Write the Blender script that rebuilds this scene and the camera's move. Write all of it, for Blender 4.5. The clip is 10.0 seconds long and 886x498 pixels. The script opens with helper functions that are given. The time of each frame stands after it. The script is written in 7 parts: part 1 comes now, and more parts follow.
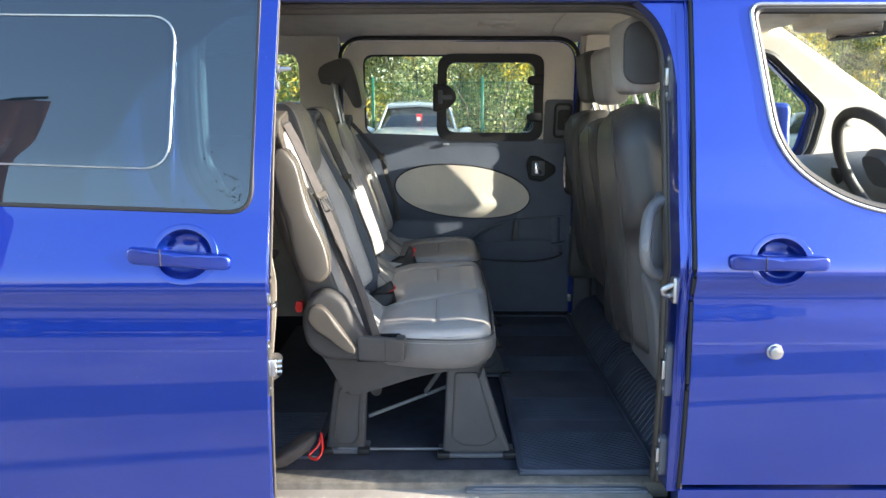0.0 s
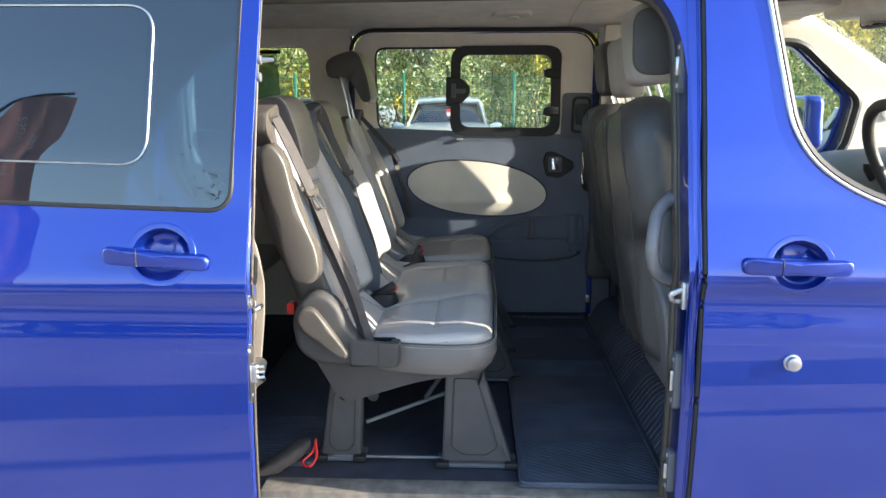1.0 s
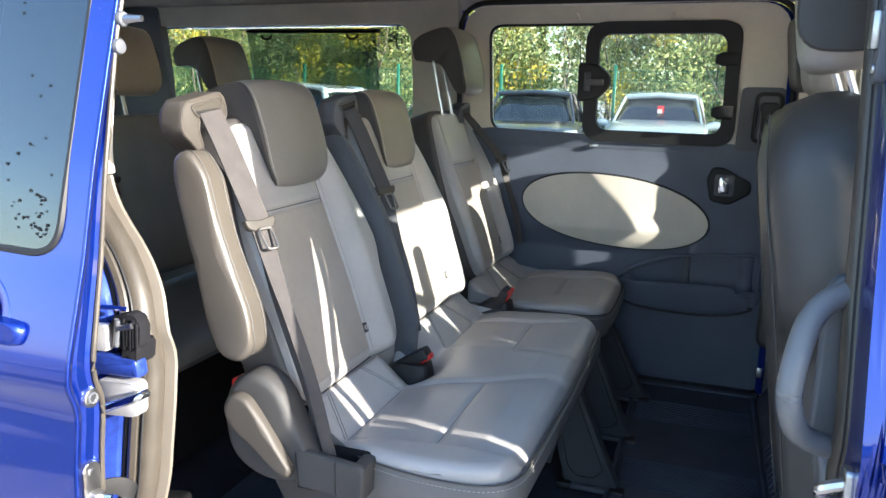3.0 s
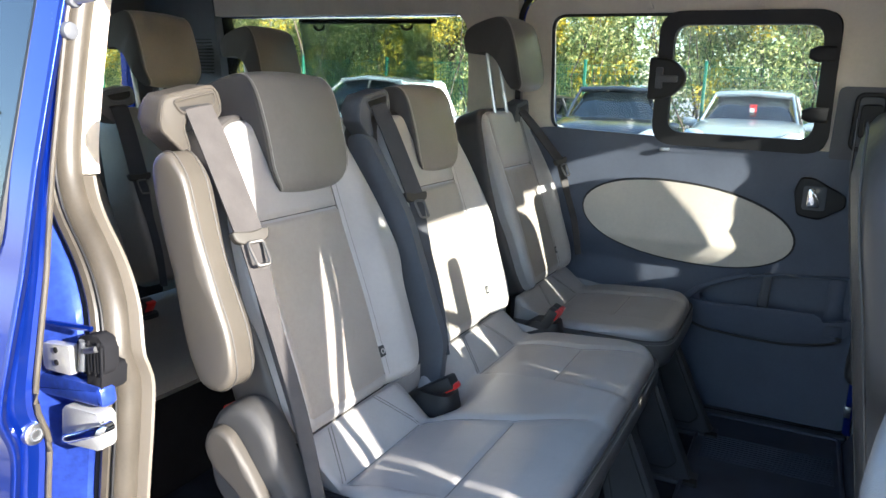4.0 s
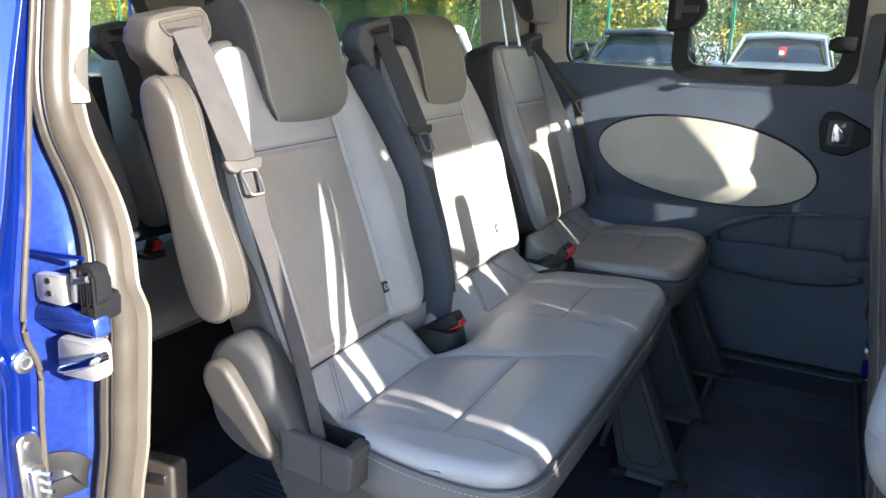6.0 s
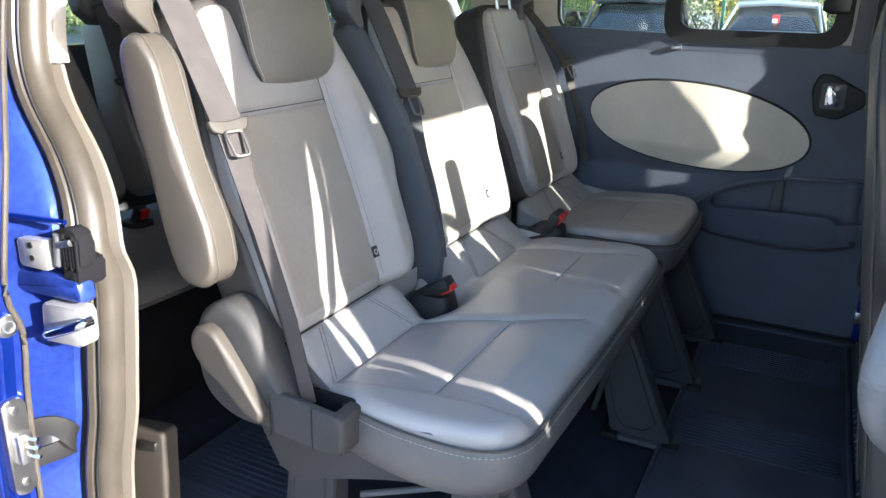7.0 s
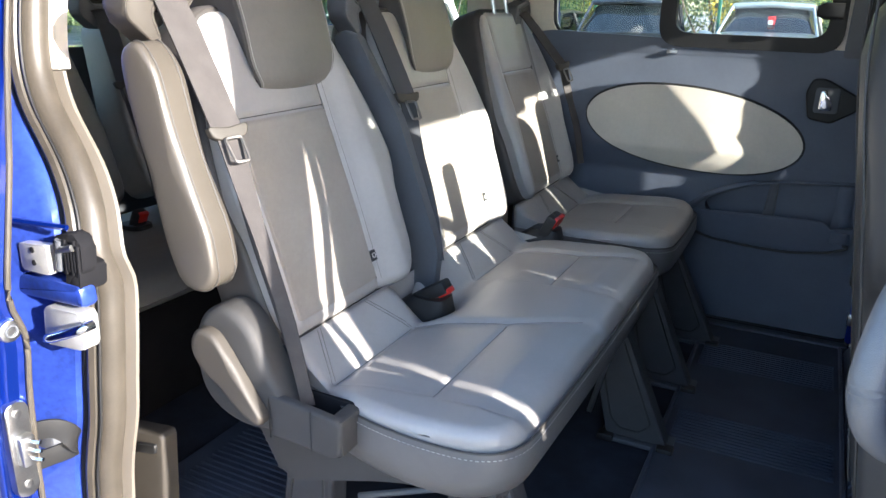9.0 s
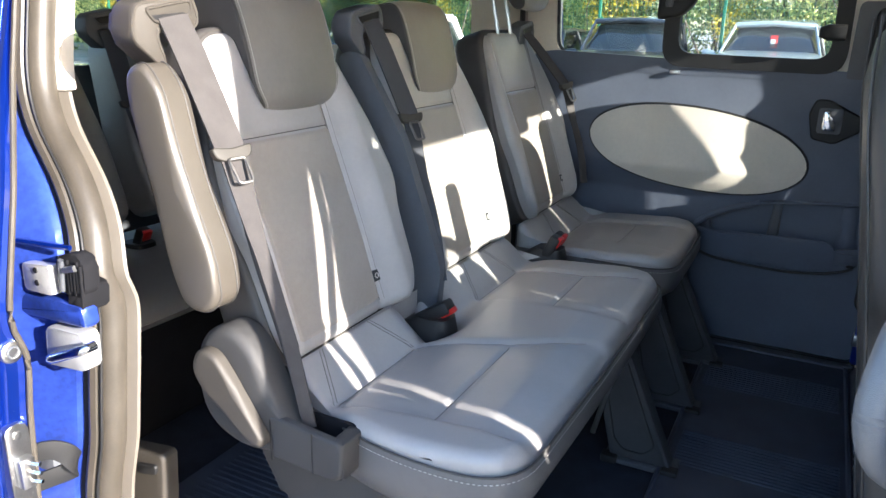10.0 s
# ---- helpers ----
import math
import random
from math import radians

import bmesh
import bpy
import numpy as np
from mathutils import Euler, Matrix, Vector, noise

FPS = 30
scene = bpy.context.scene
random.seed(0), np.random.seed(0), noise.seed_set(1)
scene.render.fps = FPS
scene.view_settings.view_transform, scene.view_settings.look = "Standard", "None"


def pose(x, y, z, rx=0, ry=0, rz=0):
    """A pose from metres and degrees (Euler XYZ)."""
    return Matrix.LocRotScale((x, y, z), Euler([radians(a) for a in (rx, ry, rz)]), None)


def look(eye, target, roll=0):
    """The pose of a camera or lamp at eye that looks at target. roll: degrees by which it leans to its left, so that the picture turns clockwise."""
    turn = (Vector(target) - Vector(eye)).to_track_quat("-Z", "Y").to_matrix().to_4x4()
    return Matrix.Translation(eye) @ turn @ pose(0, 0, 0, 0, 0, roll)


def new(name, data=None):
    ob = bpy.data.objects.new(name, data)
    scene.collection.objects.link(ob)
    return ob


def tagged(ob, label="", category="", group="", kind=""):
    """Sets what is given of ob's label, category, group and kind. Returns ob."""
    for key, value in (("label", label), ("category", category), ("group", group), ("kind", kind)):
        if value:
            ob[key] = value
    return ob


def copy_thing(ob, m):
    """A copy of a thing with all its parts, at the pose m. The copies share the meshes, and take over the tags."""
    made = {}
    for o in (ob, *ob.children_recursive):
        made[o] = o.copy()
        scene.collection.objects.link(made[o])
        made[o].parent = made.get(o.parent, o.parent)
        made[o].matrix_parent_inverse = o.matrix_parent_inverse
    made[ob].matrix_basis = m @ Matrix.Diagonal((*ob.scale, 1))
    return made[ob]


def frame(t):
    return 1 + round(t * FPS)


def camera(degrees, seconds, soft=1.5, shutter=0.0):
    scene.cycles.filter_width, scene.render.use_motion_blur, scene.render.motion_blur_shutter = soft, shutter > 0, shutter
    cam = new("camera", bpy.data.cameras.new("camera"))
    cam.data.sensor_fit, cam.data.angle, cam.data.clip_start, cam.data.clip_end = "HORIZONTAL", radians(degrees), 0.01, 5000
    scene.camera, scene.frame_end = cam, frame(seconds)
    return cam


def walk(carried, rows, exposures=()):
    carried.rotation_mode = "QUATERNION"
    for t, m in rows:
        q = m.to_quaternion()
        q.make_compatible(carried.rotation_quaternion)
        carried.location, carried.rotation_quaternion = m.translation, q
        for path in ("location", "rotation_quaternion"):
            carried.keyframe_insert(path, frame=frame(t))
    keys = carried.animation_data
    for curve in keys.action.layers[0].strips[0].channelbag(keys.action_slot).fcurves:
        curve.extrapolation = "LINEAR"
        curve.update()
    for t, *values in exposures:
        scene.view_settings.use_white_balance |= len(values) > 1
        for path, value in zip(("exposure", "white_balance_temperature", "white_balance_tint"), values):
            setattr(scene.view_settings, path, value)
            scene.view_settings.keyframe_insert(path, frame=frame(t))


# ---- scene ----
cam = camera(62.1, 10.0)
METRES, EYE, TILT, LEAN, TURN = 1.3, 1.55, -10.8, 0.0, 0.0
ROWS = [
    (0.0, 0.0, 0.0, 0.0, 0.0, 0.0, 0.0),
    (0.5, 0.0134, 0.0174, 0.002, 0.9, -0.14, -0.06),
    (1.0, 0.0712, 0.0735, 0.0091, 2.66, -0.34, -0.33),
    (1.5, 0.1125, 0.1973, 0.0191, 5.49, -0.55, -0.96),
    (2.0, 0.1499, 0.3651, 0.0669, 9.08, -0.89, -1.72),
    (3.5, 0.3175, 0.7409, 0.1374, 23.28, -2.02, -6.03),
    (4.0, 0.3009, 0.8024, 0.154, 25.43, -2.6, -6.57),
    (4.5, 0.3094, 0.825, 0.1565, 26.75, -3.48, -6.75),
    (5.0, 0.3124, 0.8334, 0.1485, 27.24, -4.46, -6.66),
    (5.5, 0.3144, 0.8349, 0.1408, 27.32, -5.57, -6.52),
    (6.0, 0.3137, 0.838, 0.1323, 27.11, -6.66, -6.29),
    (7.5, 0.3142, 0.85, 0.1166, 26.23, -9.3, -5.84),
    (8.0, 0.3156, 0.8473, 0.1162, 26.1, -9.5, -5.83),
    (8.5, 0.3165, 0.8439, 0.1191, 26.09, -9.24, -5.92),
    (9.0, 0.3165, 0.8388, 0.125, 26.22, -8.63, -6.0),
    (9.5, 0.316, 0.8386, 0.1299, 26.35, -7.95, -6.11),
    (10.0, 0.3156, 0.8406, 0.1302, 26.51, -7.38, -6.17),
]
walk(cam, [(t, pose(0, 0, EYE, TILT, LEAN, TURN) @ pose(METRES * x, METRES * y, METRES * z, 90 + pitch, roll, yaw)) for t, x, y, z, yaw, pitch, roll in ROWS],
     [(0.0, 2.23, 6080, 10), (1.0, 2.23, 6080, 10), (2.0, 2.33, 5980, 10), (3.5, 2.36, 5750, 10), (6.0, 2.40, 5720, 11), (10.0, 2.42, 5760, 12)])

# ---- world, sun, exposure ----
SUN_AZ, SUN_EL = 11.0, 17.7   # degrees: from the nose towards the open side; above the horizon
a_, e_ = radians(SUN_AZ), radians(SUN_EL)
TO_SUN = Vector((math.cos(e_) * math.cos(a_), -math.cos(e_) * math.sin(a_), math.sin(e_)))
world = bpy.data.worlds.new("world")
scene.world = world
world.use_nodes = True
wn = world.node_tree.nodes
sky = wn.new("ShaderNodeTexSky")
sky.sky_type, sky.sun_disc = "NISHITA", False
sky.sun_elevation, sky.sun_rotation = e_, math.atan2(TO_SUN.x, TO_SUN.y)
wn["Background"].inputs["Strength"].default_value = 0.14
world.node_tree.links.new(sky.outputs[0], wn["Background"].inputs["Color"])
sun = new("sun", bpy.data.lights.new("sun", "SUN"))
sun.data.energy, sun.data.angle, sun.data.color = 4.6, radians(0.5), (1.0, 0.885, 0.72)
sun.matrix_world = look((6, -3, 6), Vector((6, -3, 6)) - TO_SUN)


# ---- materials ----
def material(name, col, rough=0.5, metal=0.0, vary=0.15, scale=8.0, grain=0.0, gscale=400.0, coat=0.0, spec=0.5, rand=0.0, detail=3.0):
    """A procedural surface: two scales of colour change, fine relief and uneven gloss."""
    m = bpy.data.materials.new(name)
    m.use_nodes = True
    n, l = m.node_tree.nodes, m.node_tree.links
    b = n["Principled BSDF"]
    tc = n.new("ShaderNodeTexCoord")
    n1 = n.new("ShaderNodeTexNoise")
    n1.inputs["Scale"].default_value, n1.inputs["Detail"].default_value = scale, detail
    l.new(tc.outputs["Object"], n1.inputs["Vector"])
    n2 = n.new("ShaderNodeTexNoise")
    n2.inputs["Scale"].default_value, n2.inputs["Detail"].default_value = scale * 14, 2
    l.new(tc.outputs["Object"], n2.inputs["Vector"])
    mx = n.new("ShaderNodeMath")
    mx.operation = "MULTIPLY_ADD"
    mx.inputs[1].default_value = 0.4
    l.new(n2.outputs["Fac"], mx.inputs[0])
    l.new(n1.outputs["Fac"], mx.inputs[2])
    ramp = n.new("ShaderNodeMapRange")
    ramp.inputs["From Min"].default_value, ramp.inputs["From Max"].default_value = 0.45, 0.95
    ramp.inputs["To Min"].default_value, ramp.inputs["To Max"].default_value = 1 - vary, 1 + vary
    l.new(mx.outputs[0], ramp.inputs["Value"])
    mul = n.new("ShaderNodeVectorMath")
    mul.operation = "SCALE"
    mul.inputs[0].default_value = col
    last = ramp.outputs[0]
    if rand:
        oi = n.new("ShaderNodeObjectInfo")
        r2 = n.new("ShaderNodeMapRange")
        r2.inputs["To Min"].default_value, r2.inputs["To Max"].default_value = 1 - rand, 1 + rand
        l.new(oi.outputs["Random"], r2.inputs["Value"])
        m2 = n.new("ShaderNodeMath")
        m2.operation = "MULTIPLY"
        l.new(last, m2.inputs[0])
        l.new(r2.outputs[0], m2.inputs[1])
        last = m2.outputs[0]
    l.new(last, mul.inputs["Scale"])
    l.new(mul.outputs[0], b.inputs["Base Color"])
    rr = n.new("ShaderNodeMapRange")
    rr.inputs["To Min"].default_value, rr.inputs["To Max"].default_value = max(rough - 0.1 * rough - 0.02, 0.01), min(rough * 1.15 + 0.02, 1)
    l.new(n2.outputs["Fac"], rr.inputs["Value"])
    l.new(rr.outputs[0], b.inputs["Roughness"])
    b.inputs["Metallic"].default_value = metal
    b.inputs["Coat Weight"].default_value, b.inputs["Coat Roughness"].default_value = coat, 0.012
    b.inputs["Coat IOR"].default_value = 1.60
    b.inputs["Specular IOR Level"].default_value = spec
    if grain:
        g = n.new("ShaderNodeTexVoronoi" if grain > 0 else "ShaderNodeTexNoise")
        g.inputs["Scale"].default_value = gscale
        l.new(tc.outputs["Object"], g.inputs["Vector"])
        bp = n.new("ShaderNodeBump")
        bp.inputs["Strength"].default_value, bp.inputs["Distance"].default_value = abs(grain), 0.002
        l.new(g.outputs[0], bp.inputs["Height"])
        l.new(bp.outputs[0], b.inputs["Normal"])
    return m


def glass(name, tint, gloss=0.02, mix=1.0, dark=(0.01, 0.012, 0.015), ior=1.5):
    """A thin pane: clear tint under a mirror-like coat; mix below 1 adds a smoked body colour."""
    m = bpy.data.materials.new(name)
    m.use_nodes = True
    n, l = m.node_tree.nodes, m.node_tree.links
    n.remove(n["Principled BSDF"])
    tr, gl, df = n.new("ShaderNodeBsdfTransparent"), n.new("ShaderNodeBsdfGlossy"), n.new("ShaderNodeBsdfDiffuse")
    tr.inputs[0].default_value, df.inputs[0].default_value = (*tint, 1), (*dark, 1)
    gl.inputs["Roughness"].default_value = gloss
    m1, m2, fr = n.new("ShaderNodeMixShader"), n.new("ShaderNodeMixShader"), n.new("ShaderNodeFresnel")
    fr.inputs[0].default_value = ior
    m1.inputs[0].default_value = 1 - mix
    l.new(tr.outputs[0], m1.inputs[1])
    l.new(df.outputs[0], m1.inputs[2])
    l.new(fr.outputs[0], m2.inputs[0])
    l.new(m1.outputs[0], m2.inputs[1])
    l.new(gl.outputs[0], m2.inputs[2])
    l.new(m2.outputs[0], n["Material Output"].inputs["Surface"])
    return m


PAINT = material("blue_paint", (0.006, 0.031, 0.30), 0.30, 0.76, 0.05, 3, coat=1.0)
PAINT.node_tree.nodes["Principled BSDF"].inputs["Coat IOR"].default_value = 1.60
# dust specks and dried drops on the paint
dn, dl = PAINT.node_tree.nodes, PAINT.node_tree.links
dt, dv, dm, dz_, dk_, dx_ = dn.new("ShaderNodeTexCoord"), dn.new("ShaderNodeTexVoronoi"), dn.new("ShaderNodeMapRange"), dn.new("ShaderNodeTexNoise"), dn.new("ShaderNodeMapRange"), dn.new("ShaderNodeMath")
dv.inputs["Scale"].default_value = 170
dm.inputs["From Min"].default_value, dm.inputs["From Max"].default_value, dm.inputs["To Min"].default_value, dm.inputs["To Max"].default_value = 0.06, 0.12, 0.8, 0.0
dz_.inputs["Scale"].default_value, dz_.inputs["Detail"].default_value = 4.5, 3
dk_.inputs["From Min"].default_value, dk_.inputs["From Max"].default_value = 0.54, 0.68
dx_.operation = "MULTIPLY"
dmix = dn.new("ShaderNodeMix")
dmix.data_type = "RGBA"
dmix.inputs["B"].default_value = (0.22, 0.24, 0.34, 1)
paint_in = dn["Principled BSDF"].inputs["Base Color"]
dl.new(dt.outputs["Object"], dv.inputs["Vector"])
dl.new(dt.outputs["Object"], dz_.inputs["Vector"])
dl.new(dv.outputs["Distance"], dm.inputs["Value"])
dl.new(dz_.outputs["Fac"], dk_.inputs["Value"])
dl.new(dm.outputs[0], dx_.inputs[0])
dl.new(dk_.outputs[0], dx_.inputs[1])
dl.new(dx_.outputs[0], dmix.inputs["Factor"])
dl.new(paint_in.links[0].from_socket, dmix.inputs["A"])
dl.new(dmix.outputs["Result"], paint_in)
BLACK = material("black_rubber", (0.012, 0.012, 0.013), 0.55, 0, 0.2, 30)
# Rubber tone lowered to include a bystander's shadow on the rear seal.
SEAL = material("grey_rubber_seal", (0.058, 0.050, 0.040), 0.42, 0, 0.2, 20, spec=0.5)
DARK = material("dark_grey_plastic", (0.095, 0.100, 0.112), 0.5, 0, 0.12, 10, grain=0.15, gscale=900)
GREYP = material("mid_grey_plastic", (0.17, 0.168, 0.17), 0.38, 0, 0.1, 12, grain=0.15, gscale=900)
LEG = material("grey_leg_plastic", (0.064, 0.063, 0.066), 0.5, 0, 0.15, 12, grain=0.25, gscale=900, spec=0.4)
CHARCOAL = material("charcoal_plastic", (0.052, 0.050, 0.049), 0.55, 0, 0.15, 12, grain=0.25, gscale=900, spec=0.35)
TRIM = material("dark_door_trim", (0.104, 0.120, 0.160), 0.5, 0, 0.1, 8, grain=0.15, gscale=900)
# Shaded copy of the beige plastic: the shadow on the lower lining is painted in.
BEIGE_SHADED = material("shaded_beige_lining", (0.14, 0.122, 0.10), 0.5, 0, 0.08, 8, grain=0.12, gscale=900)
BEIGE = material("beige_plastic", (0.70, 0.64, 0.55), 0.55, 0, 0.08, 8, grain=0.12, gscale=900)
HEADLINER = material("headliner_cloth", (0.82, 0.76, 0.68), 0.9, 0, 0.10, 12, grain=-0.3, gscale=1500)
LEATHER = material("pale_grey_leather", (0.372, 0.352, 0.336), 0.33, 0, 0.08, 9, grain=0.12, gscale=1300, spec=0.75)
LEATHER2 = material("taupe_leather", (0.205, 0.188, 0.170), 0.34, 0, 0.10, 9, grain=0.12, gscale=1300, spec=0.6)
LEATHER3 = material("dark_grey_leather", (0.058, 0.054, 0.052), 0.48, 0, 0.12, 9, grain=0.12, gscale=1300)
THREAD = material("pale_thread", (0.45, 0.43, 0.40), 0.8, 0, 0.1, 60)
PIPING = material("dark_piping", (0.03, 0.03, 0.03), 0.5, 0, 0.1, 60)
BELT = material("grey_webbing", (0.066, 0.060, 0.058), 0.8, 0, 0.15, 30, grain=-0.6, gscale=900, spec=0.2)
CARPET = material("black_carpet", (0.023, 0.027, 0.042), 0.95, 0, 0.35, 20, grain=-0.8, gscale=700)
MAT_RUBBER = material("black_floor_rubber", (0.056, 0.066, 0.094), 0.55, 0, 0.25, 10, grain=-0.2, gscale=500)
STEEL = material("worn_steel", (0.55, 0.55, 0.55), 0.3, 1.0, 0.15, 30)
CHROME = material("chrome", (0.8, 0.8, 0.8), 0.12, 1.0, 0.05, 10)
RED = material("red_plastic", (0.6, 0.02, 0.015), 0.35, 0, 0.1, 20)
ALU = material("pale_aluminium", (0.72, 0.72, 0.70), 0.35, 0.6, 0.1, 20)
ALU_DARK = material("grey_sill_plastic", (0.16, 0.17, 0.19), 0.45, 0, 0.15, 20)
MIRROR = material("mirror_glass", (0.9, 0.9, 0.9), 0.02, 1.0, 0.0, 5)
TREAD = material("sill_tread_plastic", (0.40, 0.36, 0.31), 0.5, 0, 0.2, 12)
# Albedo raised above tarmac's so the ground bounces more light into the van.
ASPHALT = material("brightened_paving", (0.27, 0.255, 0.24), 0.9, 0, 0.35, 1.2, grain=-1.0, gscale=120, detail=8)
GREEN = material("green_fence_paint", (0.012, 0.125, 0.075), 0.45, 0, 0.1, 10)
GLASS = glass("clear_glass", (0.93, 0.97, 0.95))
SCREEN = glass("windscreen_glass", (0.87, 0.91, 0.88))
SMOKED = glass("smoked_glass", (0.19, 0.29, 0.35), 0.004, 0.88, (0.030, 0.060, 0.095), ior=2.25)
SHADE = glass("shade_mesh", (0.56, 0.62, 0.62), 0.3, 0.96, (0.02, 0.03, 0.03))
TINTED = glass("car_glass", (0.30, 0.35, 0.36), 0.01, 0.30, (0.014, 0.020, 0.024), ior=1.75)


# ---- building blocks ----
def mesh(name, bm, mat, smooth=True):
    bmesh.ops.remove_doubles(bm, verts=bm.verts, dist=1e-5)
    bmesh.ops.recalc_face_normals(bm, faces=bm.faces)
    me = bpy.data.meshes.new(name)
    bm.to_mesh(me)
    bm.free()
    me.materials.append(mat)
    if smooth:
        me.polygons.foreach_set("use_smooth", [True] * len(me.polygons))
        me.set_sharp_from_angle(angle=radians(38))
    return me


def part(name, bm, mat, parent, label="", smooth=True):
    ob = new(name, mesh(name, bm, mat, smooth))
    if parent:
        ob.parent = parent
    if label:
        ob["label"] = label
    return ob


def empty(name, label, category, group="", kind=""):
    return tagged(new(name), label, category, group, kind)


def box(x0, x1, y0, y1, z0, z1, bevel=0.004, seg=2, bm=None):
    bm = bm or bmesh.new()
    r = bmesh.ops.create_cube(bm, size=1)
    for v in r["verts"]:
        v.co = Vector(((x0 + x1) / 2 + v.co.x * (x1 - x0), (y0 + y1) / 2 + v.co.y * (y1 - y0), (z0 + z1) / 2 + v.co.z * (z1 - z0)))
    if bevel:
        es = list({e for v in r["verts"] for e in v.link_edges})
        bmesh.ops.bevel(bm, geom=es, offset=bevel, segments=seg, affect="EDGES", profile=0.5)
    return bm


def rounded(pts, r, n=5):
    """A polygon with its corners rounded; r is one radius or one a corner."""
    out = []
    k = len(pts)
    for i in range(k):
        p, a, b = Vector(pts[i]), Vector(pts[i - 1]), Vector(pts[(i + 1) % k])
        ri = r[i] if isinstance(r, (list, tuple)) else r
        if ri <= 0:
            out.append(tuple(p))
            continue
        u, w = (a - p).normalized(), (b - p).normalized()
        ri = min(ri, 0.49 * (a - p).length, 0.49 * (b - p).length)
        for j in range(n + 1):
            t = j / n
            out.append(tuple((p + u * ri) * (1 - t) ** 2 + p * 2 * t * (1 - t) + (p + w * ri) * t * t))
    return out


def put3(axis, a, u, v):
    return Vector((a, u, v)) if axis == "x" else Vector((u, a, v)) if axis == "y" else Vector((u, v, a))


def prism(pts, axis, a, b, bevel=0.003, seg=2, bm=None):
    """A polygon drawn across an axis and pushed along it from a to b, its edges rounded."""
    bm = bm or bmesh.new()
    va = [bm.verts.new(put3(axis, a, *p)) for p in pts]
    vb = [bm.verts.new(put3(axis, b, *p)) for p in pts]
    fa, fb = bm.faces.new(va), bm.faces.new(vb[::-1])
    n = len(pts)
    for i in range(n):
        bm.faces.new((va[i], vb[i], vb[(i + 1) % n], va[(i + 1) % n]))
    if bevel:
        es = list(fa.edges) + list(fb.edges)
        bmesh.ops.bevel(bm, geom=es, offset=bevel, segments=seg, affect="EDGES", profile=0.5)
    return bm


def tube(pts, r, n=8, bm=None, closed=False, flat=1.0, up=(0, 0, 1)):
    """A rod swept along points; flat squeezes its section along up."""
    bm = bm or bmesh.new()
    pts = [Vector(p) for p in pts]
    k, rings = len(pts), []
    for i, p in enumerate(pts):
        if closed:
            d = pts[(i + 1) % k] - pts[i - 1]
        else:
            d = pts[min(i + 1, k - 1)] - pts[max(i - 1, 0)]
        d.normalize()
        s = d.cross(Vector(up))
        s = s.normalized() if s.length > 1e-4 else d.orthogonal().normalized()
        w = s.cross(d).normalized()
        ri = r[i] if isinstance(r, (list, tuple)) else r
        rings.append([bm.verts.new(p + s * ri * math.cos(t) + w * ri * flat * math.sin(t)) for t in (2 * math.pi * j / n for j in range(n))])
    for i in range(k if closed else k - 1):
        for j in range(n):
            A, B = rings[i], rings[(i + 1) % k]
            bm.faces.new((A[j], A[(j + 1) % n], B[(j + 1) % n], B[j]))
    if not closed:
        bm.faces.new(rings[0][::-1])
        bm.faces.new(rings[-1])
    return bm


def smooth_path(pts, n=6):
    """Catmull-Rom through the points."""
    P = [Vector(p) for p in pts]
    P = [P[0] * 2 - P[1]] + P + [P[-1] * 2 - P[-2]]
    out = []
    for i in range(1, len(P) - 2):
        for j in range(n):
            t = j / n
            a, b, c, d = P[i - 1], P[i], P[i + 1], P[i + 2]
            out.append(0.5 * ((2 * b) + (c - a) * t + (2 * a - 5 * b + 4 * c - d) * t * t + (3 * b - a - 3 * c + d) * t ** 3))
    out.append(P[-2])
    return out


def strap(pts, width_dir, w, th=0.0015, bm=None):
    """A band of webbing along points, w wide along width_dir."""
    bm = bm or bmesh.new()
    pts = [Vector(p) for p in pts]
    rows = []
    for i, p in enumerate(pts):
        d = (pts[min(i + 1, len(pts) - 1)] - pts[max(i - 1, 0)]).normalized()
        wd = Vector(width_dir[i] if isinstance(width_dir, list) else width_dir)
        wd = (wd - d * wd.dot(d)).normalized()
        nn = d.cross(wd).normalized() * th
        h = (w[i] if isinstance(w, (list, tuple)) else w) / 2
        rows.append([bm.verts.new(q) for q in (p - wd * h - nn, p - wd * h * 0.5 - nn * 1.6, p + wd * h * 0.5 - nn * 1.6, p + wd * h - nn, p + wd * h + nn, p + wd * h * 0.5 + nn * 1.6, p - wd * h * 0.5 + nn * 1.6, p - wd * h + nn)])
    for A, B in zip(rows, rows[1:]):
        for j in range(8):
            bm.faces.new((A[j], A[(j + 1) % 8], B[(j + 1) % 8], B[j]))
    bm.faces.new(rows[0][::-1])
    bm.faces.new(rows[-1])
    return bm


def cast(poly, c, ang):
    """The distance from c to a polygon's outline along an angle."""
    d = (math.cos(ang), math.sin(ang))
    best = 0
    k = len(poly)
    for i in range(k):
        ax, ay = poly[i][0] - c[0], poly[i][1] - c[1]
        bx, by = poly[(i + 1) % k][0] - c[0], poly[(i + 1) % k][1] - c[1]
        ex, ey = bx - ax, by - ay
        den = d[0] * ey - d[1] * ex
        if abs(den) < 1e-12:
            continue
        t = (ax * ey - ay * ex) / den
        s = (ax * d[1] - ay * d[0]) / den
        if t > 0 and -1e-6 <= s <= 1 + 1e-6:
            best = max(best, t)
    return best


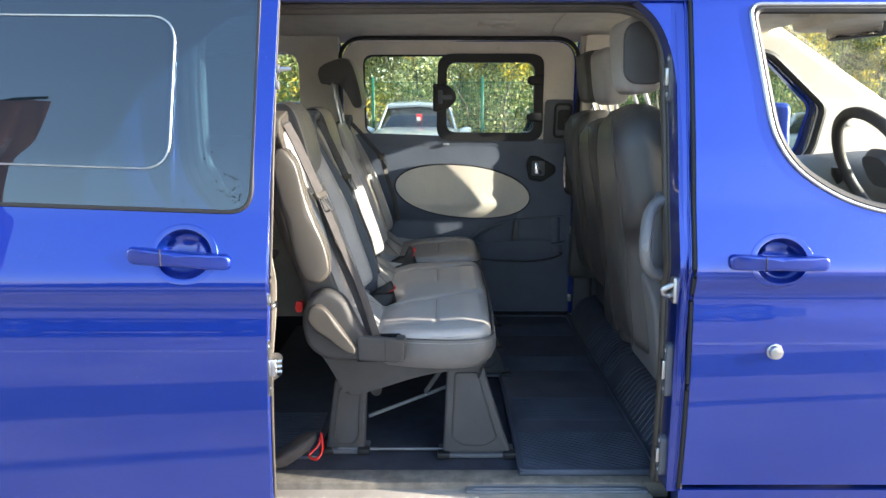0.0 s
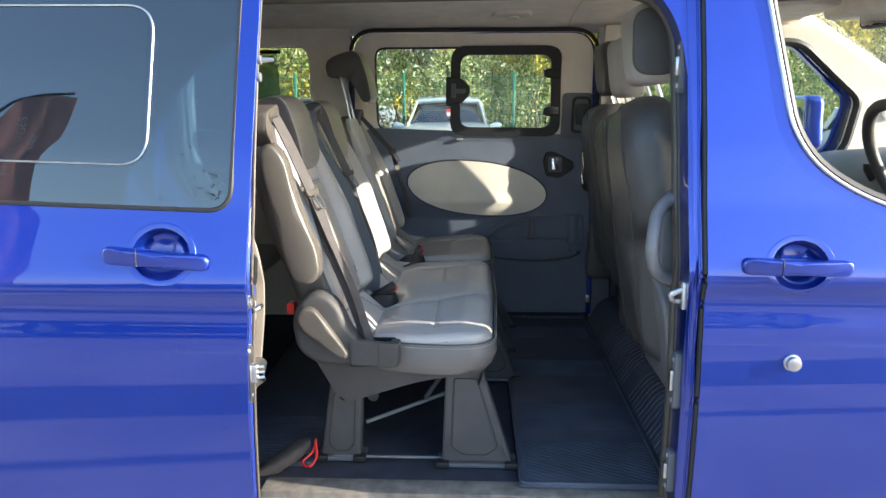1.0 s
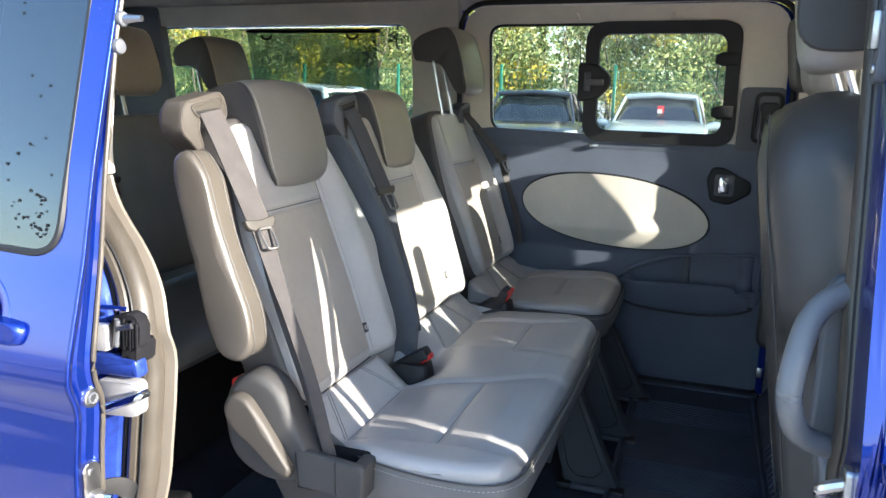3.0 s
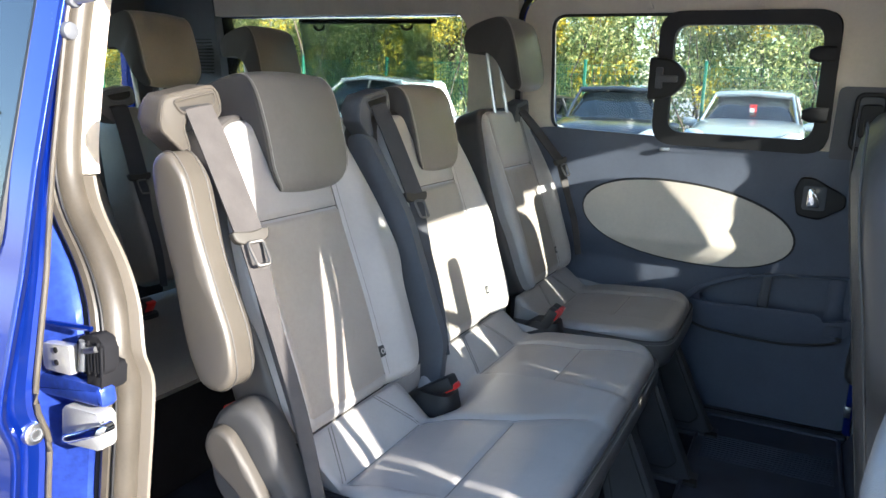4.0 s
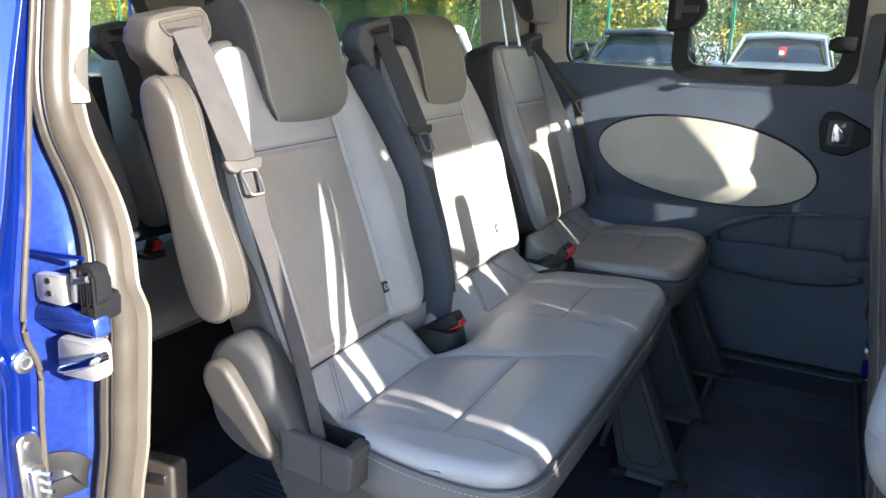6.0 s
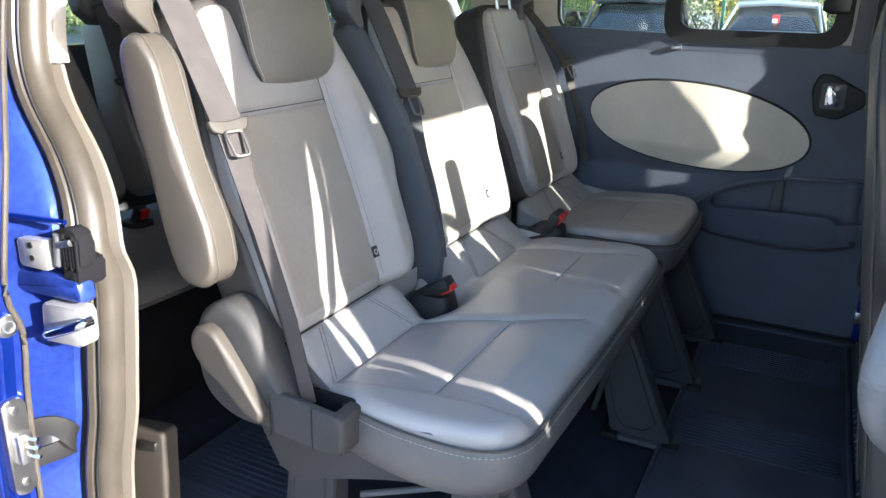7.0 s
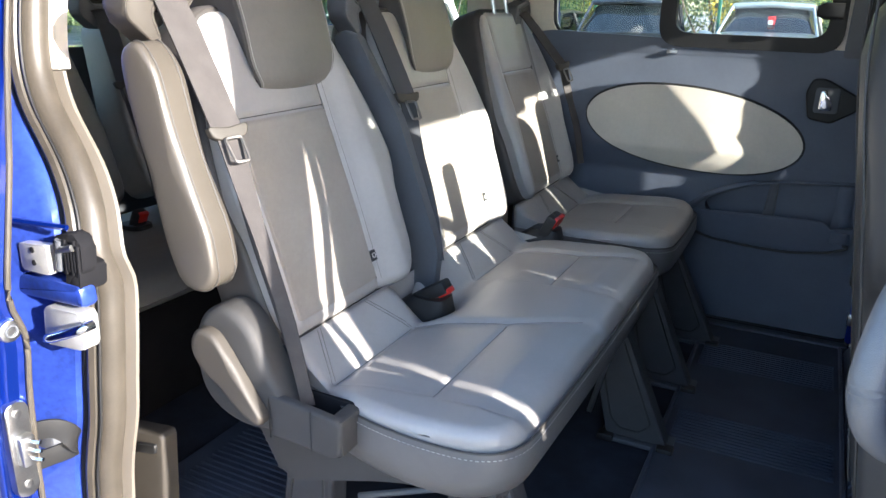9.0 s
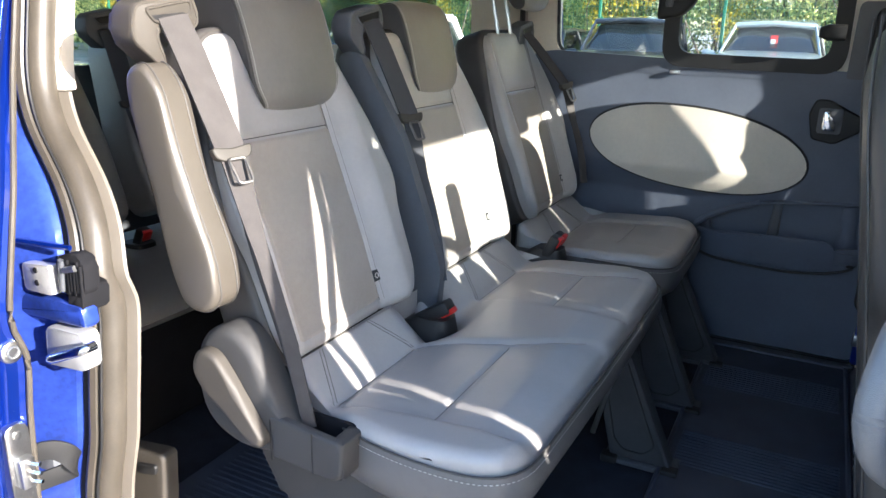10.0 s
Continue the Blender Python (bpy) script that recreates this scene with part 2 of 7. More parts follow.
def panel(outer, inner, yf, thick, steps=8, axis="y", c=None, bm=None, na=64):
    """A curved sheet with thickness between an outer outline and an opening (inner None: no opening). yf(u, z) gives its depth."""
    bm = bm or bmesh.new()
    hole = inner is not None
    ref = inner if hole else outer
    if c is None:
        c = ((min(p[0] for p in ref) + max(p[0] for p in ref)) / 2, (min(p[1] for p in ref) + max(p[1] for p in ref)) / 2)
    angs = {round(2 * math.pi * i / na, 5) for i in range(na)}
    for poly in (outer, inner or []):
        angs |= {round(math.atan2(p[1] - c[1], p[0] - c[0]) % (2 * math.pi), 5) for p in poly}
    angs = sorted(angs)
    layers = []
    for off in (0, thick):
        rows = []
        for k in range(steps + 1):
            f = k / steps
            row = []
            for a in angs:
                ro = cast(outer, c, a)
                ri = cast(inner, c, a) if hole else 0.02 * ro
                r = ro + (ri - ro) * f
                u, z = c[0] + math.cos(a) * r, c[1] + math.sin(a) * r
                row.append(bm.verts.new(put3(axis, yf(u, z) + off, u, z)))
            rows.append(row)
        layers.append(rows)
    n = len(angs)
    for rows in layers:
        for A, B in zip(rows, rows[1:]):
            for j in range(n):
                bm.faces.new((A[j], A[(j + 1) % n], B[(j + 1) % n], B[j]))
        if not hole:
            bm.faces.new(rows[-1])
    for idx in ((0, -1) if hole else (0,)):
        A, B = layers[0][idx], layers[1][idx]
        for j in range(n):
            bm.faces.new((A[j], A[(j + 1) % n], B[(j + 1) % n], B[j]))
    return bm


def loft(sections, bm=None, n=28):
    """Closed rounded sections (centre, u, v, half u, half v, power) joined into one skin."""
    bm = bm or bmesh.new()
    rings = []
    for c, u, v, hu, hv, p in sections:
        c, u, v = Vector(c), Vector(u), Vector(v)
        ring = []
        for j in range(n):
            t = 2 * math.pi * j / n
            ct, st = math.cos(t), math.sin(t)
            ring.append(bm.verts.new(c + u * hu * math.copysign(abs(ct) ** (2 / p), ct) + v * hv * math.copysign(abs(st) ** (2 / p), st)))
        rings.append(ring)
    for A, B in zip(rings, rings[1:]):
        for j in range(n):
            bm.faces.new((A[j], A[(j + 1) % n], B[(j + 1) % n], B[j]))
    bm.faces.new(rings[0][::-1])
    bm.faces.new(rings[-1])
    return bm


def pillow(o, U, V, N, hw, hl, front, back, nu=36, nv=36, power=6.0, edge=0.5, wid=None, bm=None):
    """A padded slab: front(u, v) and back(u, v) are its depths before and behind the plane o, U, V, rounded off at the rim."""
    bm = bm or bmesh.new()
    o, U, V, N = Vector(o), Vector(U), Vector(V), Vector(N)

    def sp(i, n):
        t = -1 + 2 * i / n
        return math.sin(t * math.pi / 2) * 0.55 + t * 0.45 if abs(t) < 1 else t

    grids = []
    for side, f in ((1, front), (-1, back)):
        g = []
        for j in range(nv + 1):
            v = sp(j, nv)
            w = (max(1 - abs(v) ** power, 0)) ** (1 / power)
            w = 0.80 + 0.20 * w if abs(v) < 1 else 0.80
            ww = wid(v) if wid else 1
            row = []
            for i in range(nu + 1):
                u = sp(i, nu)
                k = (max(1 - abs(u) ** 8, 0) ** edge) * (max(1 - abs(v) ** 8, 0) ** edge)
                row.append(bm.verts.new(o + U * (hw * u * w * ww) + V * (hl * v) + N * (side * f(u, v) * k)))
            g.append(row)
        grids.append(g)
        for j in range(nv):
            for i in range(nu):
                bm.faces.new((g[j][i], g[j][i + 1], g[j + 1][i + 1], g[j + 1][i]))
    return bm


def padded(outline, h, r, depth, to3d, c=None, steps=9, back_r=0.0, bm=None, extra=()):
    """A stuffed slab: an outline in its own plane, a face at height h(u, v) that rolls over the rim with radius r, walls of that depth."""
    bm = bm or bmesh.new()
    if c is None:
        c = ((min(p[0] for p in outline) + max(p[0] for p in outline)) / 2, (min(p[1] for p in outline) + max(p[1] for p in outline)) / 2)
    angs = {round(2 * math.pi * i / 72, 5) for i in range(72)} | {round(math.atan2(p[1] - c[1], p[0] - c[0]) % (2 * math.pi), 5) for p in outline}
    angs = sorted(angs)
    R = [cast(outline, c, a) for a in angs]
    rows = []

    def row(f):
        rows.append([bm.verts.new(to3d(*f(a, ro))) for a, ro in zip(angs, R)])

    def at(a, rad):
        return c[0] + math.cos(a) * rad, c[1] + math.sin(a) * rad

    if back_r:
        for k in (0, 1, 2, 3):
            t = math.pi / 2 * k / 3
            row(lambda a, ro: (*at(a, max(ro - back_r * (1 - math.sin(t)), ro * 0.2)), -depth - back_r * math.cos(t) + back_r))
    else:
        row(lambda a, ro: (*at(a, ro), -depth))
    for k in range(6):
        t = math.pi / 2 * k / 5
        row(lambda a, ro: (*at(a, max(ro - r * (1 - math.cos(t)), ro * 0.3)), h(*at(a, ro)) - r * (1 - math.sin(t))))
    for k in range(1, steps + 1):
        f = k / steps
        row(lambda a, ro: (lambda p: (*p, h(*p)))(at(a, max(ro - r, ro * 0.3) * (1 - f) + 0.002 * f)))
    n = len(angs)
    for A, B in zip(rows, rows[1:]):
        for j in range(n):
            bm.faces.new((A[j], A[(j + 1) % n], B[(j + 1) % n], B[j]))
    bm.faces.new(rows[0][::-1])
    bm.faces.new(rows[-1])
    return bm


def quilt(outline, h, r, depth, to3d, nu, nv, bm=None):
    """A finely meshed upholstered face inside an outline: height h(u, v), rolled over at the rim with radius r, walls down to -depth."""
    bm = bm or bmesh.new()
    P = np.array([(p[0], p[1]) for p in outline], float)
    Q = np.roll(P, -1, axis=0)
    v0, v1 = P[:, 1].min() + 2e-4, P[:, 1].max() - 2e-4
    ease = lambda n: [0.6 * i / n + 0.4 * (0.5 - 0.5 * math.cos(math.pi * i / n)) for i in range(n + 1)]
    su, rows = np.array(ease(nu)), []
    for s in ease(nv):
        v = v0 + (v1 - v0) * s
        m = (P[:, 1] <= v) != (Q[:, 1] <= v)
        us = P[m, 0] + (v - P[m, 1]) / (Q[m, 1] - P[m, 1]) * (Q[m, 0] - P[m, 0])
        a, b = us.min(), us.max()
        U = a + (b - a) * su
        E = Q - P
        W = np.stack([U, np.full_like(U, v)], 1)[:, None, :] - P[None]
        t = np.clip((W * E[None]).sum(2) / (E * E).sum(1)[None], 0, 1)
        d = np.sqrt(((W - t[..., None] * E[None]) ** 2).sum(2)).min(1)
        drop = np.where(d < r, r - np.sqrt(np.maximum(r * r - (r - np.minimum(d, r)) ** 2, 0)), 0)
        rows.append([bm.verts.new(to3d(u, v, h(u, v) - q)) for u, q in zip(U.tolist(), drop.tolist())])
    for A, B in zip(rows, rows[1:]):
        for j in range(nu):
            bm.faces.new((A[j], A[j + 1], B[j + 1], B[j]))
    uv = [(p[0], p[1]) for p in outline]
    low = [bm.verts.new(to3d(u, v, -depth)) for u, v in uv]
    high = [bm.verts.new(to3d(u, v, h(u, v) - r + 0.0005)) for u, v in uv]
    k = len(uv)
    for j in range(k):
        bm.faces.new((low[j], low[(j + 1) % k], high[(j + 1) % k], high[j]))
    bm.faces.new(low[::-1])
    return bm


def disc(c, r, n=20):
    return [(c[0] + r * math.cos(2 * math.pi * k / n), c[1] + r * math.sin(2 * math.pi * k / n)) for k in range(n)]


def bump(x, c, w):
    t = (x - c) / w
    return math.exp(-t * t)


# ---- the van's shell ----
MID = 2.62            # the van's centre line
FLOOR = 0.58


def interp(x, xs, ys):
    return float(np.interp(x, xs, ys))


ZS = np.arange(0.25, 2.05, 0.004)
RAW = np.interp(ZS, (0.30, 0.62, 0.80, 0.92, 1.02, 1.115, 1.135, 1.165, 1.195, 1.33, 1.45, 1.62, 1.80, 1.90, 1.97), (1.70, 1.664, 1.652, 1.649, 1.653, 1.661, 1.659, 1.646, 1.650, 1.686, 1.710, 1.752, 1.800, 1.850, 1.930))
KERN = np.exp(-0.5 * (np.arange(-12, 13) / 2.2) ** 2)
SKIN = np.convolve(np.pad(RAW, 12, mode="edge"), KERN / KERN.sum(), mode="valid")
WIDE = np.exp(-0.5 * (np.arange(-48, 49) / 14.0) ** 2)
BLEND = np.clip((ZS - 1.02) / 0.07, 0, 1)
SKIN = BLEND * SKIN + (1 - BLEND) * np.convolve(np.pad(RAW, 48, mode="edge"), WIDE / WIDE.sum(), mode="valid")


def side(u, z):
    """The outer skin on the open side, with a raised shoulder line at 1.17 m."""
    return float(np.interp(z, ZS, SKIN))


def skin_grid(us, z0, ztop, ufn, yf, thick, nz, bm):
    """A finely meshed lower door skin with thickness: us run 0 to 1 across, rows rise from z0 to ztop(u)."""
    layers = []
    for off in (0, thick):
        rows = []
        for k in range(nz + 1):
            row = []
            for q in us:
                u = ufn(q, z0 + (ztop(ufn(q, 1.2)) - z0) * k / nz)
                z = z0 + (ztop(u) - z0) * k / nz
                row.append(bm.verts.new((u, yf(u, z) + off, z)))
            rows.append(row)
        layers.append(rows)
        for A, B in zip(rows, rows[1:]):
            for j in range(len(us) - 1):
                bm.faces.new((A[j], A[j + 1], B[j + 1], B[j]))
    rim = lambda g: g[0] + [r[-1] for r in g[1:]] + g[-1][-2::-1] + [r[0] for r in g[-2:0:-1]]
    A, B = rim(layers[0]), rim(layers[1])
    for j in range(len(A)):
        bm.faces.new((A[j], A[(j + 1) % len(A)], B[(j + 1) % len(A)], B[j]))
    return bm


def true_normals(ob, yf):
    """Shade the outer face of a pressed door skin by its own curve, not by its facets."""
    me = ob.data
    out = []
    for v in me.vertices:
        x, y, z = v.co
        if abs(y - yf(x, z)) < 6e-4:
            n = Vector((0, -1, (side(x, z + 0.010) - side(x, z - 0.010)) / 0.020)).normalized()
            out.append(tuple(n))
        else:
            out.append((0.0, 0.0, 0.0))
    me.normals_split_custom_set_from_vertices(out)


def farside(u, z):
    return 2 * MID - side(u, z)


def far_in(u, z):
    """The inner trim on the closed side."""
    return interp(z, (0.5, 1.0, 1.38, 1.60, 1.85), (3.385, 3.375, 3.365, 3.345, 3.295))


def trim_y(u, z):
    """The far door's lower trim: it swells inwards from the window sill down to a ledge under the oval."""
    ease = lambda t: (lambda c: c * c * (3 - 2 * c))(min(1.0, max(0.0, t)))
    swell = interp(z, (1.045, 1.085, 1.12, 1.30, 1.385), (0.0, 0.022, 0.036, 0.014, 0.0))
    return far_in(u, z) - swell * ease((0.44 - u) / 0.34) * ease((u + 0.46) / 0.10)


van = empty("van", "metallic blue passenger van with its sliding side door open", "van")

# floor, roof, ends
floor_bm = box(-2.15, 0.60, 1.86, 3.40, 0.40, FLOOR - 0.004, 0.003)
part("floor_pan", floor_bm, CARPET, van, "black carpeted load floor")
part("cab_floor", box(0.62, 2.3, 1.80, 3.42, 0.40, 0.62, 0.003), CARPET, van)


def roof_z(x, y):
    t = abs(y - MID) / 0.86
    return 1.985 - 0.09 * t ** 4 - 0.02 * max(0, x - 0.6) ** 2


def sheet(xs, ys, zf, th, bm=None):
    """A curved level sheet with thickness."""
    bm = bm or bmesh.new()
    lay = [[[bm.verts.new((x, y, zf(x, y) + o)) for y in ys] for x in xs] for o in (0, th)]
    nx, ny = len(xs), len(ys)
    for g in lay:
        for i in range(nx - 1):
            for j in range(ny - 1):
                bm.faces.new((g[i][j], g[i + 1][j], g[i + 1][j + 1], g[i][j + 1]))
    for i in range(nx - 1):
        for j in (0, ny - 1):
            bm.faces.new((lay[0][i][j], lay[0][i + 1][j], lay[1][i + 1][j], lay[1][i][j]))
    for j in range(ny - 1):
        for i in (0, nx - 1):
            bm.faces.new((lay[0][i][j], lay[0][i][j + 1], lay[1][i][j + 1], lay[1][i][j]))
    return bm


lin = lambda a, b, n: [a + (b - a) * i / n for i in range(n + 1)]
part("roof", sheet(lin(-2.2, 1.45, 14), lin(MID - 0.83, MID + 0.83, 14), roof_z, 0.02), PAINT, van)


def liner_z(x, y):
    t = abs(y - MID) / 0.78
    return 1.905 - 0.075 * t ** 5 + 0.006 * math.sin(x * 5)


part("headliner", sheet(lin(-2.1, 1.40, 24), lin(MID - 0.80, MID + 0.76, 20), liner_z, 0.012), HEADLINER, van, "beige fabric headliner")

# near side: front door with its window
fd_out = rounded([(0.585, 0.645), (1.72, 0.645), (1.80, 1.15), (1.70, 1.40), (1.28, 1.84), (0.585, 1.84)], [0.03, 0.05, 0.1, 0.1, 0.12, 0.02])
fd_win = rounded([(0.770, 1.44), (0.945, 1.325), (1.62, 1.245), (1.66, 1.30), (1.24, 1.79), (0.715, 1.79)], [0.10, 0.16, 0.05, 0.05, 0.06, 0.03], 8)
fd_split = lambda x: interp(x, (0.585, 0.80, 0.945, 1.62, 1.80), (1.300, 1.300, 1.285, 1.222, 1.215))
fd_right = lambda z: interp(z, (0.645, 0.70, 1.12, 1.22), (1.70, 1.735, 1.795, 1.775))
fd_us = [0.30 * k / 70 for k in range(70)] + [0.30 + 0.70 * k / 40 for k in range(41)]
bm = panel(rounded([(0.585, fd_split(0.585))] + [(x, fd_split(x)) for x in (0.80, 0.945, 1.3, 1.62, 1.775)] + [(1.70, 1.40), (1.28, 1.84), (0.585, 1.84)], [0, 0, 0, 0, 0, 0, 0.1, 0.12, 0.02]), fd_win, side, 0.045, 24, c=(1.05, 1.5), na=200)
front_door = part("front_door", skin_grid(fd_us, 0.645, fd_split, lambda q, z: 0.585 + (fd_right(z) - 0.585) * q, side, 0.045, 130, bm), PAINT, van, "closed blue front door")
part("inner_trim", panel([(p[0] * 0.985 + 0.018, p[1] * 0.985 + 0.02) for p in fd_out], fd_win, lambda u, z: side(u, z) + 0.05, 0.03, 6, c=(1.05, 1.5)), BEIGE, front_door)
part("window_seal", tube([(p[0], side(*p) - 0.003, p[1]) for p in fd_win], 0.005, 8, closed=True, up=(0, 1, 0)), STEEL, front_door, "bright window surround")
part("window_rubber", tube([((p[0] - 1.1) * 0.975 + 1.1, side(*p) + 0.004, (p[1] - 1.5) * 0.965 + 1.5) for p in fd_win], 0.011, 8, closed=True, up=(0, 1, 0)), BLACK, front_door)


def handle(parent, x0, x1, z0, off):
    """A capsule pull bar across a round dished recess that is cut into the door."""
    xc = (x0 + x1) / 2 + 0.008
    slope = -0.016 if off else -0.004
    yf = lambda x, z: side(x, z) + off
    rx, rz = 0.060, 0.052
    bm = bmesh.new()
    bm.from_mesh(parent.data)
    gone = [f for f in bm.faces if ((f.calc_center_median().x - xc) / (rx + 0.003)) ** 2 + ((f.calc_center_median().z - z0) / (rz + 0.003)) ** 2 < 1 and f.calc_center_median().y < yf(xc, z0) + 0.06]
    bmesh.ops.delete(bm, geom=gone, context="FACES")
    for v in bm.verts:
        e = math.hypot((v.co.x - xc) / rx, (v.co.z - z0) / rz)
        if 0.3 < e < 1.13 and v.co.y < yf(xc, z0) + 0.06:
            v.co.x, v.co.z = xc + (v.co.x - xc) * 1.13 / e, z0 + (v.co.z - z0) * 1.13 / e
    bm.to_mesh(parent.data)
    bm.free()
    bm = bmesh.new()
    rings = []
    for k, d in ((1.24, 0.0006), (1.22, -0.0008), (1.08, -0.0009), (1.0, 0.0), (0.97, 0.004), (0.90, 0.014), (0.75, 0.026), (0.5, 0.032), (0.02, 0.034)):
        rings.append([bm.verts.new((xc + rx * k * math.cos(t), yf(xc, z0 + rz * k * math.sin(t)) + d, z0 + rz * k * math.sin(t))) for t in (2 * math.pi * q / 40 for q in range(40))])
    for A, B in zip(rings, rings[1:]):
        for q in range(40):
            bm.faces.new((A[q], A[(q + 1) % 40], B[(q + 1) % 40], B[q]))
    bm.faces.new(rings[-1])
    part("handle_recess", bm, PAINT, parent, "dished recess")
    dz = lambda x: z0 + slope * (x - x0) / (x1 - x0)
    ol = rounded([(x0, z0 + 0.018), (x0, z0 - 0.018), (x1, z0 - 0.016 + slope), (x1, z0 + 0.016 + slope)], 0.0165, 7)
    bar = part("door_handle", padded(ol, lambda u, v: 0.014 + 0.010 * (1 - ((u - xc) / 0.12) ** 2), 0.011, 0.001, lambda u, v, w: Vector((u, yf(u, z0) - w, v)), steps=5), PAINT, parent, "blue pull handle")
    part("handle_joint", tube([(x0 + 0.078, yf(x0, z0) - 0.0225, z0 + 0.016), (x0 + 0.078, yf(x0, z0) - 0.0235, z0), (x0 + 0.078, yf(x0, z0) - 0.0225, z0 - 0.020)], 0.0015, 5), BLACK, bar)


handle(front_door, 0.655, 0.885, 1.205, 0)
true_normals(front_door, side)
lock = bmesh.new()
for y0, y1, r in ((-0.004, 0.004, 0.019), (-0.016, -0.004, 0.0155)):
    prism([(0.778 + r * math.cos(t), 0.990 + r * math.sin(t)) for t in (2 * math.pi * k / 24 for k in range(24))], "y", side(0, 0.99) + y0, side(0, 0.99) + y1, 0.002, bm=lock)
part("lock_cap", lock, STEEL, front_door, "round steel lock cap")

# near side: body below and behind the doors, pillars
for x0, x1, zt in ((-2.1, -0.505, 0.632), (-0.500, 0.572, 0.545), (0.577, 1.75, 0.632)):
    part("sill_panel", panel(rounded([(x0, 0.33), (x1, 0.33), (x1, zt), (x0, zt)], 0.006), None, lambda u, z: side(u, z) - 0.004, 0.05, 6), PAINT, van)
part("rocker", box(-2.1, 1.75, 1.72, 1.86, 0.34, 0.535, 0.01), BLACK, van)
pillar = panel(rounded([(0.552, 0.62), (0.585, 0.62), (0.585, 1.84), (0.545, 1.84)], 0.005), None, lambda u, z: side(u, z) + 0.012, 0.075)
part("door_pillar", pillar, PAINT, van, "blue door pillar")
part("pillar_gusset", panel(rounded([(0.548, 1.60), (0.550, 1.835), (0.36, 1.835), (0.45, 1.812), (0.510, 1.755), (0.538, 1.68)], [0.002, 0.002, 0.002, 0.05, 0.06, 0.05], 5), None, lambda u, z: side(u, z) + 0.014, 0.06, 4, c=(0.535, 1.80)), PAINT, van, "blue rounded corner of the door opening")
part("pillar_trim", panel(rounded([(0.565, 0.60), (0.70, 0.60), (0.70, 1.86), (0.565, 1.86)], 0.01), None, lambda u, z: side(u, z) + 0.088, 0.03), CHARCOAL, van)
rear_win = rounded([(-1.95, 1.40), (-0.76, 1.40), (-0.76, 1.80), (-1.90, 1.80)], 0.08)
part("rear_side_panel", panel(rounded([(-2.2, 0.60), (-0.60, 0.60), (-0.665, 1.88), (-2.15, 1.88)], 0.02), rear_win, lambda u, z: side(u, z) + 0.03, 0.04), PAINT, van)
part("rear_side_glass", panel(rear_win, None, lambda u, z: side(u, z) + 0.04, 0.005, 4), GLASS, van)
part("rear_side_trim", panel(rounded([(-2.1, 0.60), (-0.60, 0.60), (-0.67, 1.87), (-2.1, 1.87)], 0.02), rear_win, lambda u, z: side(u, z) + 0.12, 0.03), DARK, van)
part("cant_rail", panel(rounded([(-2.2, 1.80), (1.35, 1.80), (1.35, 1.965), (-2.2, 1.965)], 0.005), None, lambda u, z: side(u, z) + 0.006, 0.05, 4, c=(-0.4, 1.88)), PAINT, van)

# the door opening's rubber seal and flange
REAR_EDGE = lambda z: interp(z, (0.585, 0.715, 0.81, 0.91, 1.05, 1.16, 1.21, 1.255, 1.30, 1.34, 1.39, 1.44, 1.54, 1.80), (-0.520, -0.513, -0.496, -0.466, -0.451, -0.449, -0.458, -0.480, -0.515, -0.560, -0.592, -0.605, -0.615, -0.630))
dens = [(0.553, 0.585), (0.553, 1.10)] + rounded([(0.553, 0.585), (0.548, 1.80), (REAR_EDGE(1.8), 1.80)], [0.0, 0.14, 0.12], 8)[1:]
fine = []
for p, q in zip(dens, dens[1:]):
    m_ = max(1, int(math.hypot(q[0] - p[0], q[1] - p[1]) / 0.02))
    fine += [(p[0] + (q[0] - p[0]) * k / m_, p[1] + (q[1] - p[1]) * k / m_) for k in range(m_)]
rear_run = [(sum(REAR_EDGE(z + 0.006 * k) for k in range(-4, 5)) / 9, z) for z in lin(1.68, 0.585, 80)]
dens = [p for p in fine if p[0] > -0.52 and p[1] > 0.59] + smooth_path([(-0.50, 1.80, 0), (-0.57, 1.795, 0), (-0.612, 1.755, 0), (rear_run[0][0] - 0.001, 1.70, 0)], 5)
dens = [(p[0], p[1]) for p in dens] + rear_run
rear_edge = lambda z: float(np.interp(-z, [-p[1] for p in rear_run], [p[0] for p in rear_run]))
seal_y = lambda z: side(0, z) + 0.104
part("door_seal", tube([(x, seal_y(z), z) for x, z in dens], [interp(x, (-0.3, 0.3), (0.0215, 0.016)) for x, z in dens], 12, up=(0, 1, 0)), SEAL, van, "soft grey rubber door seal")
part("seal_lip", tube([(x - 0.010 * (x < 0), seal_y(z) - interp(x, (-0.3, 0.3), (0.019, 0.013)), z) for x, z in dens], [interp(x, (-0.3, 0.3), (0.011, 0.008)) for x, z in dens], 8, up=(0, 1, 0)), SEAL, van)
part("seal_groove", tube([(x + 0.006 * (1 if x < 0 else -1), seal_y(z) - interp(x, (-0.3, 0.3), (0.0235, 0.0155)), z) for x, z in dens], 0.0022, 6, up=(0, 1, 0)), BLACK, van)
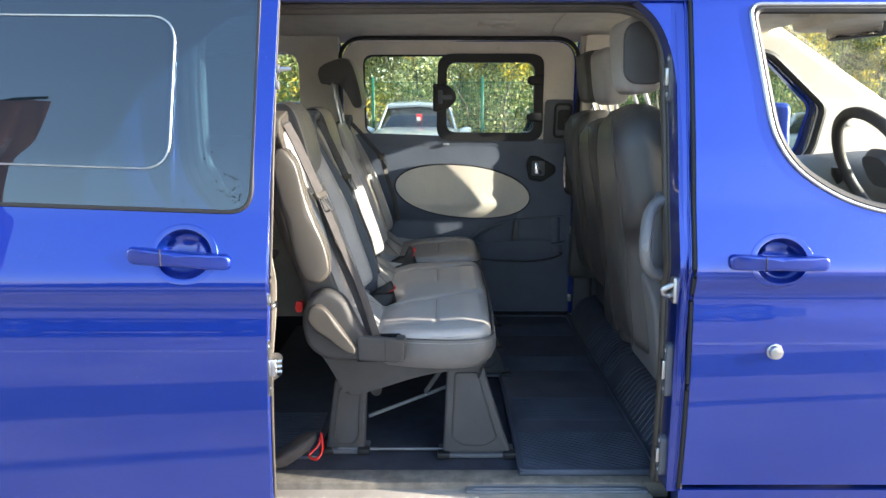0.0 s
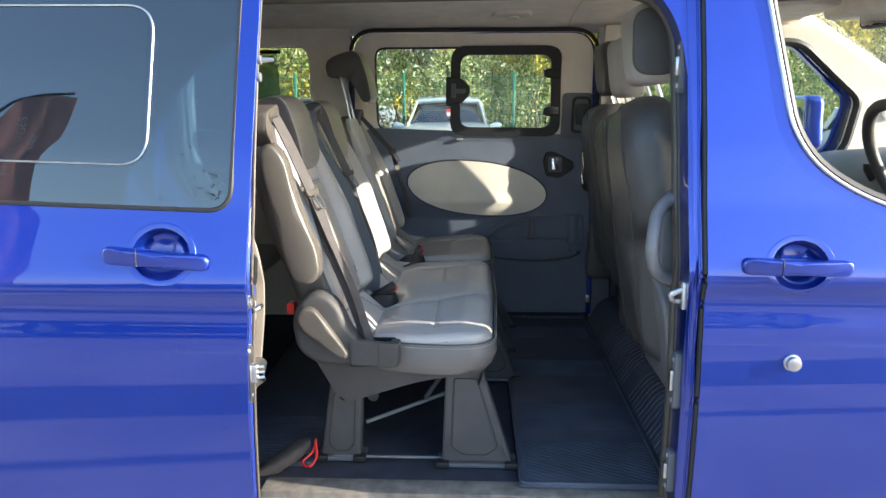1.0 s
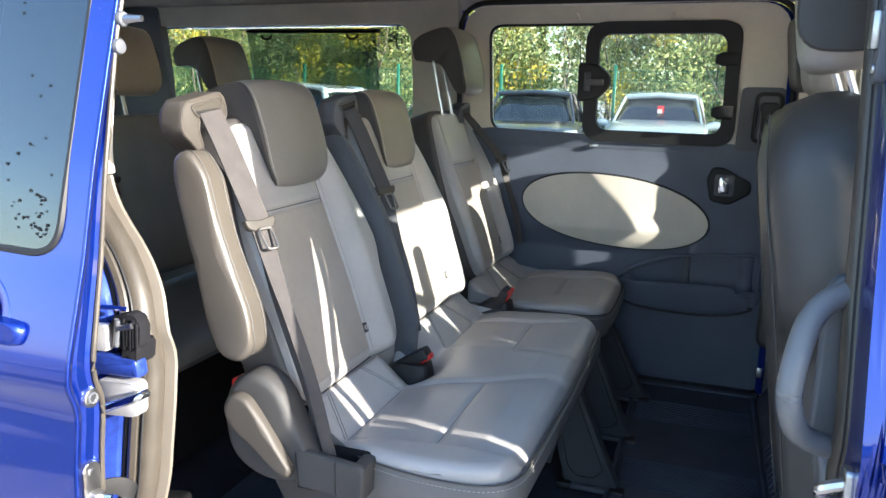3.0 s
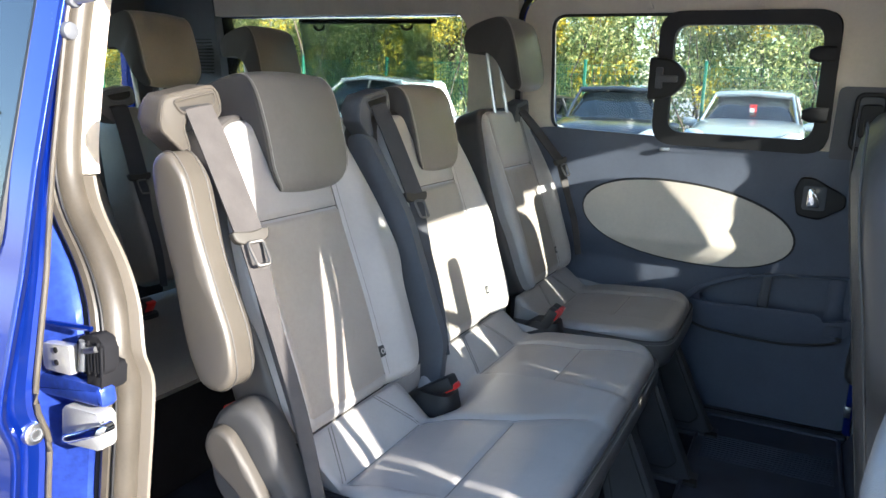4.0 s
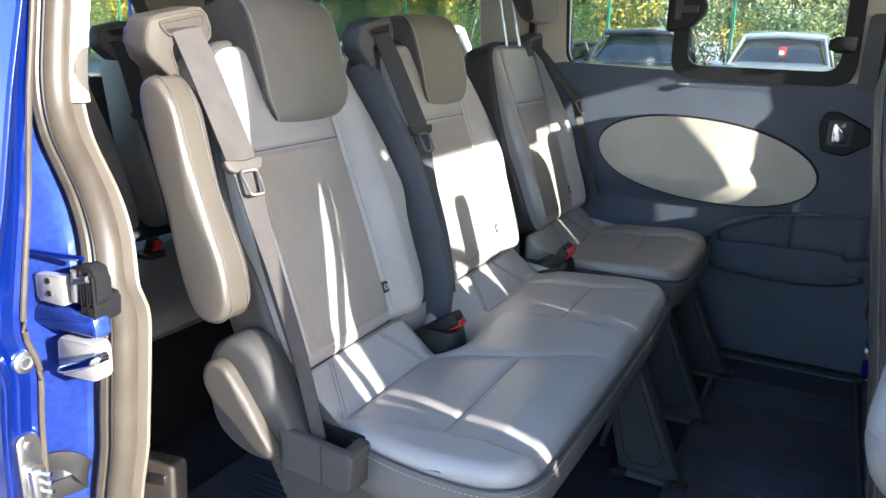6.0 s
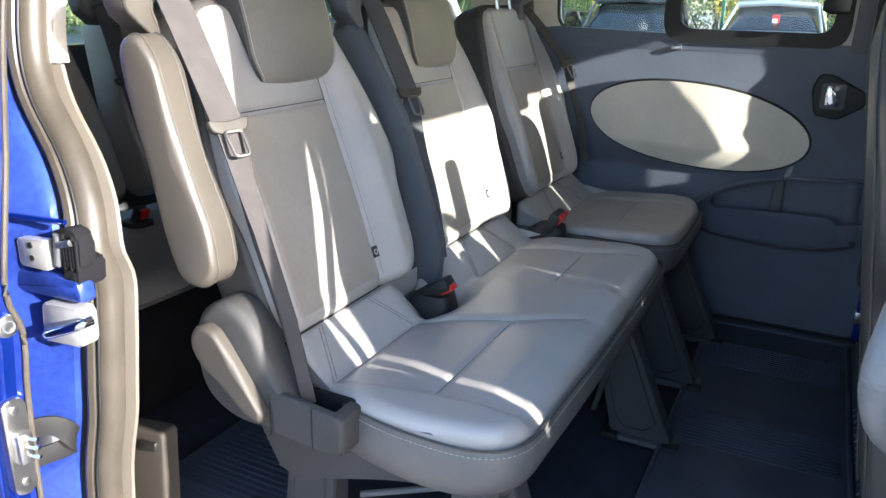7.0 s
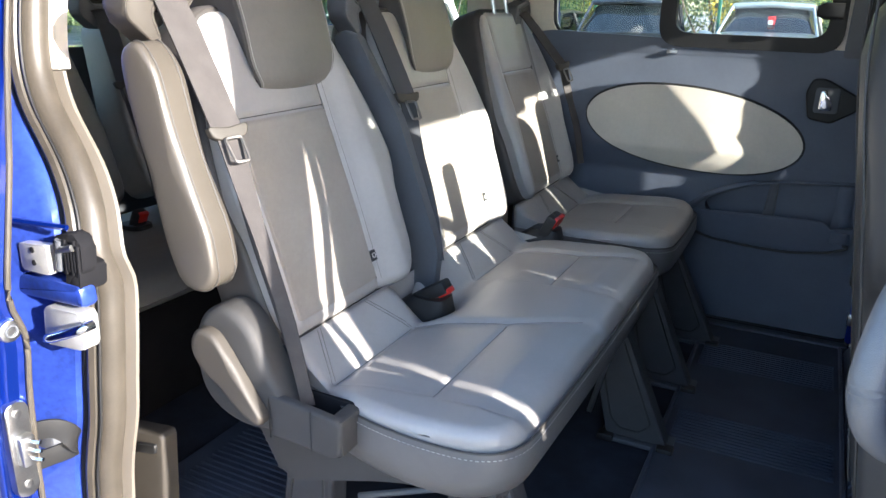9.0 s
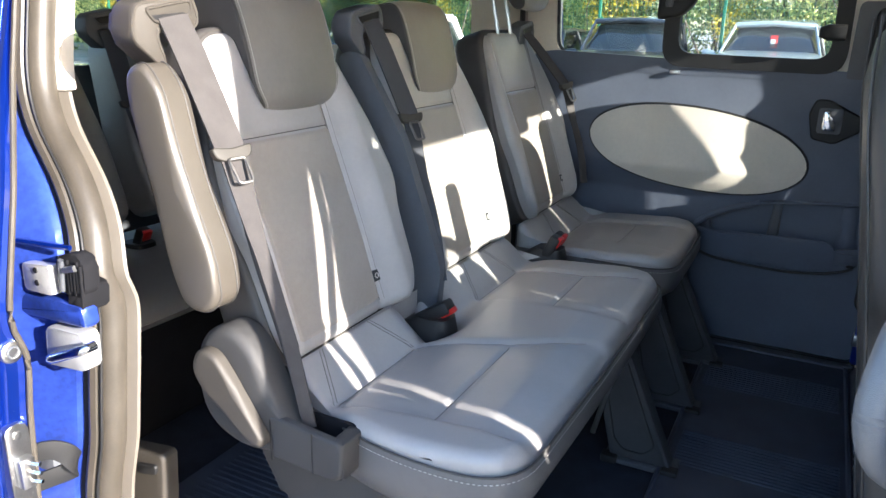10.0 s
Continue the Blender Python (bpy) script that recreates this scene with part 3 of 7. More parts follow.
# beige lining that the seal grips, running into the rear side trim
bm = bmesh.new()
rows = []
for z in lin(0.60, 1.405, 50):
    c, y = rear_edge(z), side(0, z)
    rows.append([bm.verts.new(q) for q in ((c + 0.002, y + 0.114, z), (c + 0.020, y + 0.117, z), (c + 0.033, y + 0.121, z), (c + 0.035, y + 0.125, z), (c + 0.030, y + 0.129, z), (c - 0.06, y + 0.168, z), (c - 0.06, y + 0.115, z))])
for A, B in zip(rows, rows[1:]):
    for j in range(7):
        bm.faces.new((A[j], A[(j + 1) % 7], B[(j + 1) % 7], B[j]))
bm.faces.new(rows[0])
bm.faces.new(rows[-1][::-1])
part("rear_pillar_trim", bm, BEIGE_SHADED, van, "beige pillar lining")
bm = bmesh.new()
rows = []
for z in lin(1.407, 1.84, 30):
    c, y = rear_edge(z), side(0, z)
    rows.append([bm.verts.new(q) for q in ((c, y + 0.112, z), (c + 0.025, y + 0.121, z), (c + 0.026, y + 0.140, z), (c - 0.05, y + 0.165, z), (c - 0.05, y + 0.115, z))])
for A, B in zip(rows, rows[1:]):
    for j in range(5):
        bm.faces.new((A[j], A[(j + 1) % 5], B[(j + 1) % 5], B[j]))
bm.faces.new(rows[0])
bm.faces.new(rows[-1][::-1])
part("pillar_lining", bm, BEIGE, van, "beige upper pillar lining")

# step in the door opening
step = box(-0.45, 0.55, 1.665, 1.86, 0.50, 0.556, 0.008)
part("step_plate", step, TREAD, van, "grey plastic step plate with tread bars")

# far side: inner door with two windows
fw = rounded([(-0.352, 1.432), (0.445, 1.405), (0.445, 1.782), (-0.352, 1.782)], 0.05, 6)
far_door = part("far_sliding_door", panel(rounded([(-0.47, 0.60), (0.61, 0.60), (0.60, 1.845), (-0.45, 1.845)], [0.04, 0.03, 0.11, 0.10], 7), [(0.046 + (x - 0.046) * 1.08, 1.6 + (z - 1.6) * 1.16) for x, z in fw], lambda u, z: farside(u, z) - 0.045, 0.045, 8), PAINT, van, "closed sliding door")
part("upper_trim", panel(rounded([(-0.45, 1.392), (0.585, 1.392), (0.575, 1.835), (-0.435, 1.835)], [0.01, 0.01, 0.10, 0.09], 7), fw, far_in, 0.05, 6), BEIGE, far_door, "beige window surround")
low_out = rounded([(-0.46, 0.605), (0.592, 0.605), (0.586, 1.40), (-0.455, 1.40)], [0.03, 0.02, 0.01, 0.01])
rec = rounded([(0.150, 0.955), (0.205, 0.905), (0.55, 0.905), (0.566, 0.93), (0.566, 1.062), (0.32, 1.052), (0.24, 1.030), (0.180, 0.992)], [0.02, 0.02, 0.02, 0.02, 0.022, 0.03, 0.05, 0.03], 4)
part("pocket_back", panel([(0.38 + (x - 0.38) * 1.05, 0.975 + (z - 0.975) * 1.08) for x, z in rec], None, lambda u, z: far_in(u, z) + 0.032, 0.006, 4), TRIM, far_door, "dark pocket recess")
part("lower_trim", panel(low_out, rec, lambda u, z: trim_y(u, z) - 0.006, 0.04, 26, na=110), TRIM, far_door, "dark lower trim panel")
ell = [(0.09 + 0.305 * math.copysign(abs(math.cos(t)) ** 0.92, math.cos(t)), 1.178 + 0.118 * math.sin(t) - 0.03 * math.cos(t)) for t in (2 * math.pi * k / 48 for k in range(48))]
part("waist_trim", panel(rounded([(-0.455, 1.385), (0.586, 1.385), (0.586, 1.412), (0.44, 1.414), (-0.345, 1.442), (-0.40, 1.436), (-0.453, 1.410)], [0.004, 0.004, 0.004, 0.01, 0.01, 0.03, 0.01], 3), None, lambda u, z: far_in(u, z) - 0.007, 0.03, 3, c=(0.05, 1.402)), TRIM, far_door, "dark trim under the window")
part("oval_insert", panel(ell, None, lambda u, z: trim_y(u, z) - 0.014, 0.02, 12), BEIGE, far_door, "beige oval padded insert")
part("insert_groove", tube([(x, trim_y(x, z) - 0.006, z) for x, z in ell], 0.006, 6, closed=True, up=(0, 1, 0)), BLACK, far_door)
wf_out = rounded([(-0.030, 1.408), (0.448, 1.404), (0.442, 1.785), (-0.022, 1.785)], 0.065, 7)
wf_in = rounded([(0.014, 1.446), (0.406, 1.442), (0.402, 1.748), (0.018, 1.748)], 0.045, 7)
part("sliding_window_frame", panel(wf_out, wf_in, lambda u, z: far_in(u, z) - 0.012, 0.035, 3), BLACK, far_door, "black sliding window frame")
part("window_gasket", tube([(x, far_in(x, z) + 0.016, z) for x, z in fw], 0.008, 8, closed=True, up=(0, 1, 0)), BLACK, far_door)
fixed = part("window_glass", panel(fw, None, lambda u, z: far_in(u, z) + 0.018, 0.004, 3), GLASS, far_door)
fixed.visible_shadow = False
part("door_outline_seal", tube([(x, far_in(x, z) + 0.004, z) for x, z in rounded([(-0.468, 0.585), (0.605, 0.585), (0.598, 1.850), (-0.452, 1.850)], [0.03, 0.03, 0.12, 0.11], 8)], 0.009, 8, closed=True, up=(0, 1, 0)), BLACK, far_door)

part("shut_face", panel(rounded([(0.594, 0.60), (0.611, 0.60), (0.604, 1.70), (0.588, 1.70)], 0.003), None, lambda u, z: far_in(u, z) - 0.016, 0.03, 4), PAINT, van, "blue body edge beside the door")

# far side body fore and aft of the door
rw = rounded([(-1.92, 1.43), (-0.640, 1.43), (-0.630, 1.79), (-1.88, 1.79)], 0.07, 6)
part("far_rear_panel", panel(rounded([(-2.2, 0.58), (-0.475, 0.58), (-0.455, 1.86), (-2.15, 1.86)], 0.01), rw, lambda u, z: far_in(u, z) - 0.004, 0.05, 6), BEIGE, van, "beige rear side trim")
part("far_rear_skin", panel(rounded([(-2.2, 0.35), (-0.475, 0.35), (-0.455, 1.93), (-2.15, 1.93)], 0.01), rw, lambda u, z: farside(u, z) - 0.04, 0.03, 6), PAINT, van)
g = part("far_rear_glass", panel(rw, None, lambda u, z: far_in(u, z) + 0.06, 0.004, 3), GLASS, van)
g.visible_shadow = False
pw = rounded([(0.78, 1.36), (1.02, 1.31), (1.60, 1.29), (1.67, 1.36), (1.70, 1.56), (1.42, 1.79), (0.76, 1.80)], [0.08, 0.1, 0.04, 0.04, 0.04, 0.05, 0.04], 6)
part("far_window_gasket", tube([(x, far_in(x, z) - 0.006, z) for x, z in pw], 0.018, 8, closed=True, up=(0, 1, 0)), BLACK, van)
part("far_front_panel", panel(rounded([(0.605, 0.58), (2.2, 0.58), (2.2, 1.38), (1.95, 1.55), (1.46, 1.86), (0.60, 1.86)], 0.01), pw, lambda u, z: far_in(u, z) - 0.004, 0.05, 6, c=(1.1, 1.5)), BEIGE, van)
part("far_front_skin", panel(rounded([(0.605, 0.35), (2.2, 0.35), (2.2, 1.36), (1.95, 1.53), (1.44, 1.90), (0.60, 1.90)], 0.01), pw, lambda u, z: farside(u, z) - 0.04, 0.03, 6, c=(1.1, 1.5)), PAINT, van)
g = part("far_front_glass", panel(pw, None, lambda u, z: far_in(u, z) + 0.06, 0.004, 3), GLASS, van)
g.visible_shadow = False

# tailgate with window
tw = rounded([(MID - 0.66, 1.33), (MID + 0.66, 1.33), (MID + 0.62, 1.78), (MID - 0.62, 1.78)], 0.08, 6)
part("tailgate", panel(rounded([(MID - 0.93, 0.40), (MID + 0.93, 0.40), (MID + 0.84, 1.93), (MID - 0.84, 1.93)], 0.03), tw, lambda u, z: -2.2 + 0.10 * max(0, z - 1.1), 0.06, 6, axis="x"), PAINT, van)
part("tailgate_trim", panel(rounded([(MID - 0.78, 0.58), (MID + 0.78, 0.58), (MID + 0.76, 1.87), (MID - 0.76, 1.87)], 0.03), tw, lambda u, z: -2.13 + 0.10 * max(0, z - 1.1), 0.02, 6, axis="x"), DARK, van)
g = part("tailgate_glass", panel(tw, None, lambda u, z: -2.17 + 0.10 * max(0, z - 1.1), 0.004, 3, axis="x"), GLASS, van)
g.visible_shadow = False

# nose: windscreen, pillars, dashboard, bonnet
for yy in (MID - 0.80, MID + 0.80):
    s_ = 1 if yy > MID else -1
    part("windscreen_pillar", tube(smooth_path([(1.40, yy - 0.03 * s_, 1.90), (1.72, yy - 0.015 * s_, 1.70), (2.02, yy + 0.005 * s_, 1.515), (2.50, yy + 0.02 * s_, 1.20)], 5), 0.055, 10), BEIGE, van)
part("windscreen_header", box(1.38, 1.46, MID - 0.80, MID + 0.80, 1.893, 1.95, 0.012), HEADLINER, van)
# Unseen box under the header, added to cap the sun on the middle seats.
part("header_sun_block", box(1.30, 1.44, 1.93, 2.86, 1.828, 1.90, 0.02), HEADLINER, van)
bm = bmesh.new()
cs = [bm.verts.new(q) for q in ((1.42, MID - 0.76, 1.92), (1.42, MID + 0.76, 1.92), (2.56, MID + 0.80, 1.16), (2.56, MID - 0.80, 1.16))]
bm.faces.new(cs)
bmesh.ops.solidify(bm, geom=bm.faces[:], thickness=0.005)
part("windscreen", bm, SCREEN, van)
part("dashboard", loft([((1.95, MID - 0.80, 1.16), (1, 0, 0), (0, 0, 1), 0.50, 0.20, 4), ((1.92, MID - 0.3, 1.18), (1, 0, 0), (0, 0, 1), 0.56, 0.22, 4), ((1.92, MID + 0.3, 1.18), (1, 0, 0), (0, 0, 1), 0.56, 0.21, 4), ((1.95, MID + 0.77, 1.16), (1, 0, 0), (0, 0, 1), 0.50, 0.19, 4)]), DARK, van)
part("bonnet", loft([((2.20, MID, 0.80), (0, 1, 0), (0, 0, 1), 0.90, 0.37, 6), ((2.55, MID, 0.78), (0, 1, 0), (0, 0, 1), 0.89, 0.36, 6), ((2.85, MID, 0.72), (0, 1, 0), (0, 0, 1), 0.84, 0.29, 5), ((2.98, MID, 0.66), (0, 1, 0), (0, 0, 1), 0.72, 0.20, 4)]), PAINT, van)
for wx in (1.75, -1.18):
    for wy in (1.78, 3.46):
        part("tyre", tube([(wx + 0.27 * math.cos(t), wy, 0.34 + 0.27 * math.sin(t)) for t in (2 * math.pi * k / 28 for k in range(28))], 0.085, 8, closed=True, up=(0, 1, 0)), BLACK, van)

# ---- the open sliding door ----
OFF = -0.118
dyf = lambda u, z: side(u, z) + OFF
hem = lambda z: interp(z, (1.17, 1.344, 1.616), (0.052, 0.036, 0.015))
edge = lambda z: interp(z, (0.64, 1.05, 1.17, 1.34, 1.62, 1.86), (-0.395, -0.385, -0.380, -0.375, -0.365, -0.358))
sd_glass = rounded([(-1.45, 1.365), (-0.413, 1.330), (-0.398, 1.84), (-1.45, 1.84)], [0.05, 0.05, 0.03, 0.05], 7)
sd_us = [0.62 * k / 24 for k in range(24)] + [0.62 + 0.38 * k / 84 for k in range(85)]
bm = panel([(-1.50, 1.318)] + [(edge(z), z) for z in (1.318, 1.34, 1.62, 1.86)] + [(-1.50, 1.86)], sd_glass, dyf, 0.012, 8, na=220)
sliding_door = part("sliding_door", skin_grid(sd_us, 0.645, lambda x: 1.318, lambda q, z: -1.50 + (edge(z) + 1.50) * q, dyf, 0.012, 150, bm), PAINT, van, "blue sliding door slid fully open")
part("door_glass", panel(sd_glass, None, lambda u, z: dyf(u, z) + 0.001, 0.006, 12), SMOKED, sliding_door, "dark tinted reflective glass")
sash = rounded([(-1.40, 1.448), (-0.590, 1.422), (-0.581, 1.748), (-1.40, 1.755)], 0.06, 8)
part("sash_line", tube([(x, dyf(x, z) - 0.001, z) for x, z in sash], 0.0022, 6, closed=True, up=(0, 1, 0)), STEEL, sliding_door, "bright edge of the sliding pane")
part("glass_rubber", tube([(x, dyf(x, z) - 0.0005, z) for x, z in sd_glass], 0.005, 6, closed=True, up=(0, 1, 0)), BLACK, sliding_door)
handle(sliding_door, -0.675, -0.452, 1.243, OFF)
true_normals(sliding_door, dyf)
# ---- rear seats ----
def creases(m, scale, depth):
    """Soft uneven folds over a stretched leather's grain."""
    n, l = m.node_tree.nodes, m.node_tree.links
    tc, tex, mp, bp = n.new("ShaderNodeTexCoord"), n.new("ShaderNodeTexNoise"), n.new("ShaderNodeMapping"), n.new("ShaderNodeBump")
    mp.inputs["Scale"].default_value = (1.0, 0.45, 1.0)
    tex.inputs["Scale"].default_value, tex.inputs["Detail"].default_value, tex.inputs["Distortion"].default_value = scale, 3, 0.6
    bp.inputs["Strength"].default_value, bp.inputs["Distance"].default_value = 0.3, depth
    nin = n["Principled BSDF"].inputs["Normal"]
    l.new(tc.outputs["Object"], mp.inputs["Vector"])
    l.new(mp.outputs[0], tex.inputs["Vector"])
    l.new(tex.outputs["Fac"], bp.inputs["Height"])
    if nin.links:
        l.new(nin.links[0].from_socket, bp.inputs["Normal"])
    l.new(bp.outputs[0], nin)


LEATHER_F = material("front_seat_leather", (0.062, 0.059, 0.056), 0.38, 0, 0.10, 9, grain=0.12, gscale=1300)
LEATHER_S = material("skirt_leather", (0.130, 0.122, 0.116), 0.38, 0, 0.10, 9, grain=0.12, gscale=1300)
# Taupe leather darkened to hold a bystander's shadow on the armrest.
LEATHER_SHADED = material("shaded_armrest_leather", (0.070, 0.061, 0.050), 0.36, 0, 0.10, 9, grain=0.12, gscale=1300, spec=0.6)
LEATHER_P = material("perforated_leather", (0.335, 0.300, 0.262), 0.36, 0, 0.10, 9, grain=0.25, gscale=700)
pn, pl = LEATHER_P.node_tree.nodes, LEATHER_P.node_tree.links
pt, pv, pm, px_ = pn.new("ShaderNodeTexCoord"), pn.new("ShaderNodeTexVoronoi"), pn.new("ShaderNodeMapRange"), pn.new("ShaderNodeVectorMath")
pv.inputs["Scale"].default_value, pv.inputs["Randomness"].default_value = 330, 0.7
pm.inputs["From Min"].default_value, pm.inputs["From Max"].default_value, pm.inputs["To Min"].default_value = 0.10, 0.30, 0.86
px_.operation = "SCALE"
base_in = pn["Principled BSDF"].inputs["Base Color"]
pl.new(pt.outputs["Object"], pv.inputs["Vector"])
pl.new(pv.outputs["Distance"], pm.inputs["Value"])
pl.new(base_in.links[0].from_socket, px_.inputs[0])
pl.new(pm.outputs[0], px_.inputs["Scale"])
pl.new(px_.outputs[0], base_in)

Y_ = Vector((0, 1, 0))


def back_frame(x0, z0, x1, z1, yc):
    """A plane leaning from (x0, z0) up to (x1, z1): maps across, along and out to the world."""
    A, B = Vector((x0, yc, z0)), Vector((x1, yc, z1))
    V = (B - A).normalized()
    N = Vector((V.z, 0, -V.x))
    return (lambda u, v, w: A + Y_ * u + V * v + N * w), (B - A).length


def seat_back(parent, yc, hl, hr, ins=0.117, x0=-0.268, dark=LEATHER3):
    """Backrest: flat middle with a cross seam, raised side bolsters nicked at elbow height, a dark shell behind."""
    to, L = back_frame(x0 + 0.004, 1.026, x0 - 0.150, 1.465, yc)
    L = 0.492
    half = [(0.86, -0.020), (0.97, 0.030), (0.985, 0.125), (0.995, 0.152), (1.07, 0.205), (1.0, 0.31), (0.74, L)]
    rad = [0.045, 0.04, 0.02, 0.012, 0.05, 0.12, 0.055]
    ol = rounded([(hr * a, b) for a, b in half] + [(-hl * a, b) for a, b in half[::-1]], rad + rad[::-1], 5)

    def h(u, v):
        e = abs(u) - ins
        t = min(1, max(0, e / 0.062))
        bol = t * t * (3 - 2 * t)
        groove = 0.0055 * bump(e, 0.0, 0.0055) + 0.004 * bump(v, 0.325, 0.005) * (e < 0)
        return 0.018 + 0.030 * bol * (1 - 0.6 * min(1, max(0, v - 0.22) / 0.24)) - groove + 0.007 * bump(v, 0.15, 0.11) * bump(u, 0, 0.12)

    rest = part("backrest", quilt(ol, h, 0.022, 0.012, to, 90, 110), LEATHER, parent, "pale grey leather backrest")
    sh = [(u * 1.06, v * 1.03 - 0.004) for u, v in ol]
    part("back_shell", padded(sh, lambda u, v: 0.006, 0.014, 0.085, to, steps=3, back_r=0.025), dark, parent, "dark backrest shell")
    ins_ol = rounded([(-ins + 0.004, 0.004), (ins - 0.004, 0.004), (ins - 0.004, 0.320), (-ins + 0.004, 0.320)], 0.004, 2)
    part("insert", quilt(ins_ol, lambda u, v: h(u, v) + 0.0022, 0.003, -0.010, to, 40, 50), LEATHER_P, rest, "perforated leather insert")
    for sg in (-1, 1):
        part("seam", tube([to(sg * ins, v, h(sg * ins, v) + 0.0006) for v in lin(0.0, L - 0.03, 30)], 0.0009, 5), SEAM_D, parent)
        part("stitches", tube([to(sg * (ins + 0.008), v, h(sg * (ins + 0.008), v) + 0.0003) for v in lin(0.0, L - 0.03, 30)], 0.0006, 4), SEAM, parent)
    part("seam", tube([to(u, 0.325, h(u, 0.325) + 0.0006) for u in lin(-ins, ins, 14)], 0.0009, 5), SEAM_D, parent)
    part("piping", tube([to(u * 1.008, v * 1.004, 0.004) for u, v in ol], 0.0022, 5, closed=True, up=(1, 0, 0)), SEAM_D, parent)
    tu, tv = ins + 0.003, 0.045
    tg = part("maker_tag", padded(rounded([(tu - 0.009, tv - 0.010), (tu + 0.009, tv - 0.010), (tu + 0.009, tv + 0.010), (tu - 0.009, tv + 0.010)], 0.002), lambda u, v: h(tu, tv) + 0.006, 0.001, -h(tu, tv) + 0.004, to, steps=2), PIPING, parent, "small black sewn tag")
    part("tag_mark", tube([to(tu + 0.0045 * math.cos(t), tv + 0.0045 * math.sin(t), h(tu, tv) + 0.0065) for t in (2 * math.pi * k / 14 for k in range(14))], 0.0011, 5, closed=True, up=(1, 0, 0)), THREAD, tg)
    return to


def headrest(parent, yc, lift=0.0, xs=-0.268, w=0.108, mat=None, side_mat=None):
    """A headrest hooked over the backrest: a slab in front, a thick top that reaches back, dark sides."""
    mat, side_mat = mat or LEATHER2, side_mat or LEATHER3
    sx = -0.30 * lift
    to, L = back_frame(xs - 0.072 + sx, 1.372 + lift, xs - 0.118 + sx, 1.560 + lift, yc)
    hw = lambda b: w * (1 - 0.27 * max(0.0, 1 - (b + 0.004) / 0.055) ** 2.2 - 0.05 * max(0.0, (b - L + 0.03) / 0.035) ** 2)
    front = smooth_path([(0.006, -0.002, 0), (0.020, 0.002, 0), (0.029, 0.020, 0), (0.033, 0.07, 0), (0.032, 0.12, 0), (0.027, L - 0.028, 0), (0.012, L - 0.004, 0), (-0.018, L + 0.003, 0), (-0.072, L - 0.002, 0), (-0.100, L - 0.014, 0)], 4)
    front = [(p[0], p[1]) for p in front]
    back = [(p[0], p[1]) for p in smooth_path([(-0.110, L - 0.030, 0), (-0.109, L - 0.066, 0), (-0.092, L - 0.074, 0), (-0.056, L - 0.080, 0), (-0.030, L - 0.104, 0), (-0.016, 0.05, 0), (-0.008, 0.008, 0), (0.000, -0.002, 0)], 3)]
    prof = front + back
    # dark hooked body: the whole outline pushed across, its sides rounded
    bm = bmesh.new()
    n = len(prof)
    ca, cb = -0.02, L * 0.55
    rows = []
    for s, k, q in ((-1, 0.955, 0.990), (-1, 0.985, 0.986), (-1, 0.998, 0.955), (1, 0.998, 0.955), (1, 0.985, 0.986), (1, 0.955, 0.990)):
        rows.append([bm.verts.new(to(s * hw(b) * q, cb + (b - cb) * k, ca + (a - ca) * k)) for a, b in prof])
    for A, B in zip(rows, rows[1:]):
        for j in range(n):
            bm.faces.new((A[j], A[(j + 1) % n], B[(j + 1) % n], B[j]))
    bm.faces.new(rows[0])
    bm.faces.new(rows[-1][::-1])
    head = part("headrest", bm, side_mat, parent, "headrest with dark leather sides")
    # taupe facing that rolls over the top
    bm = bmesh.new()
    rows = []
    for i, (a, b) in enumerate(front):
        a0, b0 = front[max(i - 1, 0)]
        a1, b1 = front[min(i + 1, len(front) - 1)]
        d = math.hypot(a1 - a0, b1 - b0) or 1
        na_, nb_ = (b1 - b0) / d, -(a1 - a0) / d
        row = []
        for f in (-1, -0.985, -0.95, -0.85, -0.6, -0.3, 0, 0.3, 0.6, 0.85, 0.95, 0.985, 1):
            o = -0.004 if abs(f) == 1 else 0.002 + 0.006 * (1 - abs(f) ** 2.5)
            o = o * (0.3 if i == 0 else 1)
            row.append(bm.verts.new(to(f * hw(b) * 0.962, b + nb_ * o, a + na_ * o)))
        rows.append(row)
    for A, B in zip(rows, rows[1:]):
        for j in range(12):
            bm.faces.new((A[j], A[j + 1], B[j + 1], B[j]))
    part("face", bm, mat, head, "taupe leather facing")
    for s in (-1, 1):
        part("stitching", tube([to(s * hw(b) * 0.972, b, a + 0.001) for a, b in front], 0.0013, 5), SEAM_D, head)
        part("stitching", tube([to(s * hw(b) * 0.93, b + 0.0015 * (i > 20), a + 0.0042 - 0.004 * (i > 26)) for i, (a, b) in enumerate(front[3:27])], 0.0006, 4), THREAD, head)
    part("stitching", tube([to(f * hw(0) * 0.97, -0.002, 0.012) for f in (-1, -0.5, 0, 0.5, 1)], 0.0013, 5), SEAM_D, head)
    for s in (-1, 1):
        part("post", tube([to(s * 0.045, L - 0.076, -0.072), to(s * 0.045, -0.06 - lift * 0.9, -0.086)], 0.0058, 8), STEEL, head)
        part("post_collar", tube([to(s * 0.045, 0.09 - lift, -0.083), to(s * 0.045, 0.075 - lift, -0.083)], 0.013, 10), BLACK, head)


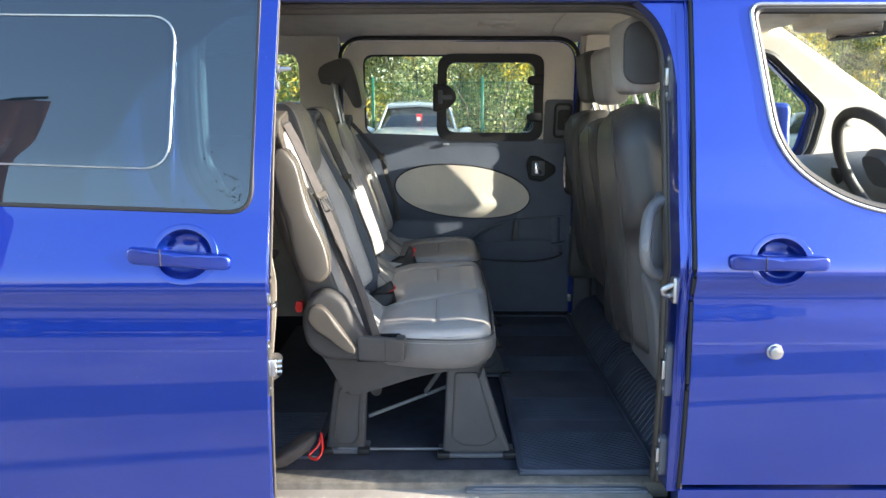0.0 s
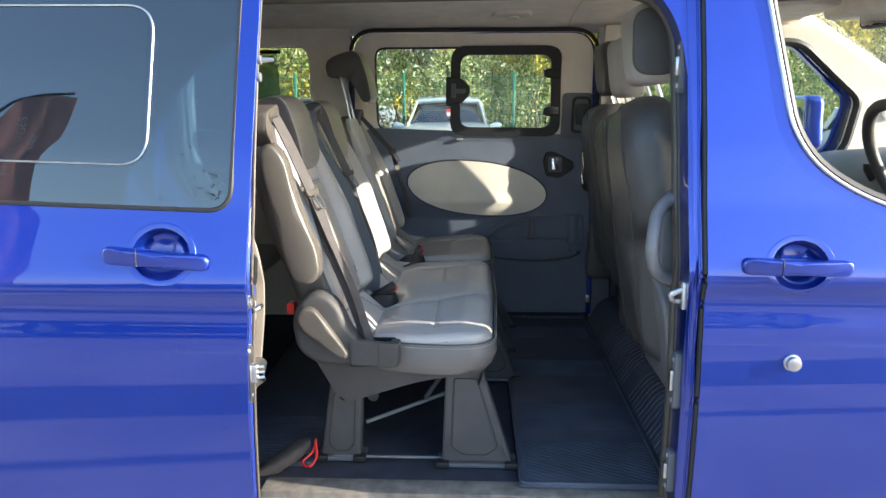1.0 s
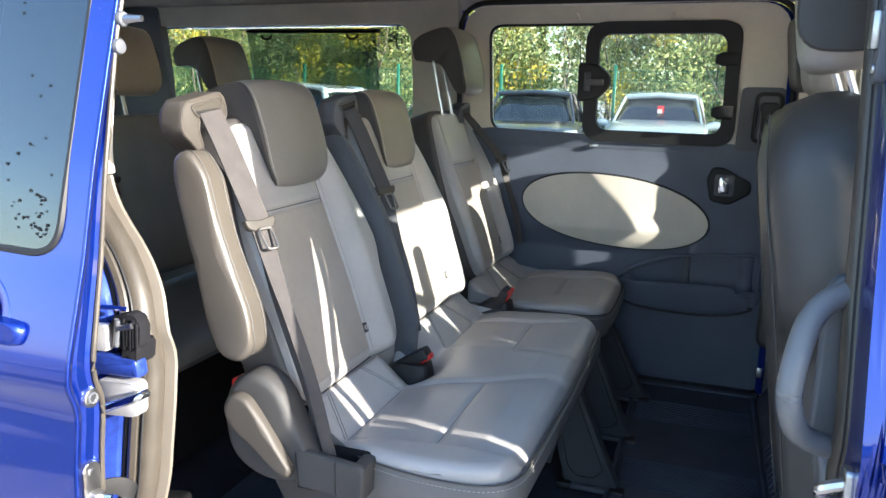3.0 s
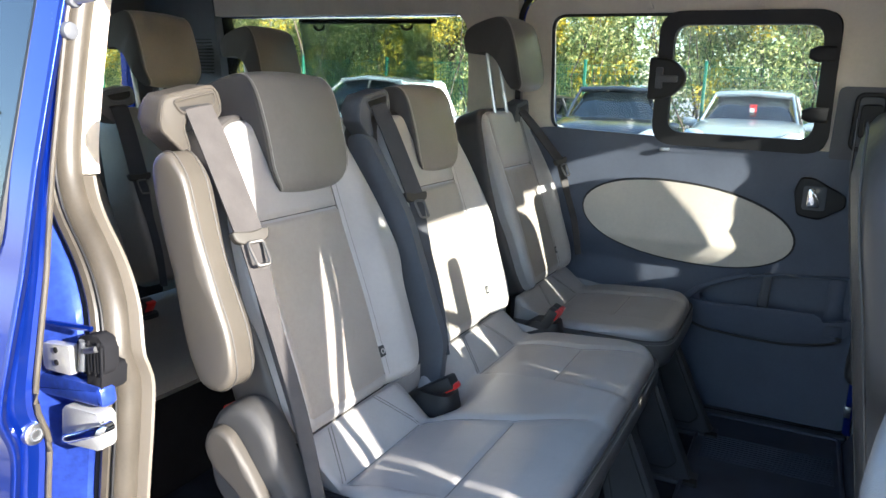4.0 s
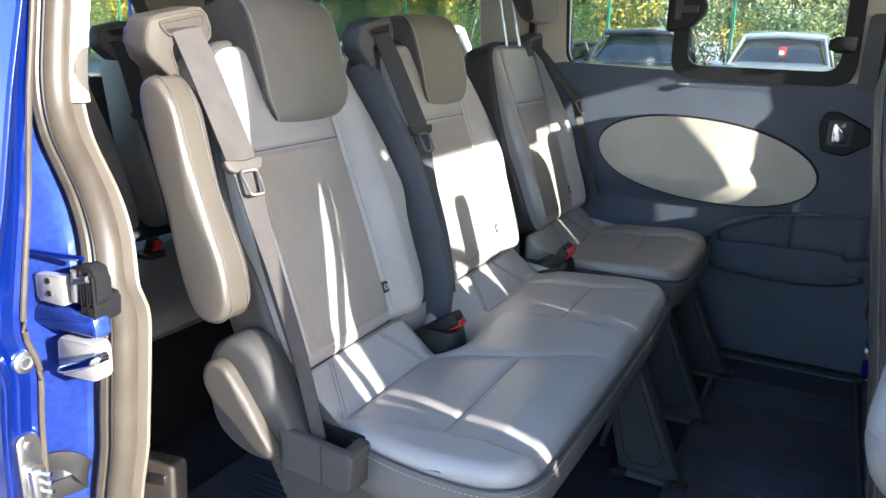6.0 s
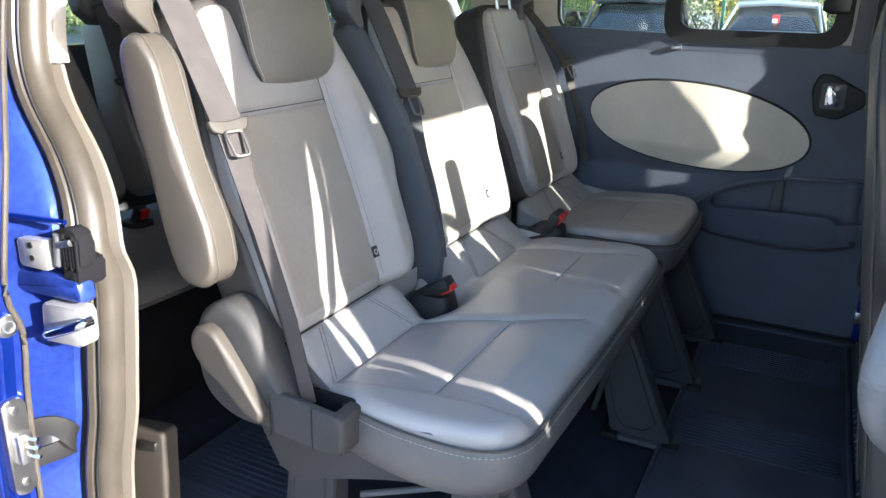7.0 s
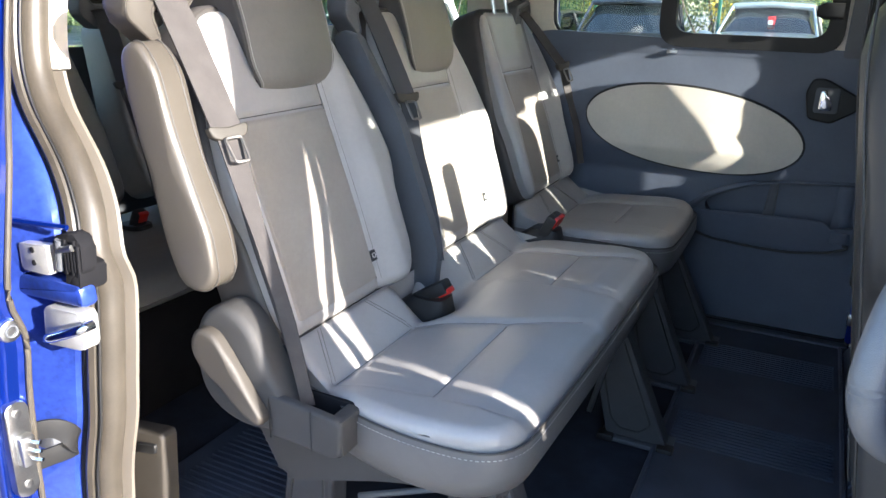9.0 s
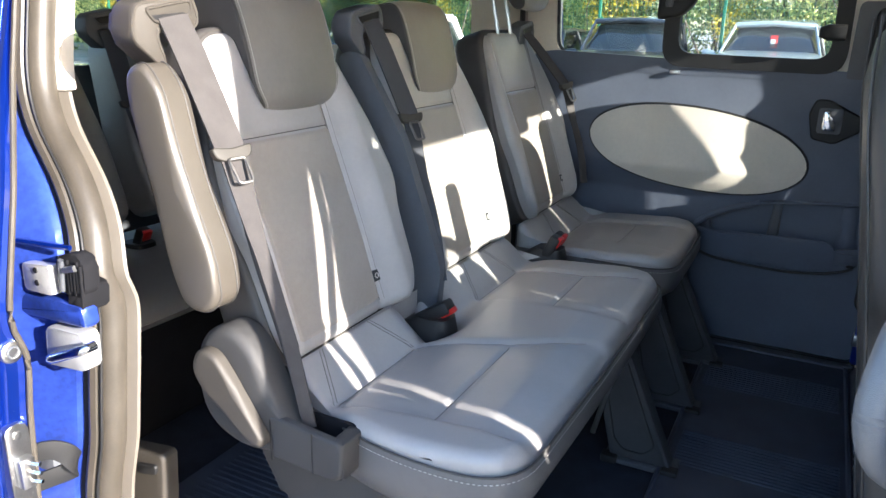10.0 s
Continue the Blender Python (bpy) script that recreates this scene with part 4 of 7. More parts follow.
def squab(parent, y0, y1, pads, gaps, label, tuck=0.0):
    """One seat cushion: a ramp up to the backrest, dished places between soft bridges, rounded front corners, a darker stitched skirt. pads: left and right seam at the crease, the cross seam and the front."""
    fx = 0.150
    cut = 0.012 if tuck else 0.0
    ol = rounded([(-0.262, y0 + 0.012 + tuck), (-0.05 if tuck else 0.0, y0 - 0.003), (fx - 0.006 - cut, y0 + 0.008), (fx - cut * 0.4, (y0 + y1) / 2), (fx - 0.006, y1 - 0.010), (0.0, y1), (-0.262, y1 - 0.015)], [0.02, 0.10, 0.085, 0.2, 0.085, 0.2, 0.03], 8)
    KX = (-0.18, -0.02, 0.11)

    def top(x, y):
        z = interp(x, (-0.262, -0.245, -0.215, -0.186, -0.178, -0.16, -0.10, -0.02, 0.06, 0.11, 0.15), (1.016, 1.006, 0.980, 0.954, 0.951, 0.954, 0.961, 0.965, 0.971, 0.969, 0.958))
        near = 1.0
        for l, r in pads:
            a, b = interp(x, KX, l), interp(x, KX, r)
            w = min(y - a, b - y)
            inside = 0.5 + 0.5 * math.tanh(w / 0.010)
            near = min(near, 1 - inside)
            if x > -0.19:
                z -= 0.0036 * bump(w, 0, 0.006) * min(1, (0.13 - x) / 0.05 if x > 0.08 else 1)
                z += 0.004 * inside * bump(x, 0.05, 0.05) * min(1, max(0, w) / 0.03) + 0.003 * inside * bump(x, -0.09, 0.05) * min(1, max(0, w) / 0.03)
            z -= inside * (0.0045 * bump(x, -0.180, 0.006) + 0.0036 * bump(x, -0.02, 0.0055))
        z += 0.010 * near * (0.3 if x < -0.17 else min(1, 0.3 + (x + 0.17) / 0.06))
        for g in gaps:
            z -= 0.085 * bump(y, g, 0.05) * (0.5 - 0.5 * math.tanh((x + 0.160) / 0.022))
        return z

    cush = part("cushion", quilt(ol, top, 0.020, -0.928, lambda u, v, w: Vector((u, v, w)), 100, int((y1 - y0) / 0.0042)), LEATHER, parent, label)
    sk = [(x * 1.015 + 0.003, (y - (y0 + y1) / 2) * 1.007 + (y0 + y1) / 2) for x, y in ol]
    bm = bmesh.new()
    rows = []
    for z, k, dx in ((0.90, 0.90, 0.0), (0.935, 0.975, 0.0), (0.951, 0.990, 0.0), (0.952, 0.998, 0.0), (0.945, 1.006, 0.001), (0.930, 1.014, 0.003), (0.910, 1.016, 0.003), (0.886, 1.0, -0.004), (0.870, 0.96, -0.016), (0.864, 0.85, -0.03)):
        rows.append([bm.verts.new((-0.05 + (x + 0.05) * k + (dx if x > 0 else 0), (y0 + y1) / 2 + (y - (y0 + y1) / 2) * (1 - (1 - k) * 0.5), z)) for x, y in sk])
    n = len(sk)
    for A, B in zip(rows, rows[1:]):
        for j in range(n):
            bm.faces.new((A[j], A[(j + 1) % n], B[(j + 1) % n], B[j]))
    bm.faces.new(rows[0])
    bm.faces.new(rows[-1][::-1])
    part("skirt", bm, LEATHER_S, cush, "taupe leather skirt")
    rim = [(-0.05 + (x + 0.05) * 1.008, (y0 + y1) / 2 + (y - (y0 + y1) / 2) * 1.003) for x, y in sk if x > -0.2]
    k0 = max(range(len(rim)), key=lambda i: math.dist(rim[i], rim[i - 1]))
    rim = rim[k0:] + rim[:k0]
    part("piping", tube([(x, y, 0.952) for x, y in rim], 0.0018, 6), SEAM_D, cush)
    # stitches along the rim, one dash after another
    bm = bmesh.new()
    run = 0.0
    for p, q in zip(rim, rim[1:]):
        d = math.dist(p, q)
        while run < d:
            t = run / d
            x, y = p[0] + (q[0] - p[0]) * t, p[1] + (q[1] - p[1]) * t
            ux, uy = (q[0] - p[0]) / d, (q[1] - p[1]) / d
            if x > -0.19:
                nx, ny = uy, -ux
                tube([(x + nx * 0.0028, y + ny * 0.0028, 0.943), (x + ux * 0.0042 + nx * 0.0028, y + uy * 0.0042 + ny * 0.0028, 0.943)], 0.0007, 4, bm)
            run += 0.0075
        run -= d
    part("stitches", bm, THREAD, cush, "pale stitching")
    for l, r in pads:
        for xs, i in ((-0.180, 0), (-0.020, 1)):
            part("cushion_seam", tube([(xs, y, top(xs, y) + 0.0004) for y in lin(l[i] + 0.006, r[i] - 0.006, 24)], 0.0008, 5), SEAM, cush)
        for sd, o in ((l, 1), (r, -1)):
            part("cushion_seam", tube([(x, interp(x, KX, sd), top(x, interp(x, KX, sd)) + 0.0004) for x in lin(-0.178, 0.10, 30)], 0.0008, 5), SEAM, cush)
            for q in (0.0, 0.008):
                part("ramp_stitches", tube([(x, sd[0] + o * (q + 0.050 * f), top(x, sd[0] + o * (q + 0.050 * f)) + 0.0005) for f, x in ((k / 12, -0.184 - 0.062 * k / 12) for k in range(13))], 0.0007, 4), SEAM, cush)
    return top


def leg(parent, y, x0, x1, xt0, xt1, ztop, th=0.05):
    """A tapered cover over a leg, a raised rim on its face, a foot plate with end pads."""
    prof = rounded([(x0, FLOOR + 0.012), (x1, FLOOR + 0.012), (xt1, ztop), (xt0, ztop)], 0.008, 3)
    lg = part("leg", prism(prof, "y", y - th / 2, y + th / 2, 0.007, 2), LEG, parent, "grey tapered leg cover", smooth=False)
    cx, cz = (x0 + x1 + xt0 + xt1) / 4, (FLOOR + ztop) / 2
    shape = [(x0, FLOOR + 0.03), (x0 + (x1 - x0) * 0.25, FLOOR), (x0 + (x1 - x0) * 0.75, FLOOR), (x1, FLOOR + 0.03), (xt1, ztop), (xt0, ztop)]
    inn = [(cx + (px - cx) * 0.66, cz + (pz - cz) * 0.76) for px, pz in rounded(shape, 0.015, 3)]
    for s in (-1, 1):
        part("leg_rim", tube([(px, y + s * (th / 2 + 0.0005), pz) for px, pz in inn], 0.0026, 6, closed=True, up=(0, 1, 0)), CHARCOAL, lg)
    part("foot_plate", box(x0 - 0.012, x1 + 0.012, y - 0.034, y + 0.034, FLOOR, FLOOR + 0.012, 0.003), DARK, lg)
    for xx in (x0 + 0.002, x1 - 0.002):
        part("foot_pad", box(xx - 0.018, xx + 0.018, y - 0.042, y - 0.012, FLOOR, FLOOR + 0.018, 0.004), BLACK, lg)


def belt(parent, slot, tongue, anchor, mat, lap=True, wdir=(0.3, 1, 0)):
    """Shoulder strap from the guide to the tongue and on to its anchor, with a steel tongue in a black grip."""
    s, t, a = Vector(slot), Vector(tongue), Vector(anchor)
    sag = Vector((0.006, 0, -0.004))
    st = part("belt_strap", strap([s + Vector((-0.02, 0, 0.004)), s, s.lerp(t, 0.25) + sag * 0.6, s.lerp(t, 0.6) + sag * 0.4, t], Vector(wdir), 0.046), mat, parent, "woven seat belt")
    pts = smooth_path([t, t.lerp(a, 0.3) + Vector((0.002, 0, 0)), t.lerp(a, 0.65) + Vector((0.008, 0, 0)), a], 5)
    k = len(pts)
    part("belt_lap", strap(pts, [Vector(wdir).lerp(Vector((1, 0.25, 0)), i / (k - 1)) for i in range(k)], [0.040 - 0.020 * min(1, 2.5 * i / (k - 1)) for i in range(k)]), mat, st)
    if lap:
        part("belt_lap", strap([p + Vector((-0.012 - 0.01 * math.sin(i / k * 3), 0.012, 0.0)) for i, p in enumerate(pts)], [Vector(wdir).lerp(Vector((1, -0.5, 0)), i / (k - 1)) for i in range(k)], 0.018), mat, st)
    d = (a - t).normalized()
    w = (Vector(wdir) - d * Vector(wdir).dot(d)).normalized()
    n = d.cross(w).normalized()
    if n.x < 0:
        n = -n
    fr = lambda u, v, o: t + w * u + d * v + n * o
    grip = rounded([(-0.032, -0.010), (0.0, -0.006), (0.032, -0.010), (0.028, 0.006), (0.014, 0.012), (-0.014, 0.012), (-0.028, 0.006)], 0.006, 3)
    part("tongue_grip", padded(grip, lambda u, v: 0.006, 0.003, 0.005, fr, steps=2), TONGUE, st, "black tongue grip")
    part("tongue_blade", tube([fr(u, v, 0.006 + v * 0.25) for u, v in rounded([(-0.013, 0.010), (0.013, 0.010), (0.011, 0.046), (-0.011, 0.046)], 0.005, 3)], 0.0026, 6, closed=True, up=tuple(n)), BLADE, st, "dull steel tongue")


def belt_guide(parent, y, x=-0.435, z=1.495, mat=None):
    """A moulded shoulder housing: a brow with a slotted bezel and a pointed cheek that runs down."""
    mat = mat or CHARCOAL
    shape = [(-0.049, 0.033), (0.040, 0.050), (0.055, 0.047), (0.066, 0.017), (0.062, 0.006), (0.045, 0.0), (-0.010, 0.004), (-0.014, -0.012), (-0.002, -0.042), (-0.009, -0.050), (-0.057, -0.011)]
    face = rounded([(y + a, z + b) for a, b in shape], [0.014, 0.012, 0.012, 0.008, 0.006, 0.01, 0.012, 0.01, 0.004, 0.004, 0.012], 4)
    g = part("belt_guide", prism(face, "x", x - 0.004, x + 0.038, 0.007, 3), mat, parent, "moulded shoulder belt guide")
    part("guide_rim", tube([(x + 0.0365, y + (u - y) * 0.94, z + (v - z) * 0.94) for u, v in face], 0.0030, 6, closed=True, up=(1, 0, 0)), mat, g)
    slot = rounded([(y - 0.031, z + 0.026), (y + 0.049, z + 0.040), (y + 0.049, z + 0.020), (y + 0.020, z + 0.011), (y - 0.016, z + 0.010)], [0.006, 0.008, 0.008, 0.01, 0.006], 3)
    # Flush darker patches paint the shade inside the belt slot.
    part("guide_slot", prism(slot, "x", x + 0.030, x + 0.0386, 0.0), GUIDE_SHADE if mat is GUIDE else BLACK, g, "shaded belt slot")
    part("slot_frame", tube([(x + 0.039, u, v) for u, v in slot], 0.0022, 6, closed=True, up=(1, 0, 0)), mat, g)
    part("slot_mouth", prism(rounded([(y - 0.022, z + 0.018), (y + 0.038, z + 0.024), (y + 0.036, z + 0.015), (y - 0.018, z + 0.011)], 0.003, 2), "x", x + 0.030, x + 0.0392, 0.0), BLACK, g)


def buckle(parent, x, y, z, twin=False, tilt=25):
    """A buckle stalk on a soft dark boot, red release button."""
    b = part("buckle_boot", loft([((x - 0.05, y, z - 0.075), (1, 0, 0), (0, 1, 0), 0.075, 0.042, 3), ((x - 0.03, y, z - 0.045), (1, 0, 0), (0, 1, 0), 0.060, 0.036, 3), ((x - 0.012, y, z - 0.015), (1, 0, 0), (0, 1, 0), 0.034, 0.030, 3.5)]), BLACK, parent, "black buckle boot")
    for k in ((-0.016, 0.016) if twin else (0.0,)):
        m = pose(x, y + k, z, 0, tilt, 0)
        bm = box(-0.012, 0.014, -0.017, 0.017, -0.045, 0.022, 0.005)
        bmesh.ops.transform(bm, matrix=m, verts=bm.verts)
        bk = part("buckle", bm, BLACK, b)
        bm = box(0.006, 0.0165, -0.013, 0.013, -0.002, 0.0245, 0.002)
        bmesh.ops.transform(bm, matrix=m, verts=bm.verts)
        part("release_button", bm, RED, bk, "red release button")


for m_ in (LEATHER, LEATHER2, LEATHER_P, LEATHER_S, LEATHER_F):
    creases(m_, 16, 0.004)
# Near-black: paints shade under the bench and in the tray; also greasy parts.
SHADE_GREASE = material("black_shade_grease", (0.010, 0.010, 0.012), 0.95, 0, 0.2, 20, spec=0.15)
SEAM_D = material("dark_seam_thread", (0.055, 0.050, 0.045), 0.6, 0, 0.1, 60)
SEAM = material("seam_thread", (0.19, 0.178, 0.165), 0.7, 0, 0.1, 60)
BLADE = material("dull_steel", (0.20, 0.19, 0.18), 0.42, 0.9, 0.15, 40)
TONGUE = material("tongue_plastic", (0.040, 0.035, 0.028), 0.6, 0, 0.1, 30)
BELT_D = material("dark_webbing", (0.04, 0.042, 0.05), 0.6, 0, 0.1, 30, grain=-0.6, gscale=900)
# Darker copy of the taupe plastic for the slot's painted shade.
GUIDE_SHADE = material("taupe_plastic_shade", (0.045, 0.039, 0.032), 0.55, 0, 0.1, 14)
# Albedo lowered to carry a bystander's shadow on guide, lever and side trim.
GUIDE = material("taupe_plastic", (0.054, 0.047, 0.039), 0.5, 0, 0.1, 14, grain=0.2, gscale=900)

double = empty("double_seat", "pale grey leather double rear seat with two headrests on cast legs", "seat", "second row seats")
squab(double, 1.857, 2.770, (((1.928, 1.940, 1.935), (2.176, 2.236, 2.300)), ((2.448, 2.452, 2.440), (2.668, 2.672, 2.705))), (2.283,), "pale grey leather double cushion", 0.058)
seat_back(double, 2.050, 0.160, 0.228)
seat_back(double, 2.548, 0.205, 0.206)
headrest(double, 2.104, xs=-0.316, w=0.112)
headrest(double, 2.600, -0.012, xs=-0.322, w=0.107)
leg(double, 1.965, 0.0, 0.19, 0.012, 0.105, 0.865)
leg(double, 1.99, -0.335, -0.225, -0.305, -0.215, 0.80)
leg(double, 2.60, 0.10, 0.235, 0.035, 0.115, 0.865)
leg(double, 2.60, -0.335, -0.225, -0.305, -0.215, 0.80)
belt_guide(double, 1.856, mat=GUIDE)
belt_guide(double, 2.354, mat=DARK)
belt(double, (-0.392, 1.868, 1.512), (-0.315, 1.882, 1.332), (-0.172, 1.852, 0.956), BELT)
belt(double, (-0.392, 2.364, 1.512), (-0.312, 2.382, 1.332), (-0.215, 2.345, 1.02), BELT_D, lap=False)
buckle(double, -0.178, 2.272, 0.992, tilt=58)
buckle(double, -0.130, 2.795, 1.000, twin=True)
for yy in (2.298,):
    part("frame_side", prism(rounded([(-0.30, 0.90), (-0.22, 0.90), (-0.21, 1.05), (-0.30, 1.30), (-0.40, 1.46), (-0.45, 1.45), (-0.36, 1.2)], 0.02, 3), "y", yy + 0.030, yy + 0.055, 0.006), DARK, double)
single = empty("single_seat", "pale grey leather single rear seat with a raised headrest", "seat", "second row seats")
squab(single, 2.850, 3.315, (((2.975, 2.970, 2.960), (3.200, 3.205, 3.215)),), (), "pale grey leather cushion")
seat_back(single, 3.094, 0.200, 0.200)
headrest(single, 3.094, 0.182, xs=-0.224)
leg(single, 2.905, 0.10, 0.235, 0.035, 0.115, 0.865)
leg(single, 3.215, 0.12, 0.25, 0.035, 0.115, 0.865)
leg(single, 2.905, -0.335, -0.225, -0.305, -0.215, 0.80)
leg(single, 3.215, -0.335, -0.225, -0.305, -0.215, 0.80)
belt_guide(single, 3.215, z=1.475, mat=DARK)
belt(single, (-0.392, 3.212, 1.487), (-0.270, 3.232, 1.345), (-0.20, 3.255, 1.06), BELT, lap=False)

# crossbars and spring under the seats
for xx in (-0.19, 0.06):
    part("cross_bar", tube([(xx, 1.985, 0.76), (xx, 2.70, 0.76)], 0.016, 8), BLACK, double)
    part("cross_bar", tube([(xx, 2.88, 0.76), (xx, 3.26, 0.76)], 0.016, 8), BLACK, single)
part("brace_rod", tube([(-0.22, 2.05, 0.655), (0.03, 2.10, 0.735)], 0.006, 8), GREYP, double, "bare steel brace rod")
part("brace_rod", tube([(0.06, 2.57, 0.64), (0.10, 2.57, 0.82)], 0.006, 8), STEEL, double)
part("spring", tube([(-0.055 + 0.05 * k / 90 + 0.0 * k, 2.08 + 0.010 * math.cos(k * 0.7), 0.715 + 0.075 * k / 90 + 0.010 * math.sin(k * 0.7)) for k in range(90)], 0.0022, 5), STEEL, double, "coil spring")
part("floor_rail", tube([(-0.30, 1.965, FLOOR + 0.012), (0.05, 1.965, FLOOR + 0.012)], 0.004, 6), GREYP, double)

FELT = material("grey_felt", (0.11, 0.11, 0.115), 0.95, 0, 0.3, 40, grain=-0.8, gscale=600)
for who, ya, yb in ((double, 1.92, 2.72), (single, 2.90, 3.28)):
    bm = bmesh.new()
    ring = [[bm.verts.new((0.108 + o - 0.16 * (0.872 - z), y, z - 0.006 * math.sin(y * 31))) for y in lin(ya, yb, 24)] for z, o in ((0.885, 0.0), (0.850, 0.004), (0.822, 0.0), (0.822, -0.003), (0.850, 0.001), (0.885, -0.003))]
    for A, B in zip(ring, ring[1:] + ring[:1]):
        for j in range(24):
            bm.faces.new((A[j], A[j + 1], B[j + 1], B[j]))
    part("felt_flap", bm, FELT, who, "grey felt flap under the cushion")

# armrest folded up on the side of the double seat
amap = lambda u, v, w: Vector((0, 1.829, 0)) + Vector((-0.450 + v * 0.314 + u * 0.93, -w, 1.462 - v * 0.949 + u * 0.37))
aol = rounded([(0.014, 0.060), (0.026, 0.026), (0.056, 0.028), (0.072, 0.070), (0.062, 0.18), (0.070, 0.305), (0.056, 0.362), (0.024, 0.374), (-0.008, 0.358), (-0.014, 0.305), (-0.002, 0.18)], [0.03, 0.018, 0.018, 0.04, 0.15, 0.05, 0.03, 0.03, 0.025, 0.05, 0.15], 5)
arm = part("armrest", padded(aol, lambda u, v: 0.025 + 0.004 * (1 - ((u - 0.03) / 0.05) ** 2), 0.012, 0.027, amap, steps=6, back_r=0.012), LEATHER_SHADED, double, "taupe leather armrest folded upright")
for ww in (0.016, -0.016):
    part("armrest_seam", tube([amap(0.03 + (u - 0.03) * 1.012, 0.2 + (v - 0.2) * 1.003, ww) for u, v in aol], 0.0013, 5, closed=True, up=(0, 1, 0)), SEAM_D, arm)

# recliner cover, lever and side tray
rc = rounded([(-0.355, 0.935), (-0.368, 1.02), (-0.345, 1.075), (-0.30, 1.095), (-0.255, 1.07), (-0.215, 0.985), (-0.185, 0.955), (-0.19, 0.912), (-0.29, 0.898)], [0.04, 0.05, 0.04, 0.04, 0.05, 0.05, 0.008, 0.01, 0.05], 5)
cover = part("side_cover", padded([(x, z) for x, z in rc], lambda u, v: 0.0, 0.016, 0.05, lambda u, v, w: Vector((u, 1.828 - w, v)), steps=5), CHARCOAL, double, "grey plastic recliner cover")
lv = rounded([(-0.352, 1.028), (-0.338, 1.058), (-0.308, 1.058), (-0.288, 1.035), (-0.222, 0.940), (-0.226, 0.926), (-0.246, 0.930), (-0.335, 0.995)], [0.02, 0.02, 0.02, 0.02, 0.008, 0.008, 0.012, 0.03], 5)
part("recliner_lever", padded(lv, lambda u, v: 0.016, 0.010, 0.004, lambda u, v, w: Vector((u, 1.822 - w, v)), steps=5), GUIDE, cover, "taupe recliner lever")
tray = rounded([(-0.226, 0.972), (-0.205, 0.972), (-0.105, 0.962), (-0.098, 0.950), (-0.102, 0.905), (-0.118, 0.898), (-0.222, 0.905)], [0.005, 0.012, 0.012, 0.008, 0.012, 0.01, 0.005], 3)
tr_ = part("side_tray", padded(tray, lambda u, v: 0.0, 0.007, 0.012, lambda u, v, w: Vector((u, 1.826 - w, v)), steps=3), CHARCOAL, cover, "grey plastic belt tray")
part("tray_end", box(-0.124, -0.099, 1.830, 1.884, 0.903, 0.960, 0.005), CHARCOAL, tr_)
# Near-black floor and back put the hollow's shade into the tray.
part("tray_floor", box(-0.224, -0.105, 1.832, 1.884, 0.900, 0.925, 0.003), SHADE_GREASE, tr_)
part("tray_back", box(-0.224, -0.110, 1.878, 1.886, 0.905, 0.962, 0.003), SHADE_GREASE, tr_)
for xx in (-0.223, -0.150):
    part("tray_joint", tube([(xx, 1.8262, 0.902), (xx, 1.8255, 0.940), (xx, 1.8262, 0.966)], 0.0011, 5), BLACK, tr_)
pan = rounded([(-0.345, 0.925), (-0.05, 0.915), (0.125, 0.895), (0.118, 0.868), (0.06, 0.858), (-0.05, 0.842), (-0.240, 0.780), (-0.263, 0.782), (-0.31, 0.870)], [0.02, 0.02, 0.02, 0.02, 0.05, 0.05, 0.02, 0.02, 0.03], 4)
part("side_plate", prism(pan, "y", 1.895, 1.945, 0.010, 3), CHARCOAL, double, "grey seat base plate")
part("side_plate", prism(pan, "y", 2.69, 2.74, 0.010, 3), CHARCOAL, double)
part("pull_loop", tube(smooth_path([(-0.345, 1.955, 0.645), (-0.35, 1.93, 0.62), (-0.375, 1.915, 0.596), (-0.352, 1.90, 0.592), (-0.338, 1.92, 0.61), (-0.345, 1.95, 0.645)], 5), 0.0035, 6), RED, double, "red cord loop")
part("pull_tab", loft([((-0.385, 1.90, 1.03), (1, 0, 0), (0, 0, 1), 0.010, 0.015, 3), ((-0.385, 1.93, 1.03), (1, 0, 0), (0, 0, 1), 0.010, 0.013, 3)]), RED, double, "red pull tab")

# third row, seen past the second
RX = -0.80
rear = empty("rear_bench", "grey leather rear bench with three headrests", "seat", "third row seats")
for yc in (2.14, 2.61, 3.08):
    to, L = back_frame(RX - 0.30, 1.02, RX - 0.46, 1.47, yc)
    ol = rounded([(-0.20, 0), (0.20, 0), (0.205, 0.2), (0.16, L), (-0.16, L), (-0.205, 0.2)], 0.05, 4)
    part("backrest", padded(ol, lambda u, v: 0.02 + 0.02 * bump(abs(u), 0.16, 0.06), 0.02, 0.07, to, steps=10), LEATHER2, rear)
    headrest(rear, yc, 0.16, RX - 0.30)
    belt_guide(rear, yc - 0.17, RX - 0.47, 1.48, DARK)
    belt(rear, (RX - 0.42, yc - 0.17, 1.475), (RX - 0.35, yc - 0.18, 1.30), (RX - 0.27, yc - 0.19, 1.02), BELT_D, lap=False)
buckle(rear, -1.03, 2.32, 0.995)
# Darker leather than the second row's puts rear cabin shade into this cushion.
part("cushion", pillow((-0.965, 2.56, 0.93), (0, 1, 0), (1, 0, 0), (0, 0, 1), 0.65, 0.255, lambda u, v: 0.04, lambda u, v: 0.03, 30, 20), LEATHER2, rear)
# Its near-black colour stands in for the shade behind the second row.
part("bench_base", box(-1.15, -0.86, 2.0, 3.15, FLOOR, 0.845, 0.02), SHADE_GREASE, rear)

